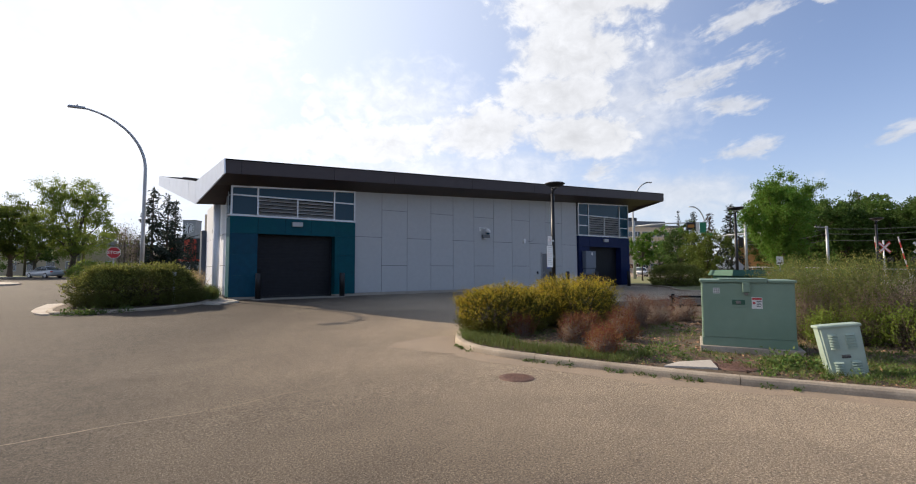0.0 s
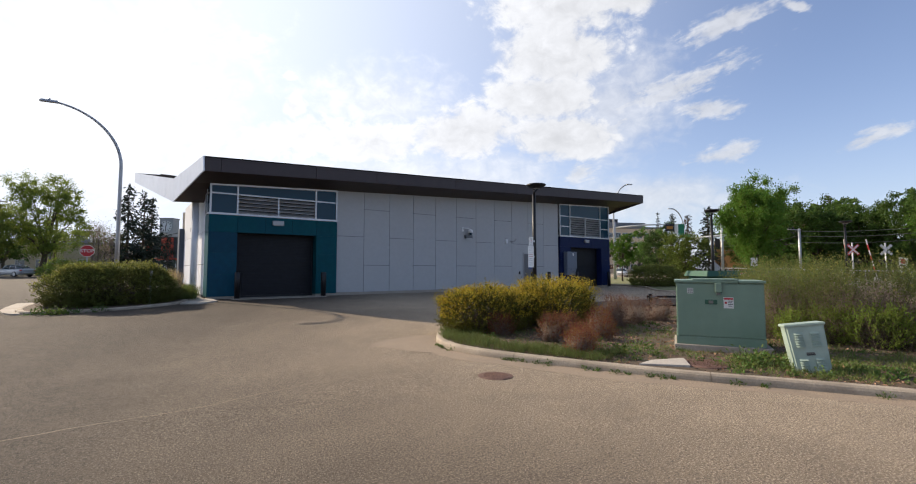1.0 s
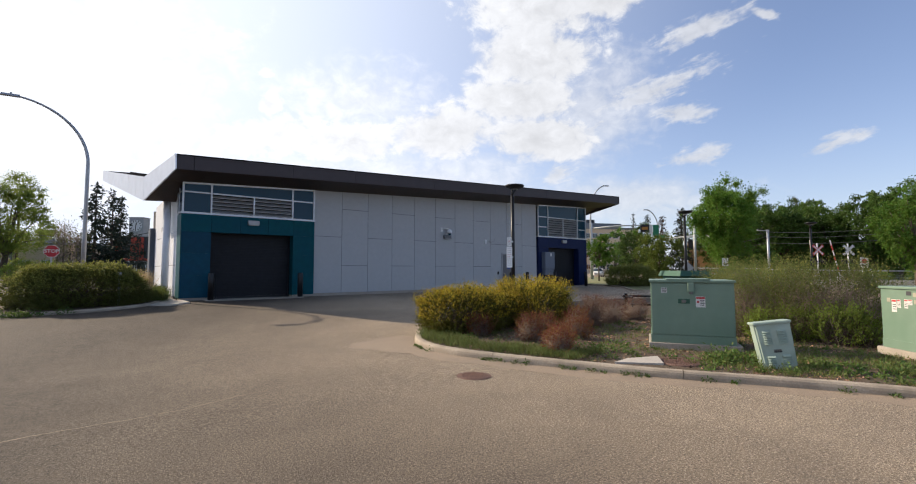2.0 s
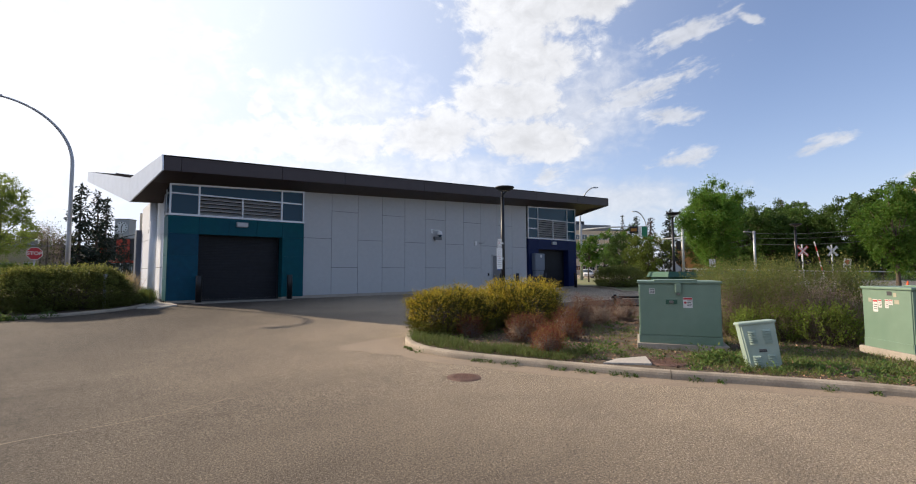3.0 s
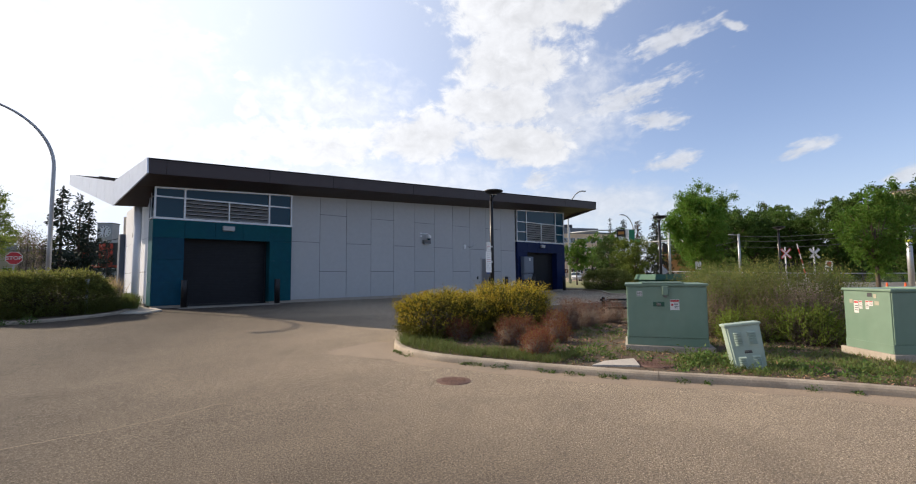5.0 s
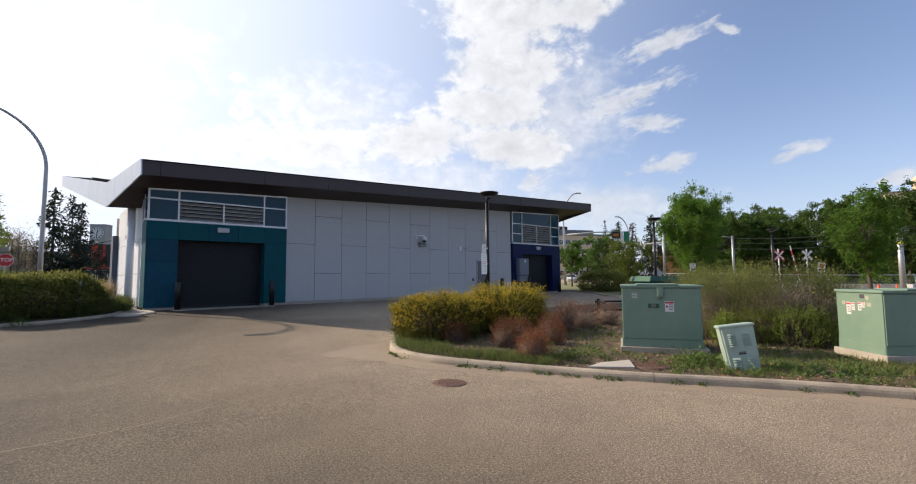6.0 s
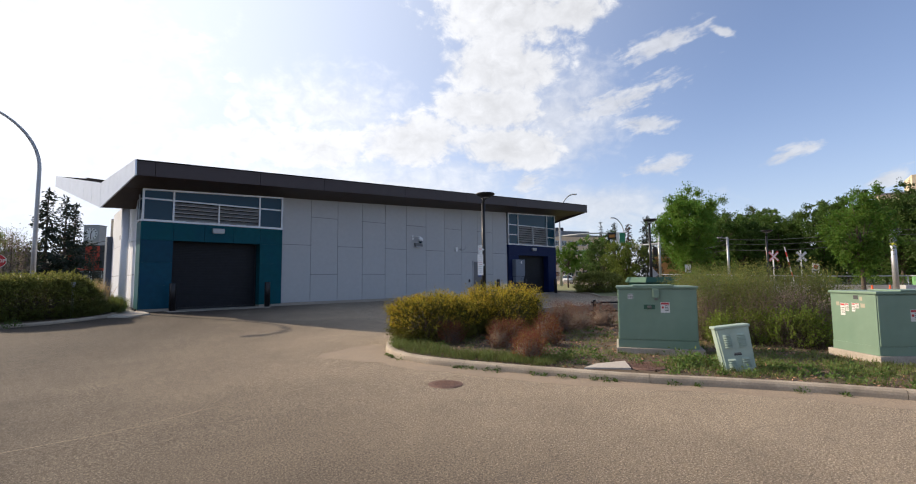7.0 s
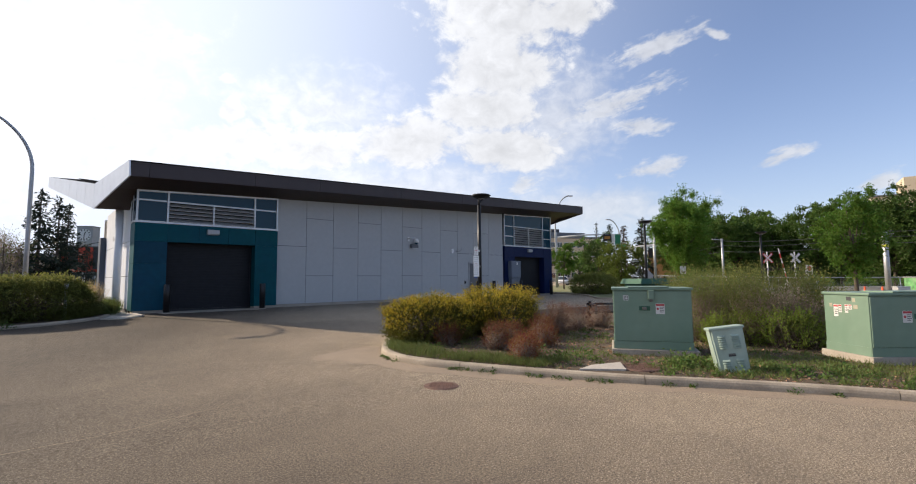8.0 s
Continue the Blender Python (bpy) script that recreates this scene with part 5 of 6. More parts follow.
for z0, z1, w in ((1.5, 2.25, 0.125), (2.27, 2.58, 0.09)):
    s = part("parking_sign", box(-0.12 - w, -0.12 + w * 0.6, -0.1, -0.094, z0, z1), BRIGHT_PLATE, lamp_a, "white parking sign with rows of text")
    for k in range(9 if w > 0.08 else 3):
        zz = z1 - (z1 - z0) * (0.08 + k * (0.1 if w > 0.08 else 0.3))
        part("text_bar", box(-0.12 - w * 0.8, -0.12 + w * 0.4, -0.1022, -0.1003, zz - 0.009, zz), RED_INK if k in (3, 4) else LOUVRE, s)
    part("clamp", box(-0.13, 0.0, -0.093, -0.05, (z0 + z1) / 2 - 0.03, (z0 + z1) / 2 + 0.03), ALU, s)
post_lamp(pose(24.9, 11.3, g(11), 0, 0, -20), 4.55, "black post lamp beside the tracks")
post_lamp(pose(37.2, 9.0, g(9), 0, 0, -20), 4.6, "black post lamp near the crossing")

street = thing("street_lamp", pose(0.69, 28.2, g(28.2)), "tall grey davit street lamp with a curved arm", "street lamp")
arc = []
H = 6.3
for i in range(15):
    a = math.pi / 2 * i / 14 * 0.93
    arc.append((-2.9 * (1 - math.cos(a)), 0.0, H + 2.75 * math.sin(a)))
part("pole", tube([(0, 0, 0.35), (0, 0, 3), (0, 0, H)] + arc[1:], [0.11, 0.09, 0.075] + [0.075 - 0.035 * i / 14 for i in range(1, 15)], 14), GALV, street)
part("base", tube([(0, 0, 0), (0, 0, 0.32), (0, 0, 0.36)], [0.24, 0.24, 0.15], 16), CONCRETE, street)
end = Vector(arc[-1])
lum = part("luminaire", solid([(end.x + 0.1, -0.09, end.z - 0.04), (end.x - 0.55, -0.12, end.z - 0.06), (end.x - 0.55, 0.12, end.z - 0.06), (end.x + 0.1, 0.09, end.z - 0.04)],
                              [(end.x + 0.1, -0.06, end.z + 0.06), (end.x - 0.5, -0.07, end.z + 0.04), (end.x - 0.5, 0.07, end.z + 0.04), (end.x + 0.1, 0.06, end.z + 0.06)]), GALV, street, "flat grey luminaire")
part("sensor", tube([(end.x - 0.2, 0, end.z + 0.05), (end.x - 0.2, 0, end.z + 0.12)], 0.04, 10), GALV, lum)


def letters(text, size, material, parent, m, label=""):
    curve = bpy.data.curves.new("letters", "FONT")
    curve.body, curve.size, curve.align_x, curve.align_y, curve.extrude = text, size, "CENTER", "CENTER", 0.0015
    curve.offset = size * 0.02
    tmp = bpy.data.objects.new("letters", curve)
    scene.collection.objects.link(tmp)
    me = bpy.data.meshes.new_from_object(tmp.evaluated_get(bpy.context.evaluated_depsgraph_get()))
    bpy.data.objects.remove(tmp)
    me.materials.clear()
    ob = part("lettering", me, material, parent, label)
    ob.matrix_basis = m
    return ob


def stop_sign(x, y):
    s = thing("stop_sign", pose(x, y, g(y), 0, 0, 0), "red octagonal stop sign on a steel post", "road sign")
    part("post", box(-0.03, 0.03, -0.03, 0.03, 0, 2.35), GALV, s)
    zc, R = 2.18, 0.33
    ring = lambda r, yy: [(r * math.cos(math.pi / 8 + k * math.pi / 4), yy, zc + r * math.sin(math.pi / 8 + k * math.pi / 4)) for k in range(8)]
    plate = part("plate", solid(ring(R, -0.036), ring(R, -0.033)), PLATE, s, "white border")
    face = part("face", solid(ring(R - 0.025, -0.04), ring(R - 0.025, -0.037)), paint("sign_red", (0.42, 0.018, 0.025), 0.5, vary=0.06), s)
    letters("STOP", 0.235, PLATE, face, pose(0, -0.042, zc, 90, 0, 0), "white capital letters")
    return s


stop_sign(-0.58, 31.1)
post = thing("marker_post", pose(1.75, 20.7, g(20.7) + 0.08), "thin grey marker post in the shrub", "post")
part("pole", tube([(0, 0, 0), (0, 0, 1.15)], 0.045, 10), GALV, post)
part("cap", box(-0.06, 0.06, -0.03, 0.03, 1.1, 1.2, 0.01), GALV, post)


# ---- trees ----
TREE_LEAF = leaf_paint("tree_leaf", (0.068, 0.118, 0.023), 0.55, 0.02, 0.35)
TREE_LEAF_B = leaf_paint("light_tree_leaf", (0.095, 0.175, 0.026), 0.6, 0.025, 0.5)
TREE_LEAF_C = leaf_paint("back_lit_leaf", (0.155, 0.20, 0.042), 0.5, 0.02, 0.6)
NEEDLE = leaf_paint("spruce_needle", (0.022, 0.034, 0.022), 0.35, 0.01, 0.1)
BROWN_NEEDLE = leaf_paint("dry_needle", (0.055, 0.038, 0.026), 0.3, 0.01, 0.1)


def tree(m, h, r, trunk, leaf, leaves, material, label, seed=0, clumps=60, thick=0.16, lean=0.0, vase=0.0, name="tree", spray=0.65, dense=1.0):
    """A broadleaf tree: tapered trunk, forking limbs that end in clumps of leaves, and gaps between the clumps."""
    t = thing(name, m, label, "tree")
    rng = np.random.default_rng(100 + seed)
    fork = Vector((lean * trunk, 0, trunk))
    part("trunk", tube([(0, 0, -0.1), (lean * trunk * 0.3, 0.02, trunk * 0.4), fork, (lean * trunk * 1.3, 0, trunk + (h - trunk) * 0.45)], [thick * 1.35, thick, thick * 0.8, thick * 0.3], 10), BARK, t)
    u = rng.normal(size=(clumps, 3))
    u /= np.linalg.norm(u, axis=1, keepdims=True)
    rad = rng.uniform(0.35, 1.0, clumps) ** 0.6
    lump = np.array([1 + 0.5 * noise.noise(Vector(q) * 1.9 + Vector((seed * 2.3, 0, 0))) for q in u])
    half = (h - trunk * 0.75) / 2
    mid = np.array([fork.x, 0, h - half])
    taper = 1 - vase * np.clip(-u[:, 2], 0, 1)
    c = mid + u * (rad * lump)[:, None] * np.stack([r * taper, r * taper, np.ones(clumps) * half], axis=1)
    for i in range(0, clumps, max(1, clumps // 14)):
        tip = Vector(c[i])
        bend = fork.lerp(tip, 0.5) + Vector((0, 0, 0.12 * (tip - fork).length))
        part("limb", tube([fork * 0.97, bend, tip], [thick * 0.42, thick * 0.24, thick * 0.07], 6), BARK, t)
    per = leaves // clumps
    size = rng.uniform(0.12, 0.27, clumps) * r * dense
    # each clump is a bundle of shoots that spread outwards and up, with leaves along them
    shoots = max(6, per // 9)
    aim = rng.normal(size=(clumps, shoots, 3)) + 0.7 * u[:, None] + np.array([0, 0, 0.45 * spray])
    aim /= np.linalg.norm(aim, axis=2, keepdims=True)
    span = rng.uniform(0.6, 1.9, (clumps, shoots, 1)) * size[:, None, None] * np.array([1, 1, spray])
    which = rng.integers(0, shoots, (clumps, per))
    row = np.arange(clumps)[:, None]
    off = aim[row, which] * span[row, which] * rng.random((clumps, per, 1)) ** 0.6 + rng.normal(0, 0.13, (clumps, per, 3)) * size[:, None, None]
    at = (c[:, None] + off).reshape(-1, 3)
    way = aim[row, which].reshape(-1, 3) + rng.normal(0, 0.55, (len(at), 3)) + np.array([0, 0, -0.15])
    part("crown", leaf_mesh("crown", at, way, leaf, leaf * 0.7), material, t)["kind"] = "stuff"
    return t


def spruce(m, h, r, label, material=NEEDLE, seed=0, rows=26, skirt=0.08, loose=0.35):
    """A spruce: straight trunk with whorls of drooping boughs, ragged and gappy."""
    t = thing("spruce_tree", m, label, "tree")
    rng = np.random.default_rng(300 + seed)
    part("trunk", tube([(0, 0, -0.1), (0, 0, h * 0.5), (0, 0, h)], [0.02 * h, 0.012 * h, 0.002 * h], 8), BARK, t)
    at, way, twig_a, twig_b = [], [], [], []
    for i in range(rows):
        f = i / (rows - 1)
        z = h * (skirt + (0.99 - skirt) * f)
        reach = r * (1 - f) ** 1.1 + 0.04 * r
        for k in range(7):
            if rng.random() < 0.22 * loose * 2:
                continue
            a = rng.uniform(0, 2 * math.pi)
            L = reach * rng.uniform(1 - loose * 1.4, 1.1)
            d = np.array([math.cos(a), math.sin(a), -0.28 + 0.2 * f])
            twig_a.append((0, 0, z))
            twig_b.append((d[0] * L, d[1] * L, z + d[2] * L))
            n = max(6, int(52 * L / r))
            s = rng.uniform(0.12, 1.0, n)
            p = np.array([0, 0, z]) + d * (L * s)[:, None] + rng.normal(0, 0.05 * r, (n, 3))
            at.append(p)
            way.append(d * 0.7 + rng.normal(0, 0.5, (n, 3)) + np.array([0, 0, -0.25]))
    at, way = np.concatenate(at), np.concatenate(way)
    part("branchwork", twig_mesh("branchwork", np.array(twig_a), np.array(twig_b), 0.02 * r), BARK, t)["kind"] = "stuff"
    part("needle_cover", leaf_mesh("needle_cover", at, way, 0.15 * r, 0.05 * r), material, t)["kind"] = "stuff"
    return t


# left background: street trees, spruces, a bare thicket
big = tree(pose(-7.29, 80.56, g(80.56)), 12.8, 4.4, 2.7, 0.17, 42000, TREE_LEAF_C, "large leafy street tree with low spreading limbs", 1, 140, 0.36, 0.1, dense=0.95, spray=0.8)
tree(pose(-13.55, 82.39, g(82.39)), 10.2, 3.8, 2.4, 0.17, 28000, TREE_LEAF_C, "leafy green street tree", 2, 100, 0.26, dense=0.9)
tree(pose(-16.70, 82.12, g(82.12)), 11.0, 3.8, 2.4, 0.17, 26000, TREE_LEAF_C, "leafy green street tree", 3, 90, 0.26, dense=0.9)
tree(pose(-13.64, 99.38, g(99.38)), 10.0, 4.2, 2.0, 0.26, 9000, TREE_LEAF, "dark green tree behind the street", 4, 44, 0.24)
tree(pose(-5.69, 120.57, g(120.57)), 9.5, 4.4, 2.0, 0.3, 6000, TREE_LEAF_C, "distant round green tree", 5, 34, 0.24)
tree(pose(-8.08, 124.61, g(124.61)), 8.6, 4.0, 2.0, 0.3, 5000, TREE_LEAF_C, "distant round green tree", 6, 34, 0.24)
spruce(pose(1.49, 66.14, g(66.14)), 10.6, 3.3, "dark ragged spruce tree", NEEDLE, 1, 24, 0.06, 0.5)
spruce(pose(3.07, 67.49, g(67.49)), 10.2, 3.3, "dark ragged spruce tree", NEEDLE, 2, 23, 0.06, 0.55)
spruce(pose(4.00, 70.48, g(70.48)), 9.9, 2.8, "dark ragged spruce tree with loose boughs", NEEDLE, 3, 24, 0.1, 0.6)
spruce(pose(4.98, 57.73, g(57.73)), 4.6, 1.5, "small dark spruce tree", NEEDLE, 4, 18)
for i, (x, y, h) in enumerate(((-1.10, 64.27, 6.6), (-0.61, 66.36, 6.0), (-1.72, 68.32, 6.2), (0.02, 61.10, 5.2))):
    bare = thing("bare_tree", pose(x, y, g(y)), "thin bare young tree", "tree", "thin bare trees")
    part("trunk", tube([(0, 0, 0), (0.05, 0, h * 0.5), (0, 0.1, h * 0.8)], [0.09, 0.06, 0.02], 7), BARK, bare)
    n = 260
    a = np.stack([RNG.normal(0, 0.15, n), RNG.normal(0, 0.15, n), RNG.uniform(0.25, 0.85, n) * h], axis=1)
    b = a + np.stack([RNG.normal(0, 0.55, n), RNG.normal(0, 0.55, n), np.abs(RNG.normal(0.7, 0.35, n))], axis=1)
    part("branchwork", twig_mesh("branchwork", a, b, 0.014), GREY_TWIG, bare)["kind"] = "stuff"
    part("foliage", leaf_mesh("foliage", b, b - a, 0.16, 0.09), OLIVE_LEAF, bare)["kind"] = "stuff"
bush("street_shrub", pose(-3.23, 70.56, g(70.56)), 2.6, 1.4, 1.7, 420, 0.2, (LEAFY, LEAFY, DARK_TWIG), "bright green street shrub", seed=31, reach=0.4, per=8)
bush("street_shrub", pose(-5.07, 74.22, g(74.22)), 2.0, 1.4, 1.3, 320, 0.2, (LEAFY, LEAFY, DARK_TWIG), "bright green street shrub", seed=32, reach=0.4, per=8)

# right background
tree(pose(44.07, 16.70, g(16.70)), 9.3, 2.35, 2.2, 0.125, 60000, TREE_LEAF_B, "dense bright green street tree, narrow at the base", 11, 150, 0.14, 0, 0.75, spray=1.2, dense=1.0)
tree(pose(34.76, 3.90, g(3.90)), 6.2, 1.5, 2.2, 0.095, 30000, TREE_LEAF_B, "young bright green tree with an open crown", 12, 130, 0.11, 0, 0.7, spray=1.25, dense=0.85)
tree(pose(43.7, 29.3, g(29.3)), 5.0, 1.25, 2.2, 0.13, 9000, TREE_LEAF_B, "small light green tree with a slim trunk", 13, 60, 0.07, 0, 0.3, spray=1.0)
tree(pose(45.0, 23.25, g(23.25)), 4.6, 2.2, 1.2, 0.13, 13000, TREE_LEAF_C, "small light green tree with spreading limbs", 14, 80, 0.08, 0, 0.5, spray=0.9)
tree(pose(54.3, 31.3, g(31.3)), 6.6, 2.2, 1.2, 0.16, 12000, TREE_LEAF, "dark green roadside tree with round crown", 17, 70, 0.1)
tree(pose(63.07, 37.64, g(37.64)), 7.4, 2.3, 1.4, 0.2, 6000, TREE_LEAF_B, "green roadside tree with round crown", 15, 36, 0.12)
tree(pose(57.87, 36.33, g(36.33)), 5.0, 2.0, 1.4, 0.17, 5000, TREE_LEAF, "green roadside tree with round crown", 16, 30, 0.12)
SHAPES = [tree(pose(86.94, 28.69, g(28.69)), 13.2, 4.6, 2.0, 0.27, 26000, TREE_LEAF, "tall dark green tree beyond the tracks", 21, 120, 0.26),
          tree(pose(88.64, 25.12, g(25.12)), 11.4, 4.1, 1.8, 0.27, 22000, TREE_LEAF, "tall dark green tree beyond the tracks", 22, 110, 0.24),
          tree(pose(97.68, 23.82, g(23.82)), 12.6, 4.5, 2.0, 0.27, 24000, TREE_LEAF, "tall dark green tree beyond the tracks", 23, 115, 0.26)]
for i, (x, y, k) in enumerate(((90.29, 33.67, 1), (98.85, 30.27, 2), (100.88, 26.48, 0), (95.00, 20.80, 1), (93.27, 15.02, 2), (93.43, 12.14, 0), (94.09, 8.79, 1), (88.45, 5.84, 2), (88.29, 3.26, 0), (87.96, 0.83, 1), (105.95, 5.95, 0), (110.04, 13.07, 2), (88.27, -2.18, 2), (94.81, 37.85, 2))):
    copy_thing(SHAPES[k], pose(x, y, g(y), 0, 0, 67 * i + 20))
spruce(pose(110.88, 29.36, g(29.36)), 15.6, 3.2, "tall dark brownish spruce tree", BROWN_NEEDLE, 5, 26, 0.2, 0.5)
spruce(pose(91.74, 53.23, g(53.23)), 13.0, 2.0, "distant dark spruce tree", NEEDLE, 6, 24)
spruce(pose(79.55, 43.38, g(43.38)), 10.8, 3.0, "dark spruce tree across the road", NEEDLE, 7, 22, 0.1, 0.5)
spruce(pose(79.78, 40.80, g(40.80)), 10.4, 3.2, "dry brown spruce tree across the road", BROWN_NEEDLE, 8, 20, 0.1, 0.6)
spruce(pose(80.61, 37.82, g(37.82)), 11.6, 3.2, "dark spruce tree across the road", NEEDLE, 9, 26, 0.05, 0.25)
bush("olive_shrub", pose(35.2, 20.6, g(20.6) + 0.08), 2.1, 1.5, 1.45, 3200, 0.09, O, "round olive-green shrub on the far verge", seed=33, reach=0.25, per=9)
bush("olive_shrub", pose(38.6, 20.1, g(20.1) + 0.08), 1.1, 1.0, 0.85, 700, 0.09, O, "low olive-green shrub on the far verge", seed=34, reach=0.25, per=8)
# low growth along the fence
for i, (x, y) in enumerate(((51.27, 19.06), (55.49, 18.61), (60.62, 17.55), (60.05, 15.52), (63.26, 10.16), (61.23, 6.58), (61.04, 4.03))):
    bush("fence_shrub", pose(x, y, g(y)), 2.4, 1.0, 1.3, 260, 0.14, (TREE_LEAF_B, LEAFY, DARK_TWIG), "low green growth along the fence", seed=40 + i, reach=0.3, per=8)

# dark thicket behind the row of trees
n = 26000
f = RNG.random(n)
a, b = np.array([102.03, 42.62]), np.array([108.97, -5.05])
base = a + (b - a) * f[:, None] + RNG.normal(0, 1.6, (n, 2))
top = np.array([5.5 + 2.2 * noise.noise(Vector((q * 26, 0, 0))) for q in f])
at = np.column_stack([base, 0.2 + top * RNG.random(n) ** 0.8])
woods = part("thicket", leaf_mesh("thicket", at, RNG.normal(size=(n, 3)), 0.55, 0.4), TREE_LEAF)
tagged(woods, "dark leafy thicket under the far trees", "woods", kind="stuff")

# verge beyond the drive
VERGE = paint("dry_grass_verge", (0.15, 0.16, 0.06), 0.95, vary=0.3, grain=8, stain=0.5, bump=0.5, second=(0.2, 0.17, 0.1))


def sheet(name, ring, material, label, high, category="ground"):
    bm = bmesh.new()
    bm.faces.new([bm.verts.new((x, y, 0)) for x, y in ring])
    for no, lo, hi in (((0, 1, 0), min(p[1] for p in ring), max(p[1] for p in ring)),):
        v = math.ceil(lo)
        while v < hi:
            bmesh.ops.bisect_plane(bm, geom=bm.verts[:] + bm.edges[:] + bm.faces[:], plane_co=(0, v, 0), plane_no=no)
            v += 1
    for v in bm.verts:
        v.co.z = g(v.co.y) + high
    solidified = bmesh.ops.extrude_face_region(bm, geom=bm.faces[:])
    for v in solidified["geom"]:
        if isinstance(v, bmesh.types.BMVert):
            v.co.z -= high + 0.1
    return tagged(part(name, bm, material), label, category, kind="structure")


sheet("verge", [(33.6, 20.2), (29.5, 17.0), (36, 13.8), (60, 14), (60, 40), (36, 40), (34.5, 25)], VERGE, "dry grass verge past the drive", 0.08)
kerb_line("kerb_3", [(33.9, 24.0), (33.2, 20.3), (30.8, 18.0), (29.5, 16.6), (31, 15.2), (36, 13.6)], "pale concrete kerb along the far verge", inward=-1, high=0.12)
sheet("pavement_2", [(46, 21), (48, 20), (64, 38), (62, 39.5)], CONCRETE, "pale concrete pavement along the road", 0.12, "pavement")
LAWN = paint("lawn", (0.08, 0.12, 0.03), 0.95, vary=0.3, grain=6, stain=0.4, bump=0.5)
sheet("lawn", [(-60, 82.4), (-5, 82.4), (-3.5, 60), (30, 60), (30, 140), (-60, 140)], LAWN, "shaded lawn under the street trees", 0.1)
kerb_line("kerb_4", [(-40, 80), (-25, 80), (-10, 80), (-5.5, 79.5)], "far street kerb", inward=1, high=0.15, wide=0.2)
sheet("pavement_3", [(-40, 80.2), (-5.4, 79.9), (-5.2, 82.3), (-40, 82.3)], CONCRETE, "concrete pavement across the street", 0.14, "pavement")
flat_slab("median", [(-14, 47.0), (-7.6, 46.6), (-7.1, 47.4), (-7.0, 48.8), (-7.5, 50.5), (-9.0, 53.0), (-14, 55.0)], "pale concrete traffic island", 0.12)
sheet("woodland_floor", [(55, 8), (70, 22), (110, 40), (110, -40), (55, -40)], LAWN, "shaded grass under the far trees", 0.05)

# ---- distant buildings ----
BEIGE = paint("beige_stucco", (0.42, 0.34, 0.25), 0.9, vary=0.06, grain=3, stain=0.3, bump=0.1)
CREAM = paint("cream_wall", (0.55, 0.46, 0.33), 0.9, vary=0.05, grain=3, stain=0.2, bump=0.1)
SLATE = paint("dark_cladding", (0.035, 0.038, 0.045), 0.6, vary=0.1, grain=4, bump=0.05)
RED_CLAD = paint("red_cladding", (0.42, 0.045, 0.025), 0.55, vary=0.1, grain=4, bump=0.05)
OCHRE = paint("ochre_brick", (0.38, 0.21, 0.09), 0.9, vary=0.12, grain=12, stain=0.5, bump=0.2)
GREY_ROOF = paint("grey_roofing", (0.16, 0.17, 0.18), 0.7)
PANE = glass_paint("far_glass", (0.06, 0.085, 0.10))
LIGHT_WALL = paint("pale_grey_wall", (0.3, 0.31, 0.33), 0.8)
CLOCK = paint("clock_face", (0.6, 0.62, 0.65), 0.5, vary=0.04)


def block(name, a, b, depth, z0, h, wall, label, roof=GREY_ROOF, cols=0, storeys=(), win=(1.4, 1.2), parapet=0.35, outward=-1):
    """A building whose front runs from a to b; storeys: sill heights; windows are recessed panes in frames."""
    a, b = Vector(a), Vector(b)
    L = (b - a).length
    t = thing(name, facing(a.x, a.y, b.x - a.x, b.y - a.y, z0), label, "building")
    part("wall", box(0, L, 0, depth, -0.3, h), wall, t)
    part("roof", box(-0.1, L + 0.1, -0.1, depth + 0.1, h, h + parapet, 0.05), roof, t)
    for s in storeys:
        for i in range(cols):
            x = L * (i + 0.5) / cols
            f = part("window", box(x - win[0] / 2, x + win[0] / 2, -0.06, 0.0, s, s + win[1]), ALU, t)
            part("pane", box(x - win[0] / 2 + 0.08, x - 0.04, -0.08, -0.062, s + 0.08, s + win[1] - 0.08), PANE, f)
            part("pane", box(x + 0.04, x + win[0] / 2 - 0.08, -0.08, -0.062, s + 0.08, s + win[1] - 0.08), PANE, f)
    return t


long = block("commercial_building", (-25.48, 117.08), (0.07, 97.32), 14, 0.85, 5.0, BEIGE, "long single-storey beige stucco building", cols=9, storeys=(0.9,), win=(1.6, 1.7), parapet=0.45)
part("downpipe", box(21.2, 21.5, -0.25, -0.02, 0, 5.3), GREY_ROOF, long)
part("roof_unit", box(22, 24, 3, 5, 5.4, 6.5, 0.1), GREY_ROOF, long)
part("roof_unit", box(14, 15.2, 3, 4.6, 5.4, 6.2, 0.1), GREY_ROOF, long)
red = block("shop_building", (3.90, 85.05), (9.47, 81.28), 10, 0.85, 5.6, SLATE, "dark shop building with red cladding and glazing", SLATE, parapet=0.3)
part("red_panel", box(2.5, 4.3, -0.12, -0.004, 2.6, 5.75), RED_CLAD, red, "red cladding panel")
part("red_band", box(0, 6.6, -0.16, -0.125, 2.3, 2.65), RED_CLAD, red, "red band over the shop windows")
part("red_panel", box(0.2, 1.2, -0.12, -0.004, 0.2, 5.2), RED_CLAD, red, "red cladding panel")
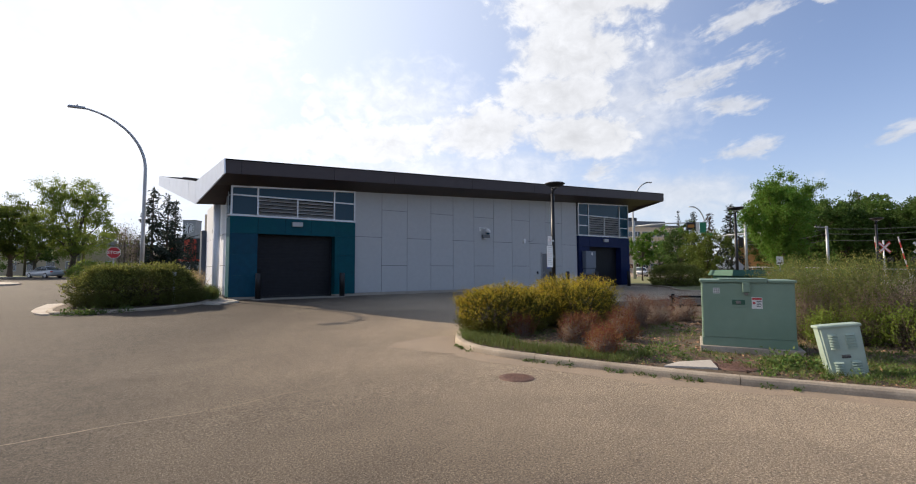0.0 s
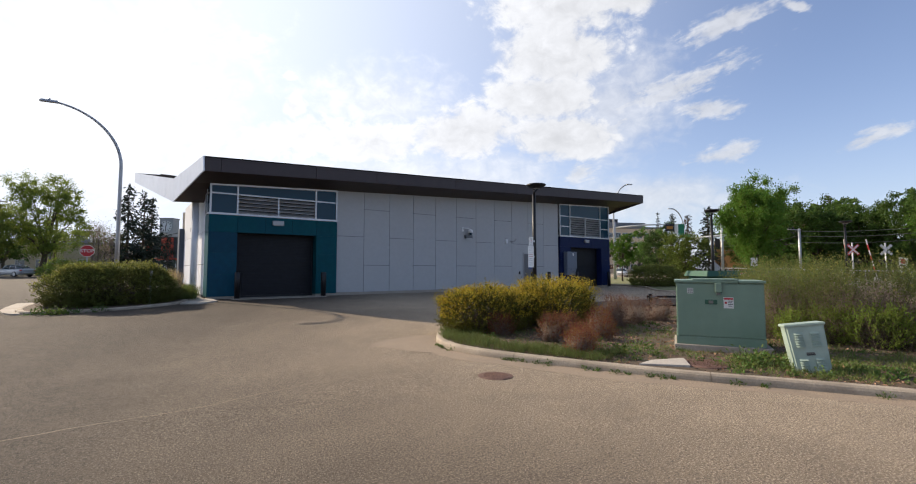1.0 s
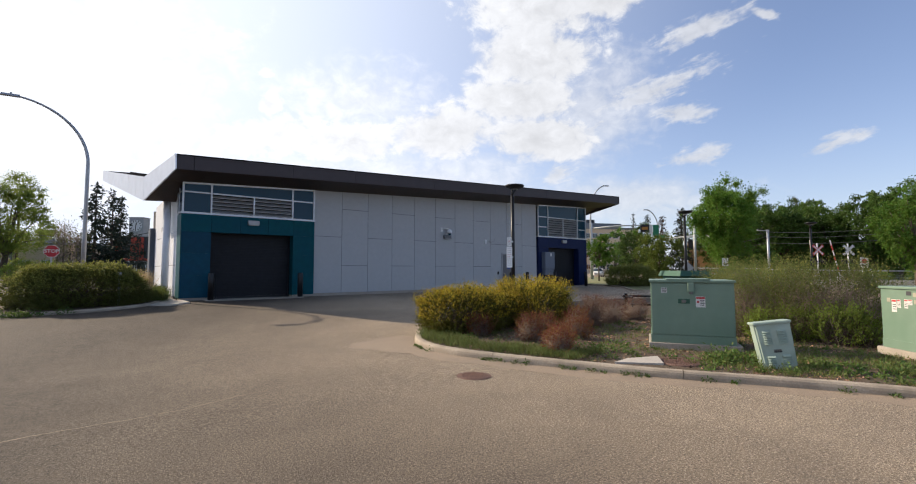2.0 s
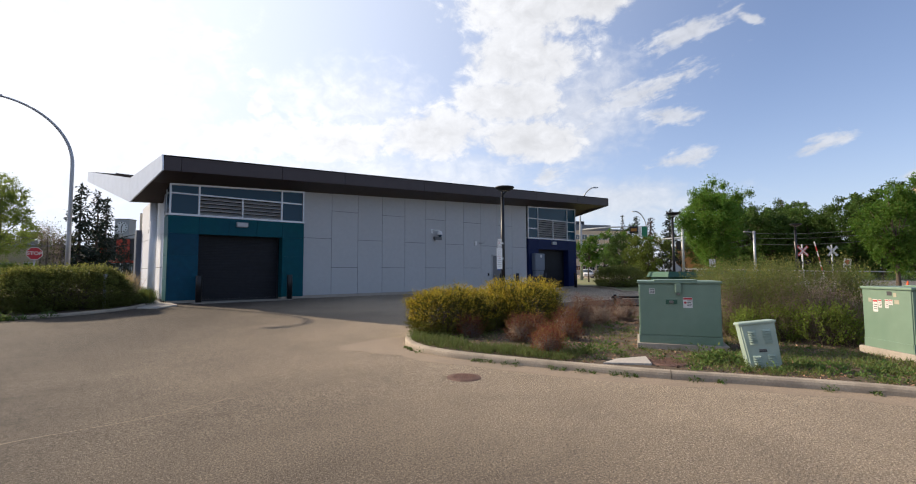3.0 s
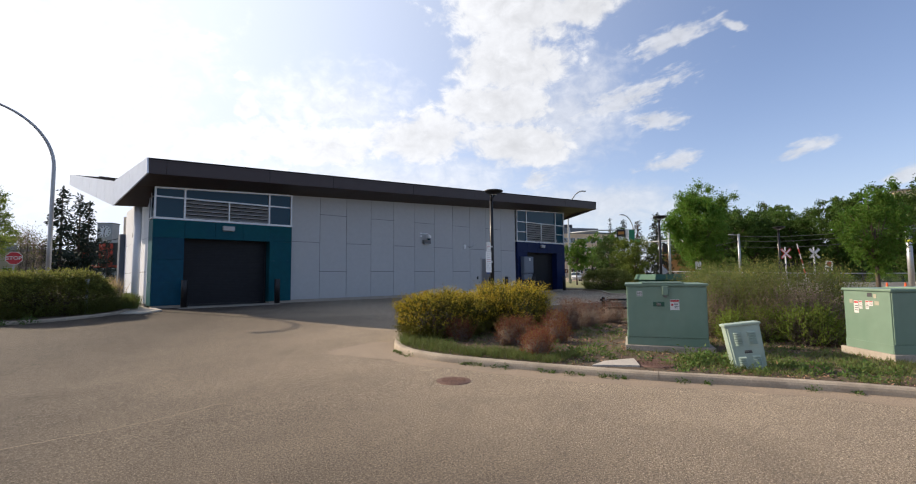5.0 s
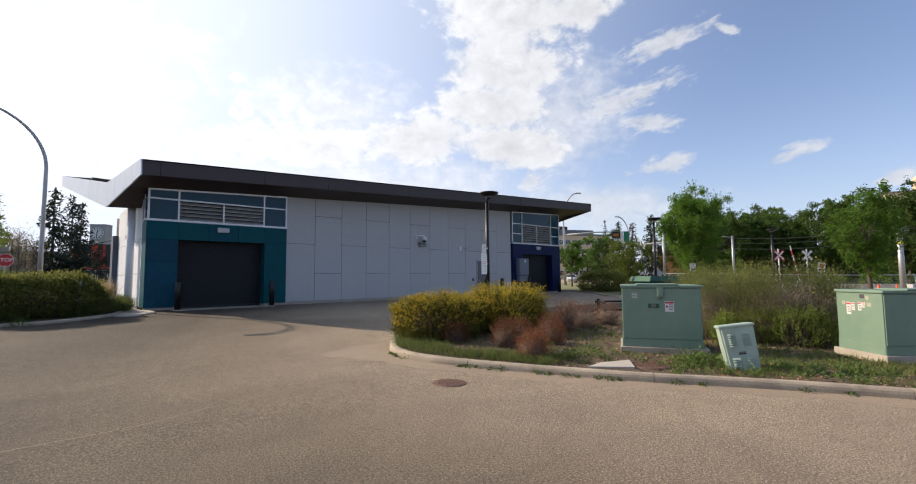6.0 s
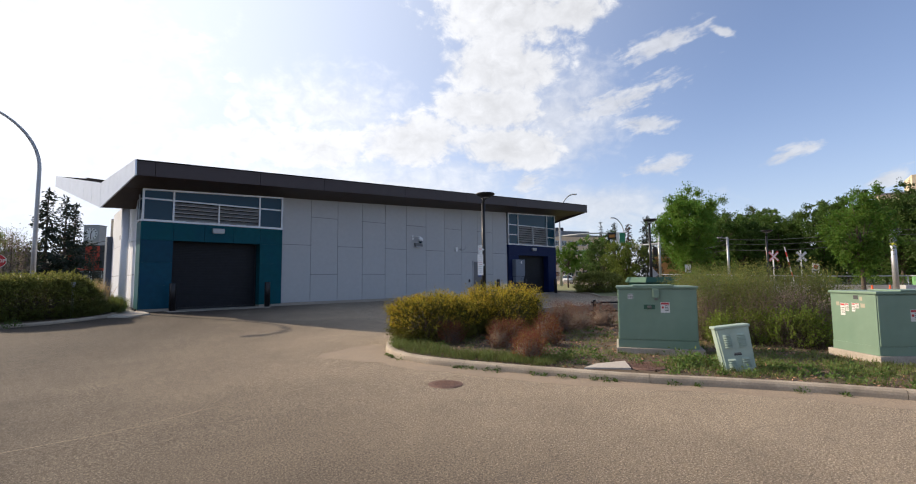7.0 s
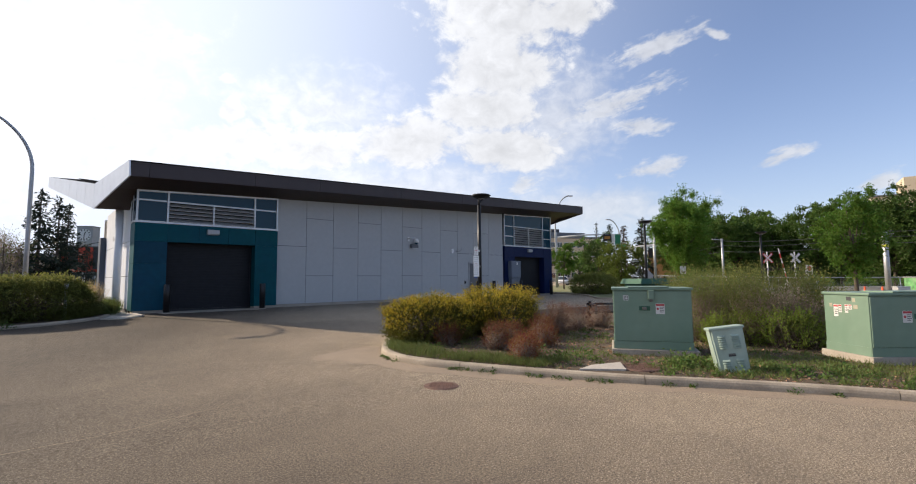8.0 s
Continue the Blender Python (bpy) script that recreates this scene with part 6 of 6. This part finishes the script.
for i in range(4):
    w = part("shop_window", box(0.3 + 1.55 * i, 1.7 + 1.55 * i, -0.1, -0.122, 0.3, 2.25), ALU, red)
    part("pane", box(0.4 + 1.55 * i, 1.6 + 1.55 * i, -0.13, -0.124, 0.4, 2.15), PANE, w)
part("roof_unit", box(4.4, 6.4, 2, 4, 5.9, 6.9, 0.1), ALU, red)
tower = block("clock_tower", (8.33, 130.39), (10.90, 128.64), 2.6, 0.9, 13.0, LIGHT_WALL, "grey clock tower with a pale clock face", GREY_ROOF, parapet=0.2)
face = part("clock_face", tube([(1.55, -0.02, 11.2), (1.55, -0.1, 11.2)], 1.3, 28), CLOCK, tower, "pale round clock face")
for k in range(12):
    a = math.pi / 6 * k
    part("hour_mark", box(-0.1, 0.1, -0.16, -0.11, 0.9, 1.22, turn=Matrix.Translation((1.55, 0, 11.2)) @ Matrix.Rotation(a, 4, "Y")), STEEL_DARK, face)
part("clock_pointer", box(-0.08, 0.08, -0.19, -0.165, -0.1, 1.0, turn=Matrix.Translation((1.55, 0, 11.2)) @ Matrix.Rotation(radians(182), 4, "Y")), STEEL_DARK, face)
part("clock_pointer", box(-0.1, 0.1, -0.22, -0.195, -0.1, 0.75, turn=Matrix.Translation((1.55, 0, 11.2)) @ Matrix.Rotation(radians(20), 4, "Y")), STEEL_DARK, face)
off = block("office_building", (98.51, 72.80), (114.87, 65.33), 20, 0.9, 11.4, CREAM, "four-storey cream office building", GREY_ROOF, cols=9, storeys=(1.0, 4.0, 6.6, 9.0), win=(1.5, 1.3), parapet=0.5)
part("penthouse", box(2, 15.5, 4, 14, 11.9, 13.4, 0.1), GREY_ROOF, off, "grey plant storey on the roof")
part("roof_unit", box(5.5, 8, 5, 8, 13.4, 14.4, 0.1), SLATE, off)
part("roof_pole", tube([(4.2, 6, 13.4), (4.2, 6, 15.5)], 0.08, 6), SLATE, off)
block("warehouse", (94.14, 43.14), (97.18, 36.24), 12, 0.3, 6.8, OCHRE, "ochre brick building with a blank wall", GREY_ROOF, parapet=0.3)
cream = block("apartment_building", (173.86, 16.51), (177.40, -0.44), 20, 0.3, 20.5, CREAM, "cream apartment building above the trees", CREAM, cols=8, storeys=(8, 11, 14, 17), win=(2, 1.4), parapet=0.6)
part("terrace", box(1.5, 7.5, 1, 8, 21.1, 23.6, 0.1), CREAM, cream)
part("terrace_roof", box(1.0, 8.0, 0.5, 8.5, 23.6, 24.0, 0.05), GREY_ROOF, cream)
part("upper_block", box(8.5, 20, 1, 12, 21.1, 28.5, 0.1), CREAM, cream, "pale upper block")

# ---- poles, signals and the crossing ----
LIGHT_STEEL = paint("pale_steel", (0.45, 0.46, 0.47), 0.45, 0.3, vary=0.06, grain=10, bump=0.03)
SIGN_GREEN = paint("sign_green", (0.01, 0.16, 0.08), 0.5)
AMBER = paint("amber_sign", (0.30, 0.13, 0.015), 0.5)
WOOD_POLE = paint("pole_wood", (0.10, 0.075, 0.055), 0.9, vary=0.25, grain=14, bump=0.4)


def wood_pole(x, y, h, turn):
    p = thing("utility_pole", pose(x, y, g(y), 0, 0, turn), "brown wooden utility pole with a crossarm", "utility pole")
    part("pole", tube([(0, 0, 0), (0, 0, h)], [0.17, 0.12], 10), WOOD_POLE, p)
    part("crossarm", box(-1.2, 1.2, -0.07, 0.07, h - 0.6, h - 0.45), WOOD_POLE, p)
    for s in (-1.1, -0.5, 0.5, 1.1):
        part("insulator", tube([(s, 0, h - 0.45), (s, 0, h - 0.27)], 0.04, 8), STEEL_DARK, p)
    return p


wood_pole(-6.36, 84.77, 12.1, 20)
wood_pole(-13.68, 92.15, 11.2, 20)


def cable(a, b, sag, r=0.02, label="thin black overhead cable"):
    a, b = Vector(a), Vector(b)
    c = thing("overhead_cable", pose(0, 0, 0), label, "cable", "overhead cables")
    part("wire", tube([a.lerp(b, f) - Vector((0, 0, sag * 4 * f * (1 - f))) for f in np.linspace(0, 1, 13)], r, 5), STEEL_DARK, c)


cable((-6.36, 84.77, 7.0), (6.95, 68.48, 6.4), 0.9, 0.04)
cable((-6.36, 84.77, 6.2), (6.95, 68.48, 5.2), 0.9, 0.04)


def davit(x, y, h, reach, turn, label):
    s = thing("street_lamp", pose(x, y, g(y), 0, 0, turn), label, "street lamp", "davit street lamps")
    pts = [(0, 0, 0), (0, 0, h * 0.7)] + [(reach * (1 - math.cos(a)), 0, h * 0.7 + h * 0.3 * math.sin(a)) for a in np.linspace(0.15, 1.45, 9)]
    part("pole", tube(pts, [0.14, 0.1] + [0.08] * 9, 10), LIGHT_STEEL, s)
    e = pts[-1]
    part("luminaire", box(e[0] - 0.1, e[0] + 0.6, -0.12, 0.12, e[2] - 0.06, e[2] + 0.07, 0.03), GALV, s)
    return s


davit(48.95, 33.93, 11.6, 2.0, -35, "grey davit street lamp behind the building")
davit(63.12, 32.77, 9.6, 1.8, 150, "grey davit street lamp across the road")


def along(a, b):
    return math.degrees(math.atan2(b[1] - a[1], b[0] - a[0])), math.hypot(b[0] - a[0], b[1] - a[1])


def signal_head(parent, x, z, hood=STEEL_DARK, back=STEEL_DARK):
    s = part("signal_head", box(x - 0.2, x + 0.2, -0.25, 0.05, z - 0.55, z + 0.5, 0.04), back, parent, "traffic signal head seen from behind")
    for i in range(3):
        part("visor", tube([(x, -0.25, z - 0.35 + 0.33 * i), (x, -0.45, z - 0.35 + 0.33 * i)], 0.14, 12), hood, s)


a, b = (49.01, 33.89), (52.90, 27.62)
turn, L = along(a, b)
mast = thing("signal_mast", pose(*a, g(a[1]), 0, 0, turn), "grey signal mast with a long arm, signs and signals", "traffic signal")
part("pole", tube([(0, 0, 0), (0, 0, 7.0)], [0.16, 0.13], 12), LIGHT_STEEL, mast)
part("arm", tube([(0, 0, 6.3), (L * 0.5, 0, 6.5), (L, 0, 6.45)], [0.11, 0.09, 0.05], 10), LIGHT_STEEL, mast)
dsp = part("message_sign", box(L * 0.76, L * 0.89, -0.2, 0.1, 5.65, 6.5, 0.03), STEEL_DARK, mast, "black message sign with amber text")
part("text_bar", box(L * 0.78, L * 0.87, -0.22, -0.201, 5.9, 6.25), AMBER, dsp)
part("white_plate", box(L * 0.895, L * 0.94, -0.1, -0.05, 5.4, 6.5), PLATE, mast)
part("green_sign", box(L * 0.945, L * 1.03, -0.15, -0.05, 5.2, 6.45), SIGN_GREEN, mast, "green street sign")
a, b = (48.14, 21.18), (47.17, 24.26)
turn, L = along(a, b)
mast = thing("signal_mast", pose(*a, g(a[1]), 0, 0, turn), "pale steel signal mast with two arms", "traffic signal")
part("pole", tube([(0, 0, 0), (0, 0, 5.75)], [0.125, 0.115], 12), LIGHT_STEEL, mast)
part("arm", tube([(-1.5, 0, 4.75), (0, 0, 4.7), (L, 0, 4.55)], [0.06, 0.09, 0.05], 10), LIGHT_STEEL, mast)
part("camera_box", box(L * 0.6, L * 0.72, -0.2, 0.2, 4.0, 4.6, 0.05), PLATE, mast, "white camera housing")
part("green_plate", box(L * 0.85, L * 1.1, -0.05, 0.05, 4.6, 4.95), SIGN_GREEN, mast, "small green street sign")
part("lamp_ball", tube([(-1.35, 0, 4.45), (-1.35, 0, 4.7)], 0.16, 12), PLATE, mast)
signal_head(mast, 0.4, 3.9)

# overhead line along the tracks
line_a, line_b, line_c, line_d = (61.92, 19.09), (42.85, 3.20), (84.99, 37.26), (37.40, -1.29)


def line_pole(x, y, h, r, turn, label):
    p = thing("catenary_pole", pose(x, y, g(y), 0, 0, turn), label, "pole", "overhead line poles")
    part("pole", tube([(0, 0, 0), (0, 0, h)], [r, r * 0.92], 14), GALV, p)
    part("bracket", tube([(0, 0, h - 0.15), (1.1, 0, h - 0.05)], 0.05, 8), GALV, p)
    part("stay", tube([(0, 0, h - 1.2), (0.9, 0, h - 0.12)], 0.03, 8), STEEL_DARK, p)
    for s in (0.6, 0.95):
        part("insulator", tube([(s, 0, h - 0.05), (s, 0, h + 0.16)], 0.07, 8), STEEL_DARK, p)
    return p


line_pole(*line_a, 6.0, 0.14, 130, "grey catenary pole beside the tracks")
bigp = line_pole(*line_b, 4.55, 0.17, -20, "grey catenary pole with a yellow band")
part("yellow_band", tube([(0, 0, 3.55), (0, 0, 3.72)], 0.168, 14), paint("yellow_tape", (0.6, 0.6, 0.05), 0.5), bigp, "yellow tape band")
for dz in (0.0, -0.55, -1.25):
    cable((*line_c, 6.3 + dz), (*line_a, 6.0 + dz), 0.25, 0.022, "thin overhead contact wire")
    cable((*line_a, 6.0 + dz), (*line_b, 4.6 + dz * 0.6), 0.3, 0.02, "thin overhead contact wire")
    cable((*line_b, 4.6 + dz * 0.6), (*line_d, 4.6 + dz * 0.6), 0.2, 0.016, "thin overhead contact wire")

RED_WHITE = paint("signal_red", (0.55, 0.05, 0.04), 0.5)


def crossbuck(x, y, h, bars, label, turn):
    c = thing("crossing_sign", pose(x, y, g(y), 0, 0, turn), label, "railway sign")
    part("post", tube([(0, 0, 0), (0, 0, h + 0.6)], 0.06, 10), LIGHT_STEEL, c)
    for s in (45, -45):
        bar = part("cross_board", box(-0.6, 0.6, -0.09 - 0.012 * (s > 0), -0.08 - 0.012 * (s > 0), -0.11, 0.11, turn=Matrix.Translation((0, 0, h)) @ Matrix.Rotation(radians(s), 4, "Y")), bars, c)
        part("board_face", box(-0.52, 0.52, -0.105 - 0.012 * (s > 0), -0.104 - 0.012 * (s > 0) + 0.002, -0.06, 0.06, turn=Matrix.Translation((0, 0, h)) @ Matrix.Rotation(radians(s), 4, "Y")), PLATE, bar, "white face")
    part("light_bar", box(-0.5, 0.5, -0.05, 0.05, h - 1.05, h - 0.95), STEEL_DARK, c)
    for s in (-0.38, 0.38):
        lamp = part("flasher", tube([(s, -0.05, h - 1.0), (s, -0.12, h - 1.0)], 0.24, 16), STEEL_DARK, c, "black round warning flasher")
        part("visor", tube([(s, -0.12, h - 1.0), (s, -0.28, h - 1.0)], 0.12, 12), STEEL_DARK, lamp)
    part("base", box(-0.3, 0.3, -0.25, 0.25, 0, 0.6, 0.03), LIGHT_STEEL, c)
    return c


crossbuck(51.05, 11.96, 3.25, RED_WHITE, "red and white railway crossbuck with flashers", -45)
crossbuck(54.13, 10.46, 3.3, LIGHT_STEEL, "white railway crossbuck with flashers", -45)


def gate_arm(x, y, h, tilt, label):
    c = thing("crossing_gate", pose(x, y, g(y), 0, tilt, -45), label, "barrier")
    n = 7
    for i in range(n):
        part("stripe", box(-0.04, 0.04, -0.02, 0.02, 1.0 + (h - 1.0) * i / n, 1.0 + (h - 1.0) * (i + 1) / n - 0.003), RED_WHITE if i % 2 else PLATE, c)
    part("hinge", box(-0.2, 0.2, -0.15, 0.15, 0.0, 1.0, 0.03), LIGHT_STEEL, c)
    part("counterweight", box(-0.25, 0.25, 0.16, 0.24, 0.3, 0.8, 0.03), LIGHT_STEEL, c)


gate_arm(49.61, 11.94, 4.1, -3, "raised red and white crossing gate")
gate_arm(51.32, 10.35, 4.2, -12, "raised red and white crossing gate, tilted")


def small_sign(x, y, z0, w, h, label, turn=-40, tilt=0, ring=False, diamond=False):
    c = thing("road_sign", pose(x, y, g(y), 0, tilt, turn), label, "road sign")
    part("post", tube([(0, 0.03, 0), (0, 0.03, z0 + h * 0.7)], 0.03, 8), GALV, c)
    m = Matrix.Translation((0, 0, z0 + h / 2)) @ Matrix.Rotation(radians(45 if diamond else 0), 4, "Y")
    plate = part("plate", box(-w / 2, w / 2, -0.012, -0.002, -h / 2, h / 2, turn=m), GALV if diamond else PLATE, c)
    if not diamond:
        part("text_bar", box(-w * 0.3, w * 0.3, -0.016, -0.0125, z0 + h * 0.12, z0 + h * 0.3), INK, plate)
    if ring:
        part("ring", tube([(0, -0.013, z0 + h * 0.65), (0, -0.017, z0 + h * 0.65)], w * 0.3, 18), RED_INK, plate)
    return c


small_sign(34.86, 13.28, 1.75, 0.42, 0.55, "small white sign on a thin post", ring=False)
small_sign(37.59, 6.73, 1.75, 0.5, 0.6, "leaning white no-parking sign", tilt=8, ring=True)
small_sign(35.82, 16.25, 1.3, 0.6, 0.6, "grey back of a diamond road sign", diamond=True)
small_sign(-14.23, 87.69, 2.0, 0.6, 0.6, "small white street sign on a post")


def fence(a, b, h, label, z0=0.0, gap=2.4):
    turn, L = along(a, b)
    f = thing("fence", pose(a[0], a[1], 0, 0, 0, turn), label, "fence")
    gz = lambda x: g(a[1] + (b[1] - a[1]) * x / L) + z0
    n = int(L / gap)
    for i in range(n + 1):
        x = L * i / n
        part("post", tube([(x, 0, gz(x)), (x, 0, gz(x) + h)], 0.035, 8), GALV, f)
    part("top_rail", tube([(L * k / 12, 0, gz(L * k / 12) + h) for k in range(13)], 0.045, 6), GALV, f)
    part("bottom_rail", tube([(L * k / 12, 0, gz(L * k / 12) + 0.1) for k in range(13)], 0.02, 6), GALV, f)
    p, q = [], []
    for s in np.arange(0, L - h, 0.16):
        p += [(s, 0, gz(s) + 0.1), (s + h, 0.01, gz(s) + 0.1)]
        q += [(s + h, 0, gz(s) + h), (s, 0.01, gz(s) + h)]
    tagged(part("wire_mesh", twig_mesh("wire_mesh", np.array(p, float), np.array(q, float), 0.014), GALV, f), kind="stuff")


fence((64.93, 29.12), (48.17, 10.54), 1.5, "galvanised chain-link fence along the tracks")
fence((48.17, 10.54), (52.68, -1.85), 1.5, "galvanised chain-link fence along the tracks")
turn, L = along((45.80, 10.02), (49.53, -3.01))
low = tagged(new("low_wall"), "pale low concrete wall at the tracks", "wall", kind="structure")
low.matrix_basis = pose(45.80, 10.02, 0, 0, 0, turn)
for i in range(int(L / 2.5)):
    part("block", box(2.5 * i + 0.01, 2.5 * i + 2.49, -0.2, 0.2, -0.1, 0.85, 0.02), PALE, low)
CONE = paint("cone_orange", (0.65, 0.10, 0.02), 0.5, vary=0.08)
for x, y in ((40.36, 4.15), (40.52, 3.32)):
    c = thing("traffic_cone", pose(x, y, g(y)), "orange traffic cone with a white band", "traffic cone", "traffic cones")
    part("base", box(-0.2, 0.2, -0.2, 0.2, 0, 0.04, 0.01), CONE, c)
    part("cone", tube([(0, 0, 0.04), (0, 0, 0.95)], [0.15, 0.04], 16), CONE, c)
    part("band", tube([(0, 0, 0.5), (0, 0, 0.68)], [0.101, 0.081], 16), PLATE, c)
c = thing("relay_cabinet", pose(40.20, 1.57, 0, 0, 0, -45), "green patterned relay cabinet", "electrical cabinet")
part("body", box(-0.6, 0.6, -0.4, 0.4, 0, 1.5, 0.02), paint("mural_green", (0.10, 0.30, 0.10), 0.6, vary=0.5, grain=6, stain=2, bump=0.02, second=(0.25, 0.35, 0.2)), c)
part("lid", box(-0.65, 0.65, -0.45, 0.45, 1.5, 1.56, 0.02), GALV, c)
c = thing("meter_box", pose(37.94, 2.30, 0, 0, 0, -45), "small pale grey meter box", "electrical cabinet")
part("body", box(-0.35, 0.35, -0.2, 0.2, 0, 0.95, 0.03), LIGHT_STEEL, c)
part("lid", box(-0.37, 0.37, -0.22, 0.22, 0.95, 1.0, 0.01), LIGHT_STEEL, c)


# ---- parked car ----
def car(m, colour, label):
    """A sedan about 4.5 m long, nose along -x."""
    c = thing("car", m, label, "car")
    def loft(stations, bm=None):
        bm = bm or bmesh.new()
        rings = [[bm.verts.new(p) for p in s] for s in stations]
        n = len(rings[0])
        for r, s in zip(rings, rings[1:]):
            for k in range(n):
                f = bm.faces.new((r[k], r[(k + 1) % n], s[(k + 1) % n], s[k]))
                f.smooth = True
        bm.faces.new(rings[0][::-1]), bm.faces.new(rings[-1])
        return bm
    def ring(x, w, z0, z1):
        return [(x, -w * 0.92, z0), (x, -w, z0 + 0.18), (x, -w, z1 - 0.16), (x, -w * 0.88, z1), (x, w * 0.88, z1), (x, w, z1 - 0.16), (x, w, z0 + 0.18), (x, w * 0.92, z0)]
    part("body", loft([ring(x, w, a, b) for x, w, a, b in ((-2.25, 0.6, 0.4, 0.62), (-2.1, 0.8, 0.28, 0.74), (-1.5, 0.88, 0.22, 0.84), (-0.8, 0.9, 0.22, 0.92), (1.3, 0.9, 0.22, 0.96), (1.9, 0.87, 0.26, 0.97), (2.2, 0.78, 0.36, 0.9), (2.27, 0.65, 0.45, 0.8))]), colour, c)
    cab = part("cabin", loft([[(x, -w, z0), (x, -w * 0.8, z1), (x, w * 0.8, z1), (x, w, z0)] for x, w, z0, z1 in ((-0.95, 0.78, 0.9, 0.93), (-0.25, 0.8, 0.93, 1.36), (0.2, 0.8, 0.94, 1.43), (0.8, 0.8, 0.95, 1.41), (1.25, 0.79, 0.95, 1.22), (1.7, 0.76, 0.95, 0.98))]), PANE, c, "dark car windows")
    part("roof_skin", loft([[(x, -w, z), (x, -w * 0.5, z + 0.03), (x, w * 0.5, z + 0.03), (x, w, z)] for x, w, z in ((-0.28, 0.64, 1.355), (0.2, 0.66, 1.432), (0.82, 0.66, 1.412), (0.98, 0.64, 1.36))]), colour, cab)
    for x in (-0.28, 0.45, 1.2):
        for s in (-1, 1):
            part("pillar", tube([(x - (0.5 if x < 0 else -0.3 if x > 1 else 0), s * 0.8, 0.94), (x, s * 0.66, 1.36 if x < 1 else 1.25)], 0.035, 6), colour, cab)
    for x in (-1.4, 1.35):
        for s in (-1, 1):
            wh = part("wheel", tube([(x, s * 0.68, 0.33), (x, s * 0.9, 0.33)], 0.33, 20), STEEL_DARK, c)
            part("rim", tube([(x, s * 0.895, 0.33), (x, s * 0.91, 0.33)], 0.21, 14), ALU, wh)
    for s in (-1, 1):
        part("tail_light", box(2.14, 2.25, s * 0.72 - 0.13, s * 0.72 + 0.13, 0.7, 0.86, 0.02), RED_WHITE, c, "red tail light")
        part("headlight", box(-2.2, -2.1, s * 0.62 - 0.14, s * 0.62 + 0.14, 0.58, 0.7, 0.02), PLATE, c, "clear headlight")
    part("bumper", box(2.2, 2.3, -0.7, 0.7, 0.4, 0.56, 0.03), colour, c)
    return c


SILVER = paint("silver_paint", (0.44, 0.45, 0.46), 0.35, 0.2, vary=0.03, bump=0, coat=0.5)
car(pose(-9.3, 76.5, g(76.5), 0, 0, -50), SILVER, "silver sedan parked at the far kerb")
car(pose(64.60, 43.85, g(43.85), 0, 0, 40), paint("white_paint", (0.7, 0.7, 0.7), 0.3, coat=0.5), "white car on the far road")
